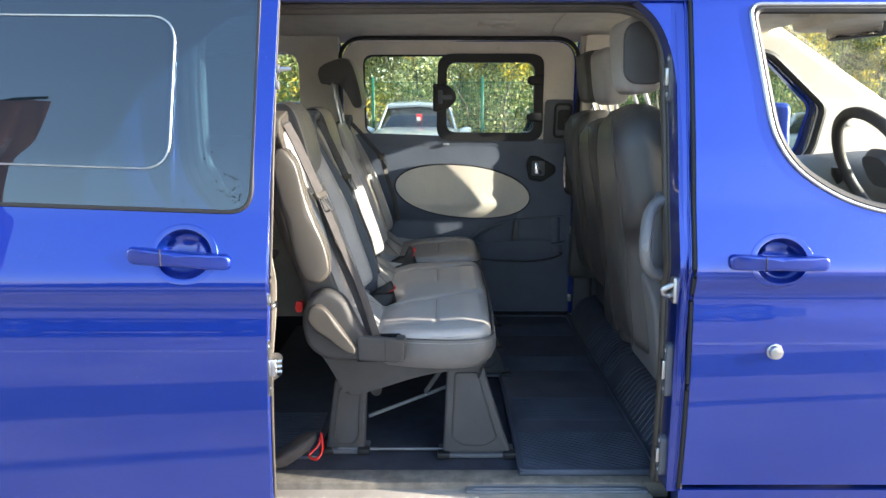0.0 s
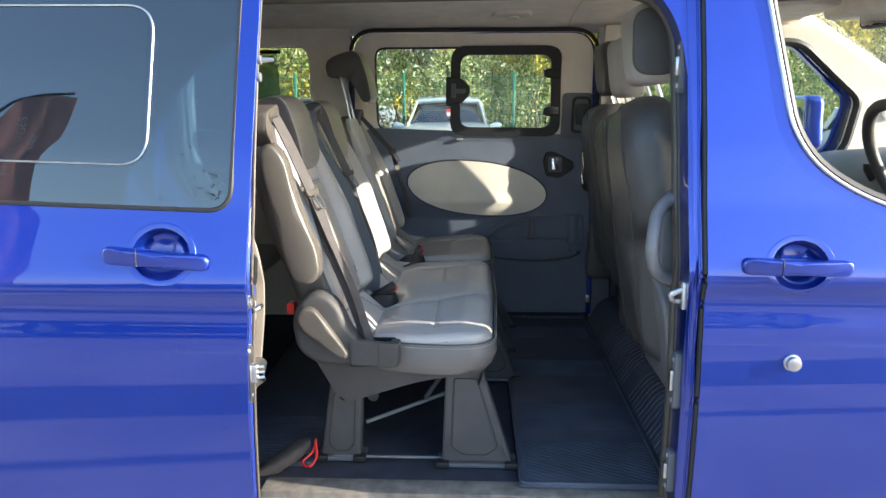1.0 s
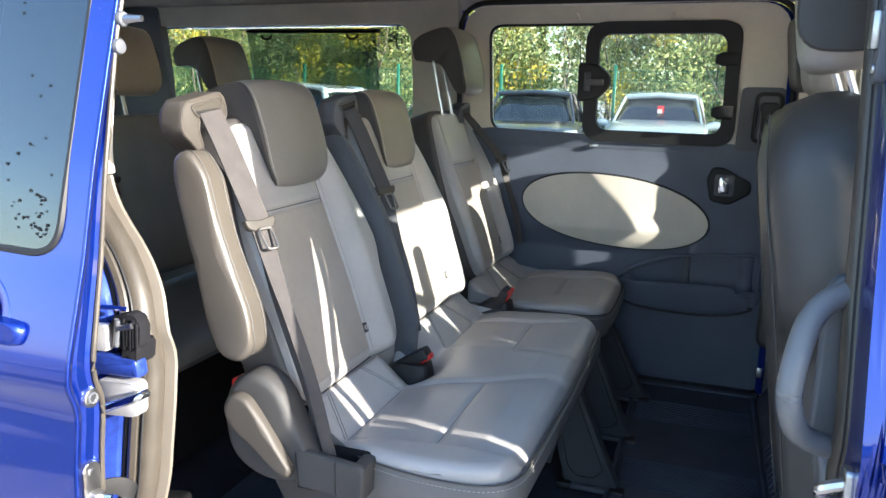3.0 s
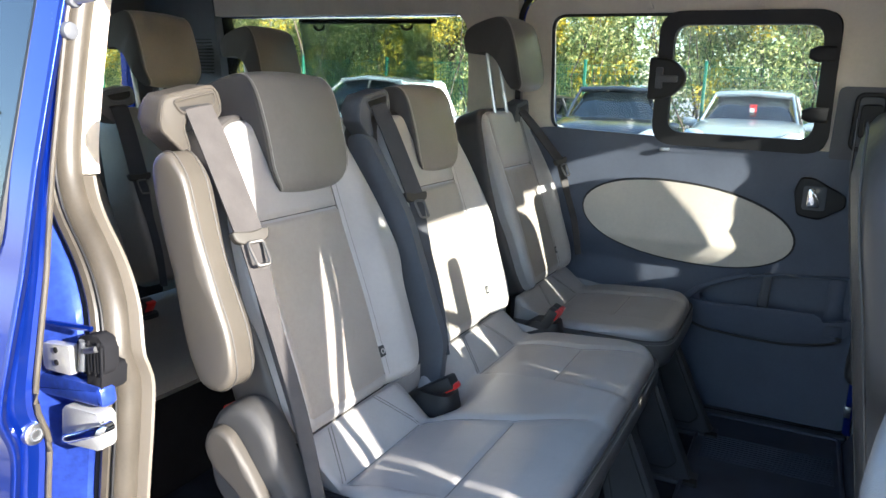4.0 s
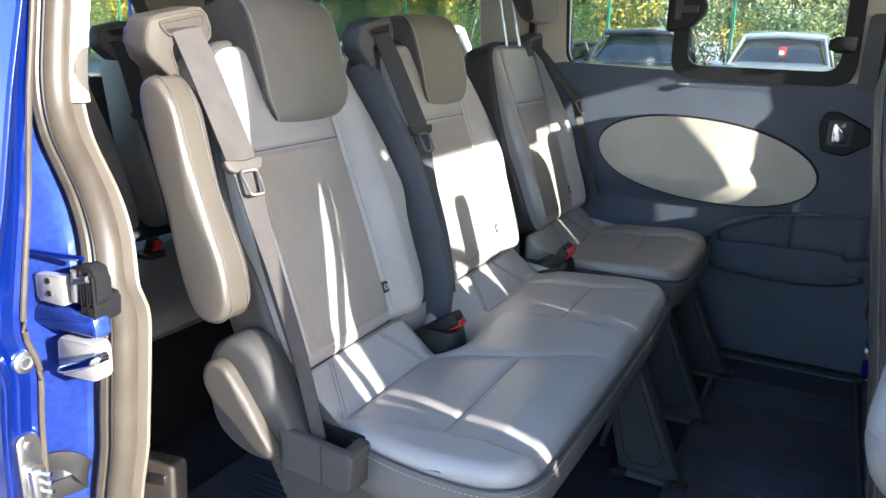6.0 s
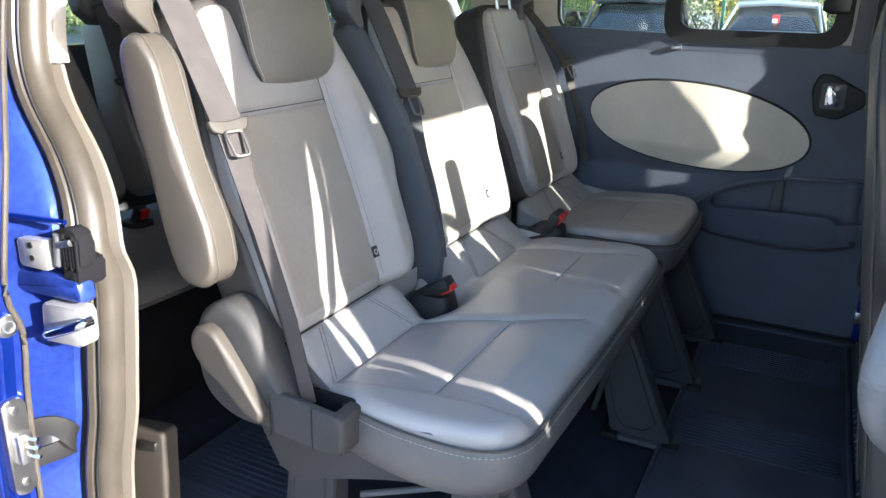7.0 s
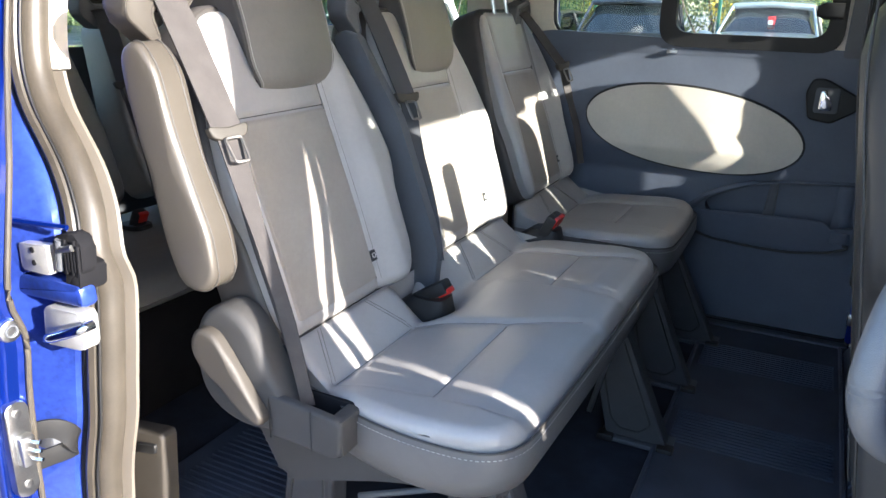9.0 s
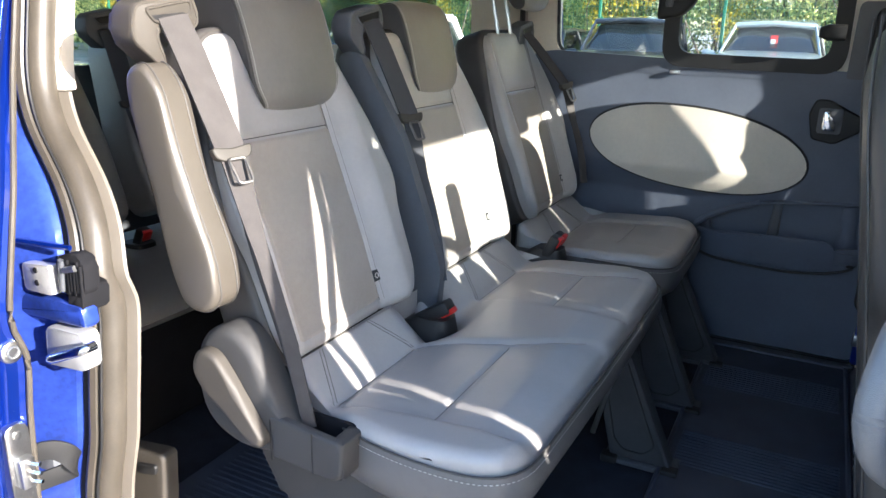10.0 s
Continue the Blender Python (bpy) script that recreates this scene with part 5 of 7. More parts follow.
# ---- front seats ----
def front_seat(parent, yc, w, top, hz, hmat, hx=0.520, dx=0.0, taper=0.62, ra=0.12, rt=0.11, hy=0.0, waist=1.0):
    to, L = back_frame(0.655 + dx, 0.86, 0.550 + dx, top, yc)
    h_ = w / 2
    ol = rounded([(-h_ * waist, 0), (h_, 0), (h_, 0.38), (h_ * taper, L), (-h_ * taper, L), (-h_, 0.44), (-h_ * waist, 0.34)], [0.05, 0.05, ra, rt, rt, ra, 0.04], 7)
    back = part("backrest", padded(ol, lambda u, v: 0.02 + 0.03 * bump(abs(u), h_ * 0.8, 0.06), 0.03, 0.115, to, steps=8, back_r=0.085), LEATHER_F, parent, "dark leather backrest")
    for s in (-1, 1):
        part("back_seam", tube(smooth_path([to(s * h_ * 0.50, L - 0.02, -0.105), to(s * h_ * 0.56, L - 0.12, -0.1155), to(s * h_ * 0.66, L - 0.28, -0.1145), to(s * h_ * 0.60, 0.12, -0.1150), to(s * h_ * 0.4, 0.03, -0.1155)], 5), 0.0016, 5), SEAM_D, back)
    t2, L2 = back_frame(hx + 0.02, hz - 0.10, hx - 0.005, hz + 0.10, yc + hy)
    hol = rounded([(-0.10, 0), (0.10, 0), (0.128, 0.06), (0.120, L2), (-0.120, L2), (-0.128, 0.06)], [0.04, 0.04, 0.05, 0.05, 0.05, 0.05], 6)
    hd = part("headrest", padded(hol, lambda u, v: 0.05 - 0.01 * (u / 0.12) ** 2, 0.03, 0.045, t2, steps=6, back_r=0.03), hmat, parent)
    for s in (-1, 1):
        part("post", tube([(hx + 0.01, yc + hy + 0.06 * s, hz - 0.06), (hx + 0.045, yc + hy + 0.06 * s, top - 0.03)], 0.006, 8), STEEL, hd)
    return hd


driver = empty("driver_seat", "dark leather driver seat with a pale headrest", "seat", "front seats")
hd = front_seat(driver, 2.085, 0.40, 1.565, 1.69, LEATHER, taper=0.74, waist=0.58)
part("lower_shell", padded(rounded([(1.90, 0.80), (2.22, 0.80), (2.24, 1.06), (2.16, 1.11), (1.95, 1.11), (1.88, 1.05)], 0.03, 4), lambda u, v: 0.0, 0.012, 0.04, lambda u, v, w: Vector((0.545 - w + (1.1 - v) * 0.16, u, v)), steps=3), GREYP, driver, "grey plastic lower back cover")
part("headrest_panel", padded(rounded([(0.468, 1.612), (0.580, 1.612), (0.575, 1.770), (0.464, 1.770)], 0.045, 6), lambda u, v: 0.004, 0.004, 0.012, lambda u, v, w: Vector((u, 1.952 - w, v)), steps=3), LEATHER3, hd, "dark side panel")
part("cushion", pillow((0.95, 2.085, 0.90), (0, 1, 0), (1, 0, 0), (0, 0, 1), 0.22, 0.26, lambda u, v: 0.06, lambda u, v: 0.10, 20, 20), LEATHER3, driver)
part("seat_base", box(0.74, 1.14, 1.92, 2.26, 0.62, 0.84, 0.02), DARK, driver)
bench = empty("passenger_bench", "dark leather front passenger bench with headrests", "seat", "front seats")
front_seat(bench, 2.735, 0.37, 1.52, 1.665, LEATHER, 0.595, 0.065, 0.85)
front_seat(bench, 3.080, 0.306, 1.545, 1.675, LEATHER_F, 0.595, 0.065, 0.88, 0.08, 0.045, -0.033)
part("cushion", pillow((0.95, 2.90, 0.90), (0, 1, 0), (1, 0, 0), (0, 0, 1), 0.37, 0.26, lambda u, v: 0.06, lambda u, v: 0.10, 20, 20), LEATHER3, bench)
part("seat_base", box(0.74, 1.14, 2.55, 3.24, 0.62, 0.84, 0.02), DARK, bench)

# floor mat
mat_ob = tagged(part("floor_mat", box(0.205, 0.59, 1.835, 3.36, FLOOR - 0.004, FLOOR + 0.008, 0.004), MAT_RUBBER, None), "black ribbed rubber floor mat on the van floor", "floor mat")

# ---- driver side of the cab: added shade pads, belt, lower gap ----
# Upright pad and bolsters are added to cut the sun patches on the rear seats.
part("armrest", padded(rounded([(0.60, 0.98), (0.70, 0.98), (0.66, 1.30), (0.60, 1.465), (0.555, 1.455), (0.575, 1.25)], 0.03, 4), lambda u, v: 0.0, 0.014, 0.05, lambda u, v, w: Vector((u, 2.325 - w, v)), steps=4, back_r=0.014), LEATHER_F, driver, "dark upright pad added to shade the rear seats")
part("shade_bolster", padded(rounded([(0.58, 0.80), (0.80, 0.80), (0.74, 1.05), (0.66, 1.27), (0.59, 1.27)], 0.03, 4), lambda u, v: 0.0, 0.02, 0.07, lambda u, v, w: Vector((u, 2.28 - w, v)), steps=4, back_r=0.02), LEATHER_F, driver)
part("shade_bolster", padded(rounded([(0.58, 0.80), (0.80, 0.80), (0.74, 1.05), (0.66, 1.30), (0.59, 1.30)], 0.03, 4), lambda u, v: 0.0, 0.02, 0.16, lambda u, v, w: Vector((u, 2.42 - w, v)), steps=4, back_r=0.02), LEATHER_F, bench)
part("outer_bolster", padded(rounded([(0.56, 0.80), (0.78, 0.80), (0.72, 1.02), (0.67, 1.18), (0.58, 1.18)], 0.04, 4), lambda u, v: 0.0, 0.02, 0.06, lambda u, v, w: Vector((u, 3.215 - w, v)), steps=4, back_r=0.02), LEATHER_F, bench)
part("cab_belt", strap(smooth_path([(0.655, 1.896, 1.68), (0.648, 1.881, 1.48), (0.652, 1.842, 1.32), (0.655, 1.850, 1.24), (0.660, 1.842, 1.12), (0.67, 1.825, 0.95), (0.68, 1.81, 0.70)], 5), (1, 0.2, 0), 0.046), BELT_D, van, "seat belt on the door pillar")
# Far strap turned broadside and placed to shade the oval's fore end.
part("cab_belt", strap(smooth_path([(0.66, 3.290, 1.66), (0.655, 3.303, 1.47), (0.652, 3.282, 1.385), (0.660, 3.281, 1.2), (0.67, 3.285, 0.95), (0.68, 3.288, 0.70)], 5), (0.35, 1, 0), 0.048), BELT_D, van)

# Hidden block, added to trim the sun patch on the near cushion.
part("pillar_sun_block", loft([((0.655, 1.805, 0.62), (1, 0, 0), (0, 1, 0), 0.05, 0.052, 4), ((0.652, 1.805, 1.10), (1, 0, 0), (0, 1, 0), 0.048, 0.050, 4), ((0.650, 1.802, 1.19), (1, 0, 0), (0, 1, 0), 0.044, 0.044, 4), ((0.648, 1.796, 1.225), (1, 0, 0), (0, 1, 0), 0.036, 0.030, 4)]), CHARCOAL, van, "unseen dark sun block behind the pillar")
# far pillar, its trim and grab handle
part("far_pillar_trim", panel(rounded([(0.612, 0.60), (0.76, 0.60), (0.76, 1.50), (0.72, 1.86), (0.612, 1.86)], 0.02), None, lambda u, z: far_in(u, z) - 0.050, 0.045, 5), BEIGE, van)
part("far_pillar_cover", panel(rounded([(0.608, 0.60), (0.77, 0.60), (0.77, 1.36), (0.608, 1.36)], 0.02), None, lambda u, z: far_in(u, z) - 0.054, 0.048, 5), DARK, van)
gh = part("grab_handle", tube(smooth_path([(0.600, 3.325, 1.375), (0.562, 3.310, 1.365), (0.550, 3.294, 1.325), (0.552, 3.291, 1.24), (0.558, 3.297, 1.19), (0.600, 3.321, 1.172)], 5), 0.013, 10), BLACK, van, "black pillar grab handle")
part("handle_strip", tube([(0.5405, 3.287, 1.34), (0.540, 3.279, 1.27), (0.5455, 3.285, 1.205)], 0.006, 8), CHROME, gh)
part("near_grab_handle", tube(smooth_path([(0.590, 1.800, 1.335), (0.535, 1.792, 1.328), (0.503, 1.772, 1.302), (0.486, 1.738, 1.252), (0.485, 1.729, 1.206), (0.510, 1.754, 1.160), (0.590, 1.792, 1.135)], 8), 0.0145, 14), GREYP, van, "grey pillar grab handle")
part("near_handle_plate", padded(rounded([(0.51, 1.12), (0.66, 1.10), (0.66, 1.35), (0.51, 1.35)], 0.03), lambda u, v: 0, 0.006, 0.02, lambda u, v, w: Vector((u + 0.01, 1.80 - w, v)), steps=3), DARK, van)

# ---- far door fittings ----
hexa = rounded([(0.378, 1.300), (0.392, 1.340), (0.425, 1.340), (0.512, 1.295), (0.512, 1.262), (0.450, 1.222), (0.392, 1.232)], 0.012, 4)
bez = part("handle_bezel", padded(hexa, lambda u, v: 0.008, 0.006, 0.004, lambda u, v, w: Vector((u, 3.358 - w, v)), steps=3), BLACK, far_door, "black handle bezel")
part("handle_recess", padded(rounded([(0.402, 1.25), (0.462, 1.25), (0.462, 1.318), (0.402, 1.318)], 0.01), lambda u, v: 0.0, 0.002, 0.004, lambda u, v, w: Vector((u, 3.3485 - w, v)), steps=2), DARK, bez)
part("inner_handle", prism(rounded([(0.414, 1.258), (0.448, 1.258), (0.444, 1.285), (0.432, 1.29), (0.432, 1.312), (0.414, 1.312)], 0.006, 3), "y", 3.333, 3.346, 0.004, 2), CHROME, bez, "silver door lever")
latch_ol = rounded([(-0.045, 1.535), (0.02, 1.545), (0.058, 1.585), (0.058, 1.62), (0.02, 1.655), (-0.045, 1.66)], [0.012, 0.02, 0.03, 0.03, 0.02, 0.012], 5)
lat = part("window_latch", padded(latch_ol, lambda u, v: 0.018, 0.010, 0.02, lambda u, v, w: Vector((u, 3.325 - w, v)), steps=4), BLACK, far_door, "black window latch")
part("latch_grip", box(-0.018, 0.040, 3.292, 3.308, 1.588, 1.608, 0.004), DARK, lat)
part("latch_grip", box(-0.022, -0.002, 3.294, 3.308, 1.57, 1.63, 0.004), DARK, lat)
for zz in (1.672, 1.512):
    part("window_stop", loft([((0.372, 3.325, zz), (0, 1, 0), (0, 0, 1), 0.010, 0.012, 3), ((0.392, 3.320, zz), (0, 1, 0), (0, 0, 1), 0.016, 0.021, 3.5), ((0.435, 3.322, zz), (0, 1, 0), (0, 0, 1), 0.016, 0.020, 4)]), BLACK, far_door, "black window stop")
part("sill_clip", box(0.000, 0.028, 3.345, 3.356, 1.388, 1.398, 0.002), STEEL, far_door)
for xx in (-0.055, 0.24):
    part("trim_clip", prism(rounded([(xx - 0.012, 1.79), (xx + 0.012, 1.79), (xx, 1.815)], 0.003, 2), "y", 3.296, 3.306, 0.002), BEIGE, far_door)
dk = part("dark_corner", panel(rounded([(0.452, 1.395), (0.586, 1.395), (0.582, 1.590), (0.456, 1.590)], [0.01, 0.01, 0.02, 0.02]), None, lambda u, z: far_in(u, z) - 0.008, 0.03, 4), DARK, far_door)
part("corner_recess", tube([(x, far_in(x, z) - 0.010, z) for x, z in rounded([(0.500, 1.425), (0.575, 1.425), (0.572, 1.570), (0.503, 1.570)], 0.02, 5)], 0.006, 6, closed=True, up=(0, 1, 0)), BLACK, dk)
part("corner_panel", padded(rounded([(0.512, 1.455), (0.568, 1.455), (0.566, 1.545), (0.514, 1.545)], 0.015), lambda u, v: 0.004, 0.004, 0.004, lambda u, v, w: Vector((u, 3.336 - w, v)), steps=2), BLACK, dk)
# soft ledge above the oval, pocket below
pk = [(0.125, 0.948), (0.170, 0.946), (0.353, 0.954), (0.478, 0.955), (0.490, 0.944), (0.502, 0.926), (0.552, 0.926), (0.560, 0.950), (0.568, 0.955), (0.568, 0.915), (0.555, 0.897), (0.510, 0.876), (0.412, 0.857), (0.307, 0.858), (0.171, 0.871), (0.118, 0.888)]
pk_y = lambda u, v: 3.358 - 0.040 * interp(v, (0.855, 0.868, 0.95), (0.45, 0.62, 1.0)) * interp(u, (0.11, 0.15, 0.20, 0.54, 0.568), (0.1, 0.6, 1.0, 1.0, 0.7))
pocket = part("door_pocket", padded(rounded(pk, [0.01, 0.02, 0.05, 0.012, 0.006, 0.012, 0.012, 0.006, 0.006, 0.02, 0.03, 0.05, 0.1, 0.1, 0.05, 0.015], 3), lambda u, v: 0.001, 0.003, 0.012, lambda u, v, w: Vector((u, pk_y(u, v) - w, v)), steps=8), TRIM, far_door, "moulded door pocket")
part("pocket_lip", tube([(x, pk_y(x, z + 0.004) - 0.003, z) for x, z in rounded([(0.118, 0.886), (0.171, 0.868), (0.307, 0.855), (0.412, 0.854), (0.510, 0.873), (0.562, 0.898)], 0.06, 5)], 0.0042, 8), CHARCOAL, pocket)
part("pocket_edge", tube([(x, pk_y(x, z) + 0.002, z) for x, z in rounded([(0.130, 0.949), (0.170, 0.948), (0.353, 0.956), (0.476, 0.957), (0.490, 0.946), (0.503, 0.928), (0.551, 0.928), (0.560, 0.952)], 0.008, 3)], 0.0032, 6), TRIM, pocket)
part("pocket_cup", padded(rounded([(0.486, 0.898), (0.560, 0.902), (0.556, 0.934), (0.498, 0.934)], 0.012), lambda u, v: 0.012 * math.sin(math.pi * min(1, max(0, (u - 0.486) / 0.074))), 0.006, 0.02, lambda u, v, w: Vector((u, pk_y(u, v) + 0.004 - w, v)), steps=5), TRIM, pocket)
part("pocket_panel", panel(rounded([(0.350, 0.930), (0.568, 0.930), (0.568, 1.064), (0.350, 1.058)], 0.006, 3), None, lambda u, z: far_in(u, z) + 0.012, 0.016, 4), TRIM, pocket)
part("pocket_column", padded(rounded([(0.496, 0.915), (0.552, 0.915), (0.550, 1.056), (0.502, 1.056)], 0.014), lambda u, v: 0.010 * math.sin(math.pi * min(1, max(0, (u - 0.496) / 0.056))), 0.006, 0.008, lambda u, v, w: Vector((u, 3.388 - w, v)), steps=5), TRIM, pocket)
part("pocket_divider", prism(rounded([(0.318, 0.935), (0.350, 0.935), (0.350, 1.056), (0.330, 1.052)], 0.008, 3), "y", 3.362, 3.408, 0.005), DARK, pocket)
part("pocket_frame", tube([(x, 3.360, z) for x, z in rounded([(0.158, 0.980), (0.205, 1.012), (0.273, 1.037), (0.381, 1.052), (0.560, 1.066), (0.564, 0.94)], [0.01, 0.04, 0.05, 0.03, 0.022, 0.01], 5)], 0.0045, 6, up=(0, 1, 0)), TRIM, pocket)
part("pull_ledge", tube(smooth_path([(0.118, 3.350, 0.950), (0.138, 3.338, 0.972), (0.165, 3.332, 0.995), (0.225, 3.337, 1.022), (0.29, 3.352, 1.042)], 6), 0.009, 8), TRIM, far_door)
part("pillar_strip", panel(rounded([(0.588, 0.61), (0.606, 0.61), (0.606, 1.385), (0.588, 1.385)], 0.003), None, lambda u, z: far_in(u, z) - 0.030, 0.030, 3), PAINT, van, "blue painted edge beside the far door")
for zz in (0.66, 0.98):
    part("edge_latch", box(0.585, 0.603, 3.35, 3.375, zz, zz + 0.035, 0.003), STEEL, far_door)
part("far_sill", box(-0.46, 0.60, 3.36, 3.48, 0.565, 0.592, 0.006), DARK, van)
part("far_floor_edge", box(-2.1, 0.62, 3.38, 3.52, 0.40, 0.574, 0.003), CARPET, van)

# ---- near door jamb: curved pillar face, striker, bracket ----
bm = bmesh.new()
rows = []
for z in lin(0.60, 1.86, 70):
    c, y = rear_edge(z), side(0, z)
    rows.append([bm.verts.new((x, y + o, z)) for x, o in ((c - 0.17, 0.000), (c - 0.145, 0.004), (c - 0.122, 0.016), (c - 0.10, 0.030), (c - 0.045, 0.062), (c - 0.033, 0.070), (c - 0.028, 0.092), (c - 0.010, 0.100), (c - 0.010, 0.125), (c - 0.17, 0.125))])
for A, B in zip(rows, rows[1:]):
    for j in range(10):
        bm.faces.new((A[j], A[(j + 1) % 10], B[(j + 1) % 10], B[j]))
bm.faces.new(rows[0])
bm.faces.new(rows[-1][::-1])
# Lighter, duller copy of the blue paint; sun haze is put into its colour.
JAMB = material("sunlit_jamb_paint", (0.030, 0.062, 0.34), 0.30, 0.35, 0.55, 7, coat=0.7, detail=6.0)
jb = part("jamb_face", bm, JAMB, van, "blue painted door jamb")
part("jamb_crease", tube([(-0.575, 1.676, 1.222), (-0.515, 1.690, 1.221), (-0.440, 1.706, 1.219)], 0.004, 6), PAINT, jb)
part("jamb_ledge", prism(rounded([(-0.575, 1.106), (-0.414, 1.112), (-0.418, 1.144), (-0.575, 1.144)], 0.008, 3), "y", 1.694, 1.722, 0.008), JAMB, jb, "blue pressed ledge")
part("striker_plate", prism(rounded([(-0.497, 1.046), (-0.418, 1.052), (-0.416, 1.106), (-0.490, 1.104)], 0.007), "y", 1.690, 1.716, 0.003), ALU, jb, "pale metal striker plate")
part("striker_pin", tube(smooth_path([(-0.472, 1.692, 1.066), (-0.462, 1.672, 1.069), (-0.430, 1.670, 1.082), (-0.402, 1.676, 1.093), (-0.398, 1.694, 1.095)], 5), 0.0068, 10), CHROME, jb)
part("check_bracket", prism(rounded([(-0.522, 1.152), (-0.466, 1.152), (-0.466, 1.194), (-0.522, 1.190)], 0.004), "y", 1.690, 1.704, 0.002), ALU, jb, "pale metal bracket")
for zz in (1.166, 1.184):
    part("bracket_hole", prism(disc((-0.494, zz), 0.0042, 10), "y", 1.6885, 1.695, 0.0), BLACK, jb)
part("check_arm", prism(rounded([(-0.462, 1.160), (-0.432, 1.150), (-0.412, 1.162), (-0.408, 1.202), (-0.424, 1.216), (-0.462, 1.206)], 0.007), "y", 1.699, 1.722, 0.004), SHADE_GREASE, jb, "black greasy door check")
part("check_arm", prism(rounded([(-0.448, 1.136), (-0.420, 1.132), (-0.415, 1.168), (-0.440, 1.172)], 0.005), "y", 1.698, 1.740, 0.004), SHADE_GREASE, jb)
part("check_roller", tube([(-0.455, 1.700, 1.160), (-0.447, 1.698, 1.204)], 0.006, 12), DARK, jb)
for k in range(5):
    part("check_spring", tube([(-0.440 + 0.006 * k, 1.698, 1.158 + 0.004 * (k % 2)), (-0.436 + 0.006 * k, 1.6965, 1.206 - 0.005 * (k % 3))], 0.0022, 6), SHADE_GREASE, jb)
part("check_pin", tube([(-0.440, 1.694, 1.192), (-0.418, 1.694, 1.198)], 0.0045, 8), STEEL, jb)
part("edge_clip", prism(rounded([(-0.537, 0.872), (-0.497, 0.876), (-0.497, 0.906), (-0.537, 0.908)], 0.008, 3), "y", 1.676, 1.704, 0.005), DARK, jb, "dark rubber buffer")
# Black tube draws the shadow that runs beside the seal.
part("jamb_shadow_line", tube([(rear_edge(z) - 0.029, side(0, z) + 0.084, z) for z in lin(0.62, 1.80, 60)], 0.0045, 8), BLACK, jb)
# inner edge of the open door with catches
ze = lin(0.65, 1.86, 90)
bm = bmesh.new()
rows = []
for z in ze:
    x = edge(z) - 0.003
    y, d = dyf(0, z), hem(z)
    rows.append([bm.verts.new(q) for q in ((x - 0.012, y + d * 0.05, z), (x - 0.003, y + d * 0.1, z), (x - 0.001, y + d * 0.2, z), (x - 0.008, y + d * 0.32, z), (x - 0.009, y + d * 0.42, z), (x - 0.004, y + d * 0.52, z), (x - 0.005, y + d * 0.8, z), (x - 0.001, y + d * 0.9, z), (x - 0.003, y + d, z), (x - 0.022, y + d, z), (x - 0.022, y + d * 0.3, z))])
for A, B in zip(rows, rows[1:]):
    for j in range(11):
        bm.faces.new((A[j], A[(j + 1) % 11], B[(j + 1) % 11], B[j]))
bm.faces.new(rows[0])
bm.faces.new(rows[-1][::-1])
part("door_edge", bm, PAINT, sliding_door, "blue inner edge of the open door")
part("edge_hem", tube([(edge(z) - 0.0005, dyf(0, z) + hem(z) - 0.002, z) for z in ze], 0.0035, 8), SEAL, sliding_door)
xe = edge(1.13)
buf = part("edge_buffer", prism(disc((1.577, 1.135), 0.014), "x", xe - 0.012, xe - 0.002, 0.003), STEEL, sliding_door, "round steel buffer")
part("buffer_socket", tube([(xe - 0.001, 1.577 + 0.007 * math.cos(t), 1.135 + 0.007 * math.sin(t)) for t in (2 * math.pi * k / 12 for k in range(12))], 0.0016, 5, closed=True, up=(1, 0, 0)), DARK, buf)
for zz in (1.60, 1.635):
    dw = part("edge_dowel", prism(disc((dyf(0, zz) + hem(zz), zz), 0.010), "x", edge(zz) - 0.004, edge(zz) + 0.008, 0.003), DARK, sliding_door)
part("dowel_pin", tube([(edge(1.635) + 0.008, dyf(0, 1.635) + hem(1.635), 1.635), (edge(1.635) + 0.032, dyf(0, 1.635) + hem(1.635) + 0.004, 1.636)], [0.006, 0.004], 8), STEEL, dw)
cat = part("edge_catch", prism(rounded([(1.552, 0.915), (1.582, 0.915), (1.582, 1.045), (1.552, 1.045)], 0.0145, 8), "x", -0.398, -0.386, 0.002), STEEL, sliding_door, "steel contact plate")
for zz in (0.932, 1.030):
    part("catch_screw", prism(disc((1.567, zz), 0.0055, 12), "x", -0.387, -0.384, 0.001), STEEL, cat)
part("edge_contact", box(-0.388, -0.373, 1.558, 1.577, 0.962, 1.002, 0.003), STEEL, cat)
for k in range(3):
    part("contact_pin", tube([(-0.374, 1.571, 0.970 + 0.012 * k), (-0.362, 1.575, 0.970 + 0.012 * k)], 0.003, 6), CHROME, cat)
part("cable_loop", strap(smooth_path([(-0.41, 1.575, 0.985), (-0.385, 1.605, 0.99), (-0.378, 1.626, 0.97), (-0.39, 1.632, 0.945), (-0.415, 1.60, 0.935)], 5), (0.2, 0.2, 1), 0.026), BLACK, sliding_door)
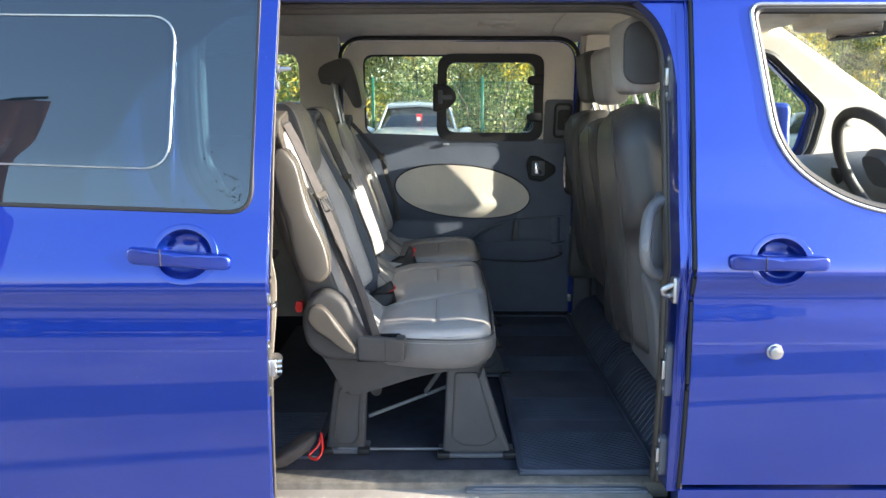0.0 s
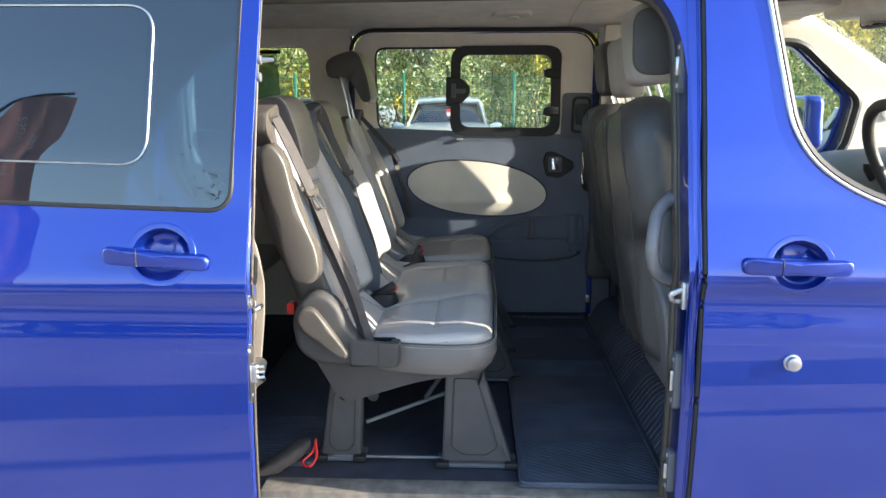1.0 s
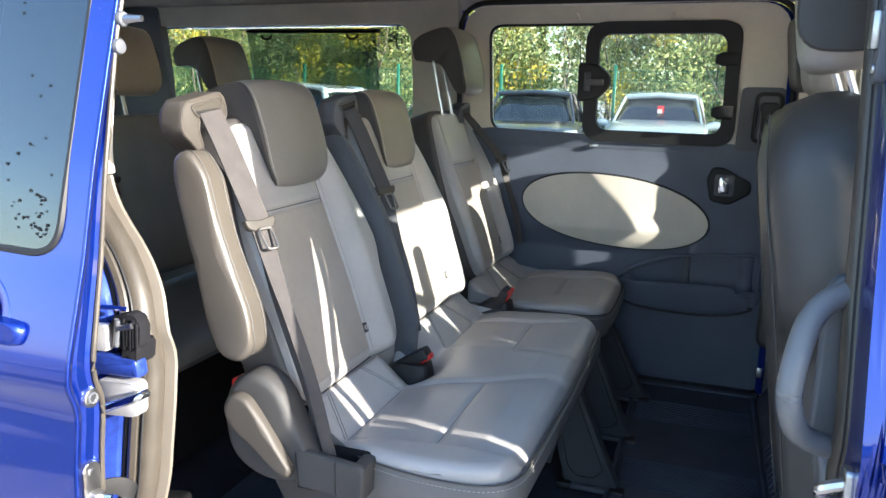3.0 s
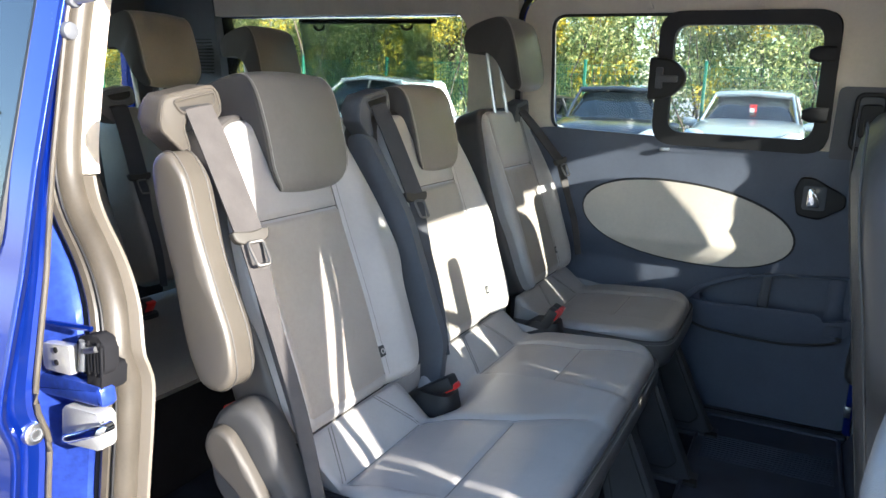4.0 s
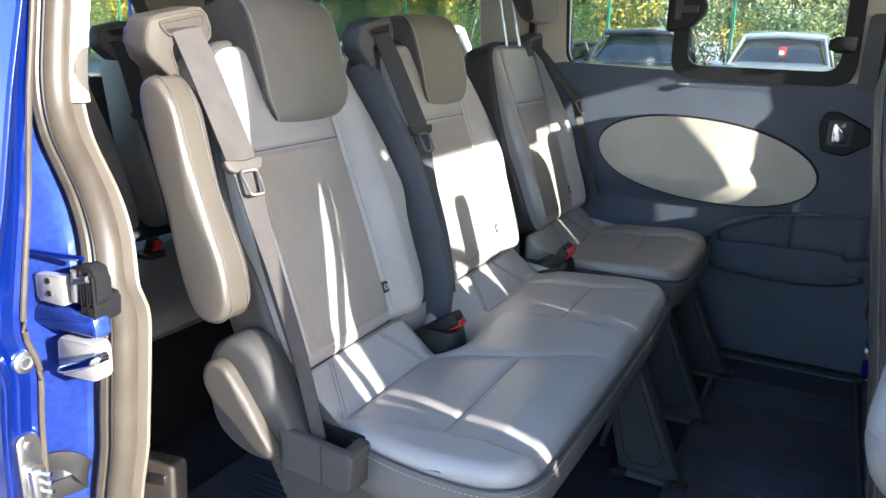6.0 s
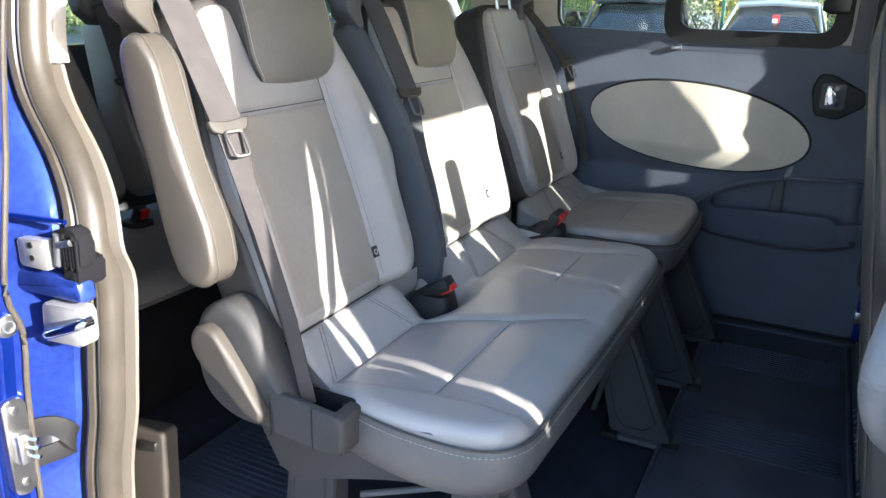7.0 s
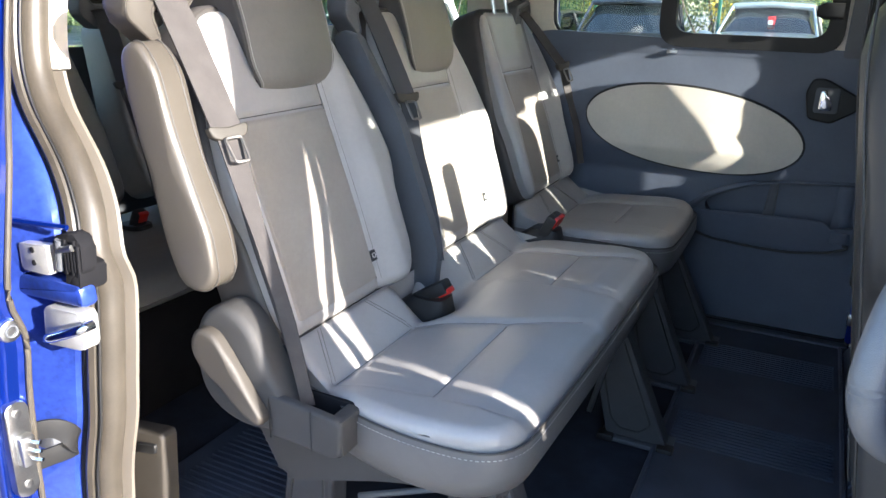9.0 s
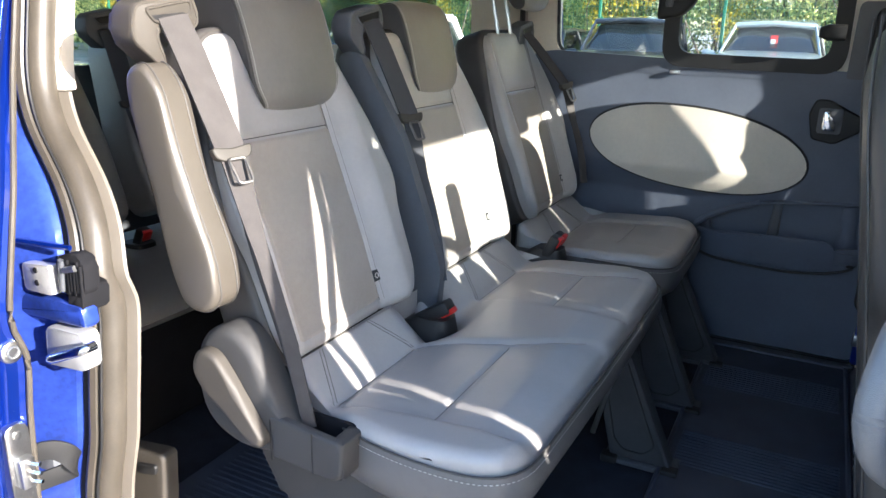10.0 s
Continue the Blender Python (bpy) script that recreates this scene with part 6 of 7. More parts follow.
# pillar fittings on the fore side of the opening
for zz, hh in ((1.625, 0.115), (0.930, 0.135), (0.705, 0.105)):
    yy = side(0, zz) + 0.030
    pc = part("pillar_catch", prism(rounded([(yy, zz - hh / 2), (yy + 0.032, zz - hh / 2), (yy + 0.032, zz + hh / 2), (yy, zz + hh / 2)], 0.015, 6), "x", 0.536, 0.5525, 0.003), DARK, van, "dark catch plate")
    for k in (-1, 1):
        part("catch_screw", prism(disc((yy + 0.016, zz + k * hh * 0.36), 0.006, 12), "x", 0.533, 0.538, 0.001), STEEL, pc)
    part("catch_block", box(0.528, 0.540, yy + 0.008, yy + 0.026, zz - hh * 0.18, zz + hh * 0.18, 0.003), STEEL, pc)
sp = part("striker_block", prism(rounded([(1.672, 1.098), (1.708, 1.102), (1.708, 1.158), (1.676, 1.164)], 0.008, 3), "x", 0.540, 0.5525, 0.003), STEEL, van, "greasy steel striker on the pillar")
part("pillar_striker", tube(smooth_path([(0.548, 1.704, 1.112), (0.526, 1.698, 1.116), (0.522, 1.690, 1.132), (0.548, 1.686, 1.146)], 4), 0.007, 8), STEEL, sp)
part("pillar_line", tube([(0.570, side(0, z) + 0.012, z) for z in lin(0.63, 1.82, 60)], 0.003, 8), PAINT, van)
part("pillar_gap", tube([(0.583, side(0, z) + 0.010, z) for z in lin(0.63, 1.82, 60)], 0.007, 8), BLACK, van)

# trim with a cup holder beside the third row
st_ = part("side_trim", padded(rounded([(-0.63, 0.59), (-0.503, 0.59), (-0.487, 0.806), (-0.63, 0.786)], 0.014, 4), lambda u, v: 0.002, 0.008, 0.03, lambda u, v, w: Vector((u, 1.860 - w, v)), steps=4), GUIDE, van, "beige side trim with a slot")
part("trim_slot", prism(rounded([(-0.548, 0.758), (-0.503, 0.766), (-0.501, 0.785), (-0.546, 0.778)], 0.006, 3), "y", 1.852, 1.8620, 0.002), BLACK, st_)

# ---- step plate tread and floor ribs ----
for k in range(26):
    x = -0.435 + 0.036 * k
    bm = prism([(x, 1.690), (x + 0.024, 1.690), (x + 0.020, 1.716), (x + 0.010, 1.736), (x + 0.024, 1.752), (x + 0.016, 1.756), (x + 0.000, 1.738)], "z", 0.554, 0.561, 0.0015, 1)
    part("tread_bar", bm, TREAD, bpy.data.objects["step_plate"])
part("step_strip", box(0.06, 0.54, 1.775, 1.832, 0.556, 0.566, 0.004), ALU_DARK, van, "ribbed grey sill strip")
for k in range(3):
    part("strip_rib", box(0.08, 0.52, 1.782 + 0.016 * k, 1.790 + 0.016 * k, 0.565, 0.570, 0.002), ALU_DARK, van)
# Dusty tone, lightened further in place of sunlight on the lip.
DUSTY_LIT = material("dusty_lit_carpet", (0.20, 0.180, 0.150), 0.95, 0, 0.4, 25, grain=-0.8, gscale=700)
part("floor_lip", box(-0.46, 0.60, 1.80, 1.875, 0.52, 0.5765, 0.006), DUSTY_LIT, van, "dusty carpet edge behind the step, lightened for sun")


def rib(x0, x1, y0, y1, parent):
    part("mat_rib", box(x0, x1, y0, y1, FLOOR + 0.006, FLOOR + 0.0115, 0.0018, 1), MAT_RUBBER, parent)


part("mat_border", tube([(x, y, FLOOR + 0.008) for x, y in rounded([(0.210, 1.842), (0.582, 1.842), (0.582, 3.35), (0.210, 3.35)], 0.02, 4)], 0.006, 6, closed=True), MAT_RUBBER, mat_ob)
for k in range(34):
    t0 = -0.20 + 0.018 * k
    x0, y0 = 0.225, 1.865 + t0
    x1, y1 = 0.568, 1.865 + t0 - 0.19
    lo, hi = 1.862, 2.085
    if y0 <= lo or y1 >= hi:
        continue
    if y1 < lo:
        x1, y1 = x0 + (x1 - x0) * (y0 - lo) / (y0 - y1), lo
    if y0 > hi:
        x0, y0 = x1 - (x1 - x0) * (hi - y1) / (y0 - y1), hi
    part("mat_rib", prism([(x0, y0 - 0.002), (x1, y1 - 0.002), (x1, y1 + 0.002), (x0, y0 + 0.002)], "z", FLOOR + 0.006, FLOOR + 0.0115, 0), MAT_RUBBER, mat_ob)
for k in range(14):
    rib(0.23, 0.565, 2.17 + 0.0135 * k, 2.176 + 0.0135 * k, mat_ob)
for k in range(12):
    rib(0.23, 0.565, 2.62 + 0.0135 * k, 2.626 + 0.0135 * k, mat_ob)
for k in range(12):
    rib(0.23, 0.565, 3.05 + 0.0135 * k, 3.056 + 0.0135 * k, mat_ob)
riser = part("cab_riser", prism(rounded([(0.585, 0.575), (0.64, 0.575), (0.80, 0.60), (0.80, 0.70), (0.70, 0.70), (0.64, 0.672)], [0.005, 0.005, 0.01, 0.01, 0.03, 0.03], 4), "y", 1.84, 3.33, 0.006), MAT_RUBBER, van, "ribbed black rubber riser")
for k in range(36):
    y = 1.88 + 0.03 * k
    if abs(y - 2.45) < 0.05:
        continue
    part("riser_rib", tube([(0.590, y, 0.60), (0.636, y, 0.668), (0.655, y, 0.684), (0.70, y, 0.703), (0.74, y, 0.703)], 0.0024, 5), MAT_RUBBER, riser)
part("riser_box", box(0.70, 0.80, 1.86, 3.30, 0.69, 0.88, 0.02), DARK, van)
# third-row floor mat seen behind the bench
for k in range(16):
    rib(-0.62, -0.37, 1.98 + 0.016 * k, 1.988 + 0.016 * k, tagged(part("rear_mat", box(-0.66, -0.35, 1.93, 3.2, FLOOR - 0.004, FLOOR + 0.008, 0.003), MAT_RUBBER, None), "black ribbed rubber mat behind the seats", "floor mat") if k == 0 else bpy.data.objects["rear_mat"])
tagged(part("grey_strap_bag", loft([((-0.48, 1.875, 0.585), (0, 1, 0), (0, 0, 1), 0.012, 0.010, 3), ((-0.44, 1.90, 0.600), (-0.4, 1, 0), (0, 0, 1), 0.030, 0.022, 3), ((-0.39, 1.945, 0.622), (-0.4, 1, 0), (0, 0, 1), 0.034, 0.020, 3), ((-0.365, 1.965, 0.632), (-0.4, 1, 0), (0, 0, 1), 0.016, 0.012, 3)]), BELT, None), "grey fabric tool pouch on the van floor", "pouch")

# ---- headliner fittings ----
lamp = part("roof_lamp", padded(rounded([(-0.10, 2.40), (0.05, 2.40), (0.05, 2.50), (-0.10, 2.50)], 0.03), lambda u, v: 0.012, 0.008, 0.01, lambda u, v, w: Vector((u, v, 1.897 - w)), steps=3), BEIGE, van, "beige roof lamp housing")
part("lamp_lens", padded(rounded([(-0.055, 2.42), (0.005, 2.42), (0.005, 2.475), (-0.055, 2.475)], 0.02), lambda u, v: 0.008, 0.006, 0.004, lambda u, v, w: Vector((u, v, 1.885 - w)), steps=3), ALU, lamp)
for vx, vy in ((0.225, 3.16), (0.21, 2.36), (-0.95, 3.16)):
    vent = part("roof_vent", padded(rounded([(vx - 0.075, vy - 0.055), (vx + 0.075, vy - 0.055), (vx + 0.085, vy + 0.055), (vx - 0.085, vy + 0.055)], 0.025), lambda u, v: 0.010, 0.008, 0.02, lambda u, v, w: Vector((u, v, liner_z(vx, vy) - 0.002 - w)), steps=3), BEIGE, van)
    part("vent_nozzle", prism(disc((vx, vy), 0.030), "z", liner_z(vx, vy) - 0.022, liner_z(vx, vy) - 0.008, 0.004), BEIGE, vent)
part("coat_hook", loft([((0.42, 2.47, 1.895), (1, 0, 0), (0, 1, 0), 0.022, 0.014, 3), ((0.43, 2.46, 1.870), (1, 0, 0), (0, 1, 0), 0.012, 0.010, 3), ((0.45, 2.45, 1.865), (1, 0, 0), (0, 1, 0), 0.010, 0.010, 3)]), BLACK, van)
part("liner_seam", tube([(0.47, y, liner_z(0.47, y) - 0.001) for y in lin(1.95, 3.32, 16)], 0.003, 6), BEIGE, van)

# ---- rear side window: shade, vents ----
blind = part("window_shade", panel(rounded([(-1.31, 1.44), (-0.775, 1.43), (-0.775, 1.768), (-1.31, 1.772)], 0.004), None, lambda u, z: far_in(u, z) + 0.018, 0.001, 3), SHADE, van, "dark mesh sun shade")
blind.visible_shadow = False
part("shade_rod", tube([(-1.32, 3.345, 1.772), (-0.765, 3.345, 1.768)], 0.008, 8), BLACK, van)
for xx in (-1.23, -0.87):
    part("shade_hook", tube([(xx + 0.022 * math.cos(t), 3.338, 1.757 + 0.017 * math.sin(t)) for t in lin(-math.pi * 1.1, math.pi * 0.1, 10)], 0.0045, 6), BLACK, van)
rp = part("rear_pillar_panel", panel(rounded([(-2.12, 1.38), (-1.70, 1.38), (-1.68, 1.86), (-2.1, 1.86)], 0.02), None, lambda u, z: far_in(u, z) - 0.012, 0.04, 5), DARK, van)
for k in range(11):
    part("vent_slat", box(-1.82, -1.715, far_in(0, 1.65) - 0.024, far_in(0, 1.65) - 0.010, 1.578 + 0.0125 * k, 1.584 + 0.0125 * k, 0.002, 1), BLACK, rp)

# ---- cab seen through the front window ----
wheel = part("steering_wheel", tube([Vector((1.24, 2.10, 1.375)) + Vector((-0.45, 0, 0.89)) * (0.185 * math.sin(t)) + Vector((0, 1, 0)) * (0.185 * math.cos(t)) for t in (2 * math.pi * k / 40 for k in range(40))], 0.0165, 10, closed=True, up=(0.89, 0, 0.45)), LEATHER3, van, "black steering wheel")
part("wheel_hub", loft([((1.26, 2.10, 1.385), (0, 1, 0), (-0.45, 0, 0.89), 0.075, 0.06, 3), ((1.235, 2.10, 1.372), (0, 1, 0), (-0.45, 0, 0.89), 0.06, 0.05, 3)]), DARK, wheel)
for dy, dz in ((-0.17, 0.01), (0.17, 0.01), (0.0, -0.17)):
    part("wheel_spoke", tube([(1.245, 2.10, 1.378), Vector((1.34, 2.10 + dy, 1.375)) + Vector((-0.45, 0, 0.89)) * dz], 0.014, 8, flat=0.6), CHARCOAL, wheel)
part("gear_lever", tube([(1.42, 2.55, 1.15), (1.385, 2.56, 1.30)], 0.010, 8), CHROME, van)
part("gear_knob", loft([((1.388, 2.56, 1.292), (1, 0, 0), (0, 1, 0), 0.016, 0.016, 2.5), ((1.380, 2.56, 1.325), (1, 0, 0), (0, 1, 0), 0.028, 0.024, 2.5), ((1.372, 2.56, 1.350), (1, 0, 0), (0, 1, 0), 0.024, 0.020, 2.5)]), BLACK, van, "black gear knob")
rv = part("rear_view_mirror", padded(rounded([(2.47, 1.785), (2.73, 1.785), (2.73, 1.85), (2.47, 1.85)], 0.025, 5), lambda u, v: 0.0, 0.008, 0.03, lambda u, v, w: Vector((1.40 - w - (u - 2.6) * 0.25, u, v)), steps=3, back_r=0.01), DARK, van, "interior mirror")
part("mirror_face", padded(rounded([(2.482, 1.793), (2.718, 1.793), (2.718, 1.842), (2.482, 1.842)], 0.02, 5), lambda u, v: 0.001, 0.0005, 0.001, lambda u, v, w: Vector((1.3985 - w - (u - 2.6) * 0.25, u, v)), steps=2), MIRROR, rv)
ms = part("far_door_mirror", padded(rounded([(1.46, 1.33), (1.66, 1.33), (1.66, 1.58), (1.48, 1.58)], 0.04, 5), lambda u, v: 0.0, 0.02, 0.09, lambda u, v, w: Vector((1.60 - w, 3.60 + (u - 1.46) * 1.0, v)), steps=3, back_r=0.03), PAINT, van, "blue door mirror")
part("mirror_face", padded(rounded([(1.475, 1.345), (1.645, 1.345), (1.645, 1.565), (1.495, 1.565)], 0.03, 5), lambda u, v: 0.001, 0.0005, 0.001, lambda u, v, w: Vector((1.598 - w, 3.60 + (u - 1.46) * 1.0, v)), steps=2), MIRROR, ms)
part("speaker_disc", prism(disc((1.826, 1.500), 0.028), "y", 3.342, 3.352, 0.003), BEIGE, van)
part("sun_visor", padded(rounded([(1.10, 2.72), (1.34, 2.72), (1.34, 3.20), (1.10, 3.20)], 0.04), lambda u, v: 0.006, 0.006, 0.008, lambda u, v, w: Vector((u, v, 1.872 - w)), steps=3), HEADLINER, van)

# water drops on the open door's glass
DROP = material("water_drop", (0.006, 0.007, 0.009), 0.08, 0, 0.1, 40)
rngd = random.Random(9)
bm = bmesh.new()
for k in range(64):
    x = -0.435 - abs(rngd.gauss(0, 0.055))
    z = 1.352 + (abs(rngd.gauss(0, 0.05)) if k < 46 else rngd.uniform(0.0, 0.4))
    r = rngd.uniform(0.0008, 0.0024)
    y = dyf(x, z)
    ring = [[bm.verts.new((x + r * a * math.cos(t), y - h_, z + r * 1.15 * a * math.sin(t))) for t in (2 * math.pi * q / 7 for q in range(7))] for a, h_ in ((1.0, -0.0005), (0.8, r * 0.35), (0.3, r * 0.55))]
    for A, B in zip(ring, ring[1:]):
        for q in range(7):
            bm.faces.new((A[q], A[(q + 1) % 7], B[(q + 1) % 7], B[q]))
    bm.faces.new(ring[-1])
tagged(part("water_drops", bm, DROP, sliding_door, "dried water drops"), kind="stuff")

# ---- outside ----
tagged(part("ground", box(-400, 400, -400, 400, -0.3, 0.0, 0), ASPHALT, None, smooth=False), "worn grey tarmac car park, brightened for bounce light", "ground", kind="structure")
LINE = material("white_line_paint", (0.6, 0.6, 0.58), 0.8, 0, 0.3, 6)
for k in range(9):
    x = -9.2 + 2.5 * k
    tagged(part("parking_line", box(x, x + 0.09, -10.4, -5.6, 0.0, 0.004, 0, bm=None), LINE, None, smooth=False), "worn white parking bay line on asphalt", "road marking", "bay lines", "structure")
tagged(part("parking_line", box(-30, 30, -2.80, -2.73, 0.0, 0.004, 0), LINE, None, smooth=False), "worn white line along the lane", "road marking", "bay lines", "structure")


def car(name, label, m, paint, length=4.2, width=1.78, height=1.5, hood=0.98, tag=False, pickup=False):
    """A parked car, nose along +x before it is placed: lower body, cabin of glass with pillars and roof, lamps, wheels, mirrors."""
    c = empty(name, label, "car")
    L, W, Hh = length / 2, width / 2, height
    secs = []
    for x, hw, z0, z1, p in ((-L, 0.80, 0.42, 0.92, 4), (-L + 0.15, 0.95, 0.30, 1.0, 5), (-L + 0.6, 1.0, 0.24, max(1.02, hood), 6), (0.0, 1.0, 0.24, max(1.02, hood), 6), (L - 1.25, 1.0, 0.24, hood + 0.03, 6), (L - 0.5, 0.97, 0.26, hood - 0.06, 5), (L - 0.12, 0.90, 0.32, hood - 0.20, 4.5), (L, 0.74, 0.40, hood - 0.34, 4)):
        secs.append(((x, 0, (z0 + z1) / 2), (0, 1, 0), (0, 0, 1), W * hw, (z1 - z0) / 2, p))
    part("body", loft(secs, n=36), paint, c)
    xr, xf = (-L + 0.25, L - 1.1)
    if pickup:
        xr = -L + 1.75
    cab = [(xr, 1.0, 0.84), (xr + 0.22, Hh - 0.10, 0.70), (xr + 0.7, Hh - 0.02, 0.68), (xf - 1.2, Hh, 0.68), (xf - 0.75, Hh - 0.05, 0.69), (xf, 1.0, 0.86)]
    part("windows", loft([((x, 0, (0.86 + z) / 2), (0, 1, 0), (0, 0, 1), W * k * 1.07, max((z - 0.86) / 2, 0.05), 3.6 if z > 1.1 else 5) for x, z, k in cab], n=36), TINTED, c, "dark car windows")
    roof = [((x, 0, z + 0.012), (0, 1, 0), (0, 0, 1), W * k * 1.0, 0.040, 4) for x, z, k in cab[1:5]]
    part("roof", loft(roof, n=20), paint, c)
    for s in (-1, 1):
        part("pillar", tube([(xf + 0.02, s * W * 0.865, 0.99), (xf - 0.75, s * W * 0.685, Hh - 0.04)], 0.024, 8), paint, c)
        part("pillar", tube([(xr + 0.02, s * W * 0.84, 1.0), (xr + 0.25, s * W * 0.70, Hh - 0.06)], 0.06, 8), paint, c)
        part("pillar", tube([(0.5 * (xr + xf) - 0.15, s * W * 0.90, 0.99), (0.5 * (xr + xf) - 0.2, s * W * 0.685, Hh - 0.03)], 0.03, 8), BLACK, c)
        part("rail", tube([(xr + 0.25, s * W * 0.70, Hh - 0.04), (xf - 1.2, s * W * 0.69, Hh - 0.005), (xf - 0.76, s * W * 0.69, Hh - 0.05)], 0.028, 8), paint, c)
        part("door_mirror", loft([((xf - 0.20, s * (W * 0.93), 1.03), (1, 0, 0), (0, 0, 1), 0.05, 0.05, 3), ((xf - 0.22, s * (W + 0.06), 1.05), (1, 0, 0), (0, 0, 1), 0.07, 0.075, 3), ((xf - 0.22, s * (W + 0.15), 1.05), (1, 0, 0), (0, 0, 1), 0.05, 0.05, 3)]), paint, c)
        part("headlight", loft([((L - 0.42, s * W * 0.86, hood - 0.16), (0, 1, 0), (0, 0, 1), 0.07, 0.05, 3), ((L - 0.20, s * W * 0.80, hood - 0.20), (0, 1, 0), (0, 0, 1), 0.15, 0.085, 3), ((L - 0.055, s * W * 0.66, hood - 0.25), (0, 1, 0), (0, 0, 1), 0.13, 0.06, 3)]), LAMP, c, "clear headlight")
        for wx in (-L + 0.8, L - 0.85):
            ty = part("wheel", tube([(wx + 0.245 * math.cos(t), s * (W - 0.09), 0.33 + 0.245 * math.sin(t)) for t in (2 * math.pi * k / 28 for k in range(28))], 0.085, 8, closed=True, up=(0, 1, 0)), BLACK, c, "black tyre")
            rim = bmesh.new()
            prism([(wx + 0.195 * math.cos(t), 0.33 + 0.195 * math.sin(t)) for t in (2 * math.pi * k / 24 for k in range(24))], "y", s * (W - 0.06), s * (W - 0.075), 0, bm=rim)
            part("rim", rim, DARK, ty)
            for k in range(5):
                t = 2 * math.pi * k / 5 + 0.3
                part("spoke", tube([(wx, s * (W - 0.045), 0.33), (wx + 0.19 * math.cos(t), s * (W - 0.04), 0.33 + 0.19 * math.sin(t))], 0.028, 6), ALU, ty)
    part("header", tube([(xf - 0.74, -W * 0.68, Hh - 0.055), (xf - 0.70, 0, Hh - 0.02), (xf - 0.74, W * 0.68, Hh - 0.055)], 0.045, 8), paint, c)
    part("grille", box(L - 0.08, L + 0.01, -W * 0.45, W * 0.45, hood - 0.42, hood - 0.26, 0.02), BLACK, c)
    part("grille_bar", tube([(L + 0.005, -0.16, hood - 0.28), (L + 0.015, 0, hood - 0.40), (L + 0.005, 0.16, hood - 0.28)], 0.018, 8), CHROME, c)
    part("lower_grille", box(L - 0.14, L - 0.005, -W * 0.6, W * 0.6, 0.34, 0.46, 0.02), BLACK, c)
    part("plate", box(L - 0.01, L + 0.02, -0.26, 0.26, 0.47, 0.575, 0.004), LINE, c, "plain white plate")
    if tag:
        tg = part("price_card", box(xf - 0.37, xf - 0.355, -0.02, 0.09, 1.22, 1.34, 0.002), RED, c, "red and white card behind the windscreen")
        part("card_face", box(xf - 0.354, xf - 0.348, -0.015, 0.06, 1.22, 1.285, 0.001), LINE, tg)
    c.matrix_world = m
    return c


SILVER = material("silver_paint", (0.36, 0.41, 0.43), 0.3, 0.25, 0.05, 3, coat=1.0)
WHITE = material("white_paint", (0.78, 0.78, 0.76), 0.35, 0, 0.04, 3, coat=1.0)
NIGHT = material("dark_car_paint", (0.02, 0.024, 0.03), 0.3, 0.3, 0.1, 3, coat=1.0)
LAMP = material("lamp_lens", (0.7, 0.72, 0.74), 0.15, 0.5, 0.1, 8, coat=1.0)
car("silver_car", "silver crossover car parked nose-out by the fence", pose(-0.50, 15.2, 0, 0, 0, -90) @ Matrix.Diagonal((1, 1, 1.08, 1)), SILVER, 4.1, 1.78, 1.53, 1.09, tag=True)
car("dark_suv", "dark grey sport utility car parked beside a silver car", pose(-2.70, 14.6, 0, 0, 0, -83), NIGHT, 4.6, 1.86, 1.66, 1.16)
car("white_pickup", "white pickup truck parked along the fence", pose(-6.3, 12.8, 0, 0, 0, 176), WHITE, 5.1, 1.85, 1.68, 1.08, pickup=True)
car("black_hatchback", "black hatchback parked by the fence", pose(-5.0, 16.0, 0, 0, 0, -90), NIGHT, 4.0, 1.75, 1.45, 0.98)
car("grey_saloon", "grey saloon car parked nose-out by the fence", pose(2.6, 15.4, 0, 0, 0, -92), NIGHT, 4.4, 1.8, 1.48, 0.98)
car("white_hatchback", "white hatchback parked near the fence", pose(8.5, 15.2, 0, 0, 0, -90), WHITE, 4.0, 1.75, 1.48, 0.98)
car("blue_saloon", "dark blue saloon car with alloy wheels across the lane", pose(-3.7, -6.4, 0, 0, 0, 180), PAINT, 4.4, 1.8, 1.42, 0.95)
car("silver_hatchback", "silver hatchback parked across the lane", pose(2.9, -7.2, 0, 0, 0, 0), SILVER, 4.1, 1.76, 1.46, 0.95)

# green mesh fence
fence = empty("mesh_fence", "green welded mesh fence round the car park", "fence")
for k in range(-12, 14):
    x = -1.58 + 2.47 * k
    part("fence_post", box(x - 0.03, x + 0.03, 16.97, 17.03, 0, 2.25, 0.006, 1), GREEN, fence)
bm = bmesh.new()
verts, faces = [], []


def thin(x0, x1, z0, z1, y, w):
    n = len(verts)
    for yy in (y - w, y + w):
        verts.extend([(x0, yy, z0), (x1, yy, z0), (x1, yy, z1), (x0, yy, z1)])
    for f in ((0, 1, 2, 3), (4, 7, 6, 5), (0, 4, 5, 1), (3, 2, 6, 7), (1, 5, 6, 2), (0, 3, 7, 4)):
        faces.append(tuple(n + i for i in f))


for k in range(-240, 300):
    x = -1.58 + 0.0823 * k
    if -17 < x < 20:
        thin(x - 0.0028, x + 0.0028, 0.05, 2.15, 17.0, 0.0028)
for k in range(11):
    z = 0.08 + 0.205 * k
    thin(-30, 32, z - 0.004, z + 0.004, 17.006, 0.003)
bm.free()
me = bpy.data.meshes.new("fence_wires")
me.from_pydata(verts, [], faces)
me.materials.append(GREEN)
wires = new("fence_wires", me)
wires.parent = fence
tagged(wires, kind="stuff")


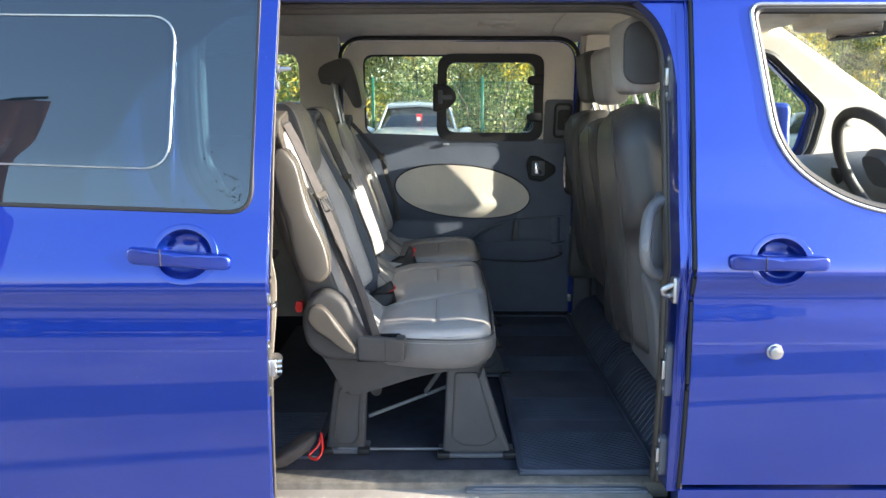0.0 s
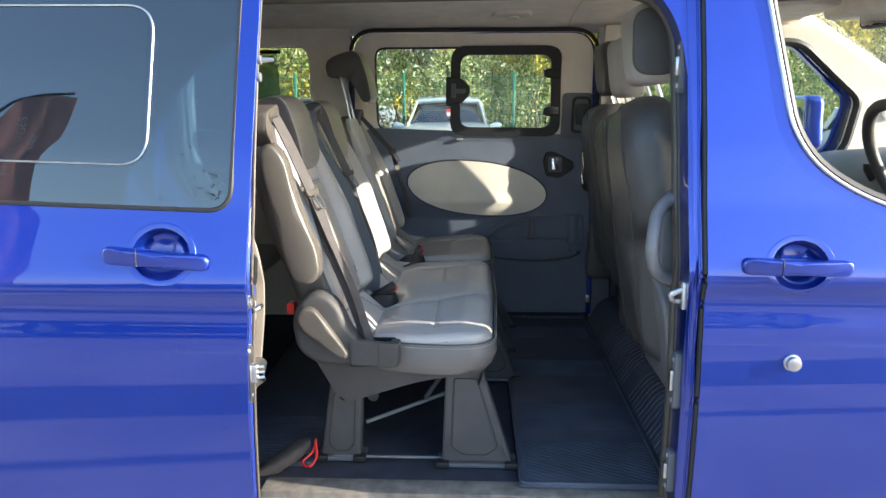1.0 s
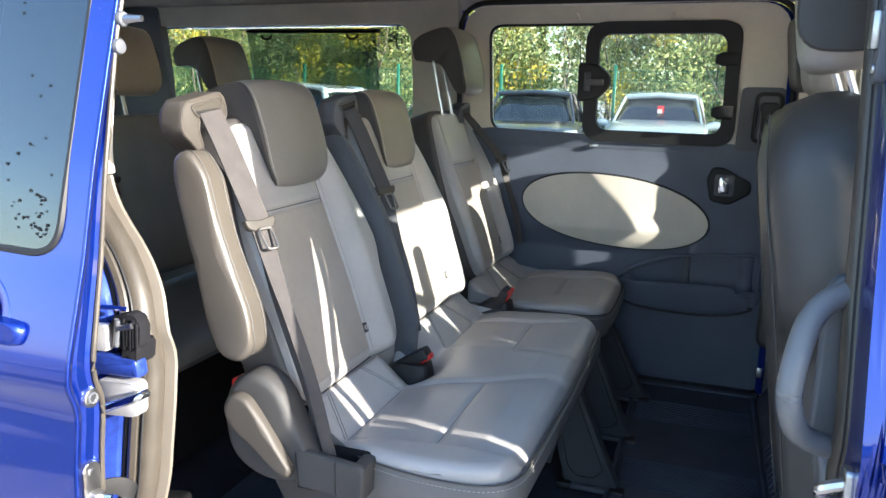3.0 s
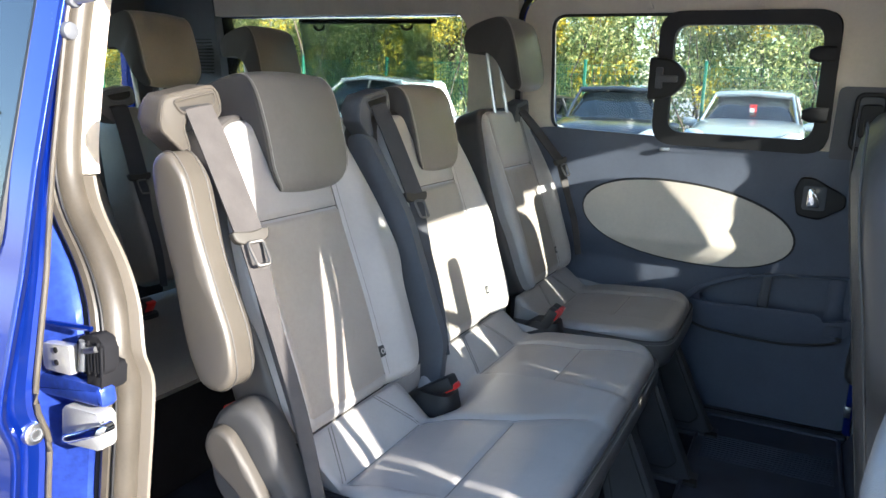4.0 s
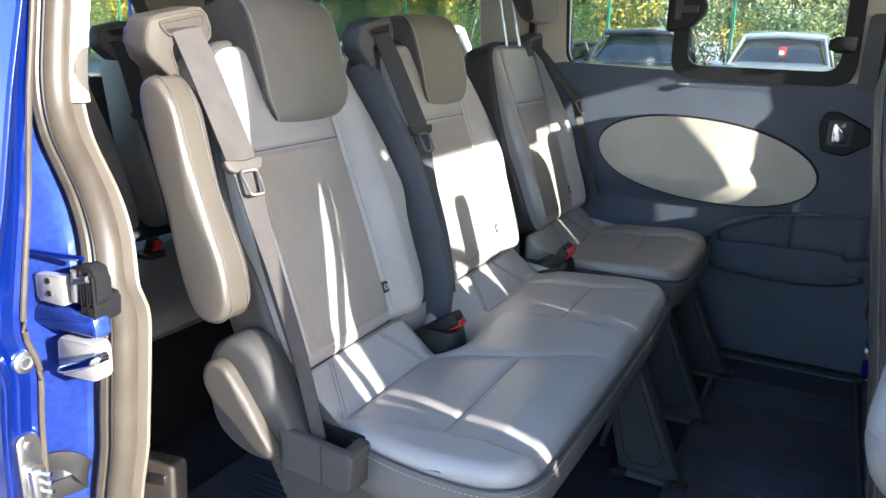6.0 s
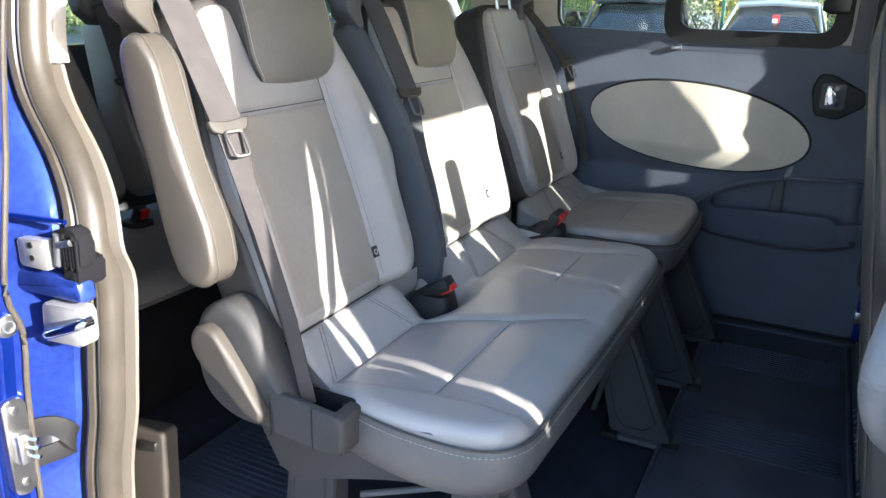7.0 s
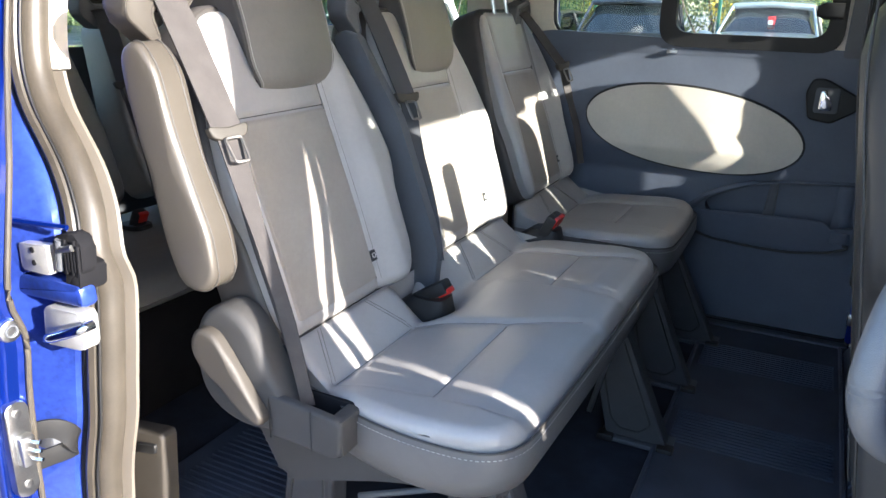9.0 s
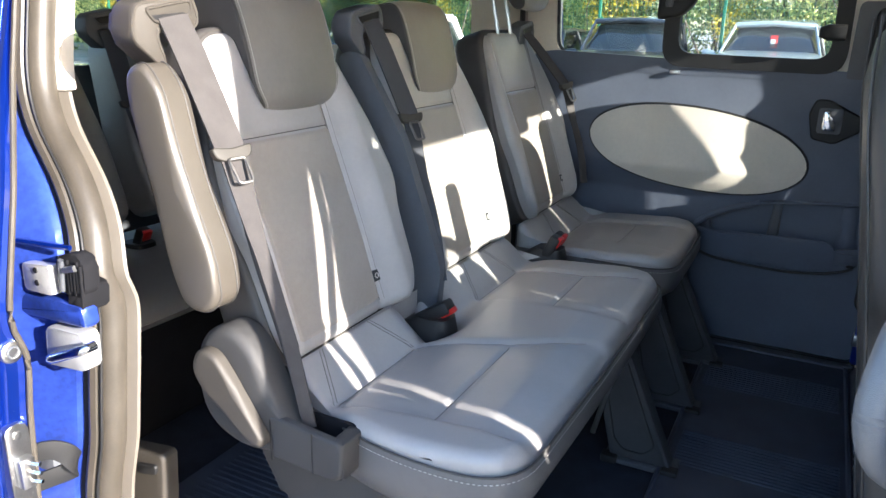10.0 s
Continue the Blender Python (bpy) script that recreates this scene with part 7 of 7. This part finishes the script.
# hedge and trees behind the fence
def leaf_material(name, stops):
    m = bpy.data.materials.new(name)
    m.use_nodes = True
    n, l = m.node_tree.nodes, m.node_tree.links
    b = n["Principled BSDF"]
    geo = n.new("ShaderNodeNewGeometry")
    ramp = n.new("ShaderNodeValToRGB")
    ramp.color_ramp.elements[0].position = 0.0
    ramp.color_ramp.elements[0].color = (*stops[0][1], 1)
    ramp.color_ramp.elements[1].position = 1.0
    ramp.color_ramp.elements[1].color = (*stops[-1][1], 1)
    for p, c in stops[1:-1]:
        ramp.color_ramp.elements.new(p).color = (*c, 1)
    l.new(geo.outputs["Random Per Island"], ramp.inputs[0])
    l.new(ramp.outputs[0], b.inputs["Base Color"])
    b.inputs["Roughness"].default_value = 0.5
    tr = n.new("ShaderNodeBsdfTranslucent")
    l.new(ramp.outputs[0], tr.inputs[0])
    mix = n.new("ShaderNodeMixShader")
    mix.inputs[0].default_value = 0.5
    l.new(b.outputs[0], mix.inputs[1])
    l.new(tr.outputs[0], mix.inputs[2])
    l.new(mix.outputs[0], n["Material Output"].inputs["Surface"])
    return m


LEAF = leaf_material("autumn_leaves", [(0.0, (0.10, 0.155, 0.06)), (0.35, (0.300, 0.400, 0.155)), (0.6, (0.520, 0.575, 0.230)), (0.8, (0.760, 0.710, 0.280)), (1.0, (0.860, 0.830, 0.470))])
YELLOW = leaf_material("yellow_leaves", [(0.0, (0.174, 0.189, 0.029)), (0.4, (0.435, 0.362, 0.043)), (1.0, (0.797, 0.609, 0.072))])
DEEP = leaf_material("evergreen_leaves", [(0.0, (0.012, 0.03, 0.012)), (0.6, (0.03, 0.06, 0.02)), (1.0, (0.06, 0.09, 0.02))])
BARK = material("grey_bark", (0.13, 0.10, 0.075), 0.9, 0, 0.35, 6, grain=-0.8, gscale=60)


def leaves(name, centres, radii, count, size, mat, seed, kind="", parent=None, squash=1.0):
    """Many small folded leaves scattered in clumps."""
    rng = np.random.default_rng(seed)
    centres, radii = np.array(centres, float), np.array(radii, float)
    w = radii ** 2
    idx = rng.choice(len(centres), count, p=w / w.sum())
    d = rng.normal(size=(count, 3))
    d /= np.linalg.norm(d, axis=1)[:, None]
    r = radii[idx] * rng.uniform(0.25, 1.0, count) ** 0.6
    p = centres[idx] + d * r[:, None] * np.array([1, 1, squash])
    p[:, 2] = np.maximum(p[:, 2], 0.05)
    u = rng.normal(size=(count, 3))
    u /= np.linalg.norm(u, axis=1)[:, None]
    v = np.cross(u, rng.normal(size=(count, 3)))
    v /= np.linalg.norm(v, axis=1)[:, None]
    s = size * rng.uniform(0.6, 1.4, count)[:, None]
    nrm = np.cross(u, v) * s * 0.18
    quad = np.stack([p - u * s, p + v * s * 0.45 + nrm, p + u * s, p - v * s * 0.45 + nrm], 1).reshape(-1, 3)
    me = bpy.data.meshes.new(name)
    me.from_pydata(quad.tolist(), [], np.arange(count * 4).reshape(-1, 4).tolist())
    me.materials.append(mat)
    ob = new(name, me)
    if parent:
        ob.parent = parent
    return ob


rng = np.random.default_rng(5)
cs, rs = [], []
for k in range(700):
    x = rng.uniform(-22, 24)
    cs.append((x, 18.7 + rng.uniform(-0.5, 2.2), rng.uniform(0.2, 4.9)))
    rs.append(rng.uniform(0.35, 0.85))
tagged(leaves("hedge", cs, rs, 400000, 0.044, LEAF, 3), "dense autumn hedge of small green and yellow leaves", "hedge", kind="stuff")
cs2 = [(rng.uniform(-22, 24), 18.2 + rng.uniform(-0.3, 0.6), rng.uniform(1.5, 4.4)) for k in range(120)]
tagged(leaves("yellow_foliage", cs2, [rng.uniform(0.25, 0.6) for _ in cs2], 22000, 0.052, YELLOW, 4), "bright yellow autumn leaves in the hedge", "foliage", kind="stuff")
cs4 = [(rng.uniform(-40, 44), rng.uniform(29, 34), rng.uniform(0.5, 9.5)) for k in range(420)]
tagged(leaves("far_wood", cs4, [rng.uniform(0.9, 1.9) for _ in cs4], 190000, 0.13, LEAF, 8), "distant autumn wood behind the thicket", "foliage", kind="stuff")
cs3 = [(rng.uniform(-34, 36), rng.uniform(23, 27), rng.uniform(0.5, 6.5)) for k in range(420)]
tagged(leaves("far_thicket", cs3, [rng.uniform(0.6, 1.3) for _ in cs3], 240000, 0.085, LEAF, 6), "far thicket of mixed autumn foliage", "foliage", kind="stuff")
bm = bmesh.new()
for k in range(170):
    x = rng.uniform(-20, 22)
    y = 18.0 + rng.uniform(-0.2, 1.4)
    h = rng.uniform(2.5, 5.0)
    pts = [(x, y, 0)]
    for j in range(4):
        x, y = x + rng.normal() * 0.22, y + rng.normal() * 0.12
        pts.append((x, y, h * (j + 1) / 4))
    tube(pts, [0.03, 0.024, 0.018, 0.012, 0.006], 5, bm)
tagged(part("hedge_stems", bm, BARK, None), "thin bare grey stems rising through the hedge", "stems", kind="stuff")


def tree(x, y, h, mat, seed, n=7000, spread=1.0):
    rngt = np.random.default_rng(seed)
    t = empty("tree", "autumn tree with a thin crown behind the fence", "tree", "trees behind the fence")
    bm = bmesh.new()
    trunk = [(x, y, 0)]
    for j in range(5):
        trunk.append((x + rngt.normal() * 0.12, y + rngt.normal() * 0.12, h * 0.8 * (j + 1) / 5))
    tube(smooth_path(trunk, 3), [0.16 * (1 - i / 16) + 0.02 for i in range(16)], 8, bm)
    part("trunk", bm, BARK, t)
    ends, rad = [], []
    bm = bmesh.new()
    for j in range(22):
        z = h * rngt.uniform(0.28, 0.85)
        a = rngt.uniform(0, 2 * math.pi)
        ln = h * 0.28 * rngt.uniform(0.6, 1.2) * spread
        e = Vector((x + math.cos(a) * ln, y + math.sin(a) * ln, z + ln * 0.6))
        tube([(x, y, z), ((x + e.x) / 2, (y + e.y) / 2, z + ln * 0.2), e], [0.05, 0.03, 0.01], 5, bm)
        for q in (0.55, 0.8, 1.0):
            ends.append(Vector((x, y, z)).lerp(e, q))
            rad.append(rngt.uniform(0.3, 0.75) * h / 7)
    part("limbs", bm, BARK, t)
    leaves("crown", ends, rad, n, 0.09, mat, seed + 1, parent=t)


for x, y, h, mat, s in ((-9.5, 21.5, 8.5, DEEP, 11), (-13.5, 22, 9, LEAF, 12), (-4.5, 22.5, 8, LEAF, 13), (1.5, 22, 7.5, YELLOW, 14), (6.5, 22, 8.5, LEAF, 15), (12, 21.5, 8, YELLOW, 16), (17, 20, 8, LEAF, 17), (-19, 20, 8, YELLOW, 18)):
    tree(x, y, h, mat, s)
for x, y, h, mat, s in ((22, 8, 8, YELLOW, 21), (-17, 12, 8, YELLOW, 22), (-20, 4, 7.5, LEAF, 23)):
    tree(x, y, h, mat, s)

# feather flag across the lane
CLOTH = material("brown_flag_cloth", (0.22, 0.165, 0.165), 0.65, 0, 0.25, 5)
cn, cl = CLOTH.node_tree.nodes, CLOTH.node_tree.links
ct, cm = cn.new("ShaderNodeBsdfTranslucent"), cn.new("ShaderNodeMixShader")
ct.inputs[0].default_value = (0.62, 0.47, 0.47, 1)
cm.inputs[0].default_value = 0.65
cl.new(cn["Principled BSDF"].outputs[0], cm.inputs[1])
cl.new(ct.outputs[0], cm.inputs[2])
cl.new(cm.outputs[0], cn["Material Output"].inputs["Surface"])
WRITE = material("white_print", (0.85, 0.85, 0.85), 0.7, 0, 0.05, 10)
wr, wl = WRITE.node_tree.nodes, WRITE.node_tree.links
wt, wm = wr.new("ShaderNodeBsdfTranslucent"), wr.new("ShaderNodeMixShader")
wt.inputs[0].default_value, wm.inputs[0].default_value = (0.9, 0.9, 0.9, 1), 0.6
wl.new(wr["Principled BSDF"].outputs[0], wm.inputs[1])
wl.new(wt.outputs[0], wm.inputs[2])
wl.new(wm.outputs[0], wr["Material Output"].inputs["Surface"])
flag = empty("feather_flag", "dark brown feather flag with white vertical lettering", "flag")
FX, FY = -4.02, -2.5
part("pole", tube(smooth_path([(FX, FY, 0), (FX, FY, 2.0), (FX + 0.01, FY, 3.4), (FX + 0.12, FY, 3.70), (FX + 0.38, FY, 3.80), (FX + 0.70, FY, 3.82)], 6), 0.012, 8), BLACK, flag)
part("flag_base", loft([((FX, FY, 0.0), (1, 0, 0), (0, 1, 0), 0.30, 0.30, 2), ((FX, FY, 0.06), (1, 0, 0), (0, 1, 0), 0.26, 0.26, 2)]), BLACK, flag)
wave = lambda u, z: FY + 0.02 * math.sin(u * 9 + z * 1.3) + 0.012 * math.sin(u * 23 - z * 3)
zl, xl = (0.9, 3.2, 3.42, 3.58, 3.68, 3.74, 3.78, 3.80), (0.012, 0.012, 0.02, 0.06, 0.13, 0.22, 0.34, 0.55)
zr, xr_ = (0.9, 2.0, 2.6, 3.2, 3.62, 3.80), (0.55, 0.56, 0.55, 0.585, 0.68, 0.715)
bm = bmesh.new()
layers = []
for off in (0.0, 0.002):
    rows = []
    for z in lin(0.9, 3.80, 90):
        a, b = interp(z, zl, xl), interp(z, zr, xr_)
        rows.append([bm.verts.new((FX + u, wave(u, z) + off, z)) for u in lin(a, b, 24)])
    for A, B in zip(rows, rows[1:]):
        for q in range(24):
            bm.faces.new((A[q], A[q + 1], B[q + 1], B[q]))
    layers.append(rows)
for q in (0, 24):
    for k in range(90):
        bm.faces.new((layers[0][k][q], layers[1][k][q], layers[1][k + 1][q], layers[0][k + 1][q]))
part("cloth", bm, CLOTH, flag)


def lettering(text, x, z, size, parent):
    cu = bpy.data.curves.new("letters", "FONT")
    cu.body, cu.size, cu.extrude, cu.resolution_u = text, size, 0.001, 3
    tmp = bpy.data.objects.new("letters", cu)
    me = bpy.data.meshes.new_from_object(tmp)
    bpy.data.objects.remove(tmp)
    # upright letters turned a quarter, read from below upwards, showing through on the van's side
    me.transform(Matrix(((0, -1, 0, x), (0, 0, 1, 0), (1, 0, 0, z), (0, 0, 0, 1))))
    for v in me.vertices:
        v.co.y = wave(v.co.x - FX, v.co.z) + 0.0045 - v.co.y * 0.2
    me.materials.append(WRITE)
    ob = new("lettering", me)
    ob.parent = parent


# unseen second flag, enlarged and placed to cast a broad shadow band on the lane
copy_thing(flag, pose(8.2, -3.35, 0, 0, 0, 68) @ Matrix.Diagonal((1.9, 1, 1.12, 1)) @ pose(-FX, -FY, 0))
lettering("FINANCE PACKAGES", FX + 0.34, 2.66, 0.100, flag)
lettering("AVAILABLE", FX + 0.47, 2.95, 0.100, flag)

# unseen post ahead of the van, added to cast a thin shadow strip
shadow_post = empty("street_lamp", "unseen tall grey post that casts a shadow strip", "street lamp")
part("pole", tube([(6.2, -1.13, 0), (6.2, -1.13, 1.6), (6.2, -1.13, 5.0)], [0.065, 0.055, 0.045], 12), ALU_DARK, shadow_post)
part("base_plate", box(6.06, 6.34, -1.27, -0.99, 0, 0.03, 0.005), ALU_DARK, shadow_post)
part("post_head", loft([((6.2, -1.13, 5.0), (1, 0, 0), (0, 1, 0), 0.06, 0.06, 3), ((6.2, -1.38, 5.08), (1, 0, 0), (0, 0, 1), 0.11, 0.05, 3), ((6.2, -1.68, 5.10), (1, 0, 0), (0, 0, 1), 0.10, 0.04, 3)]), ALU_DARK, shadow_post)
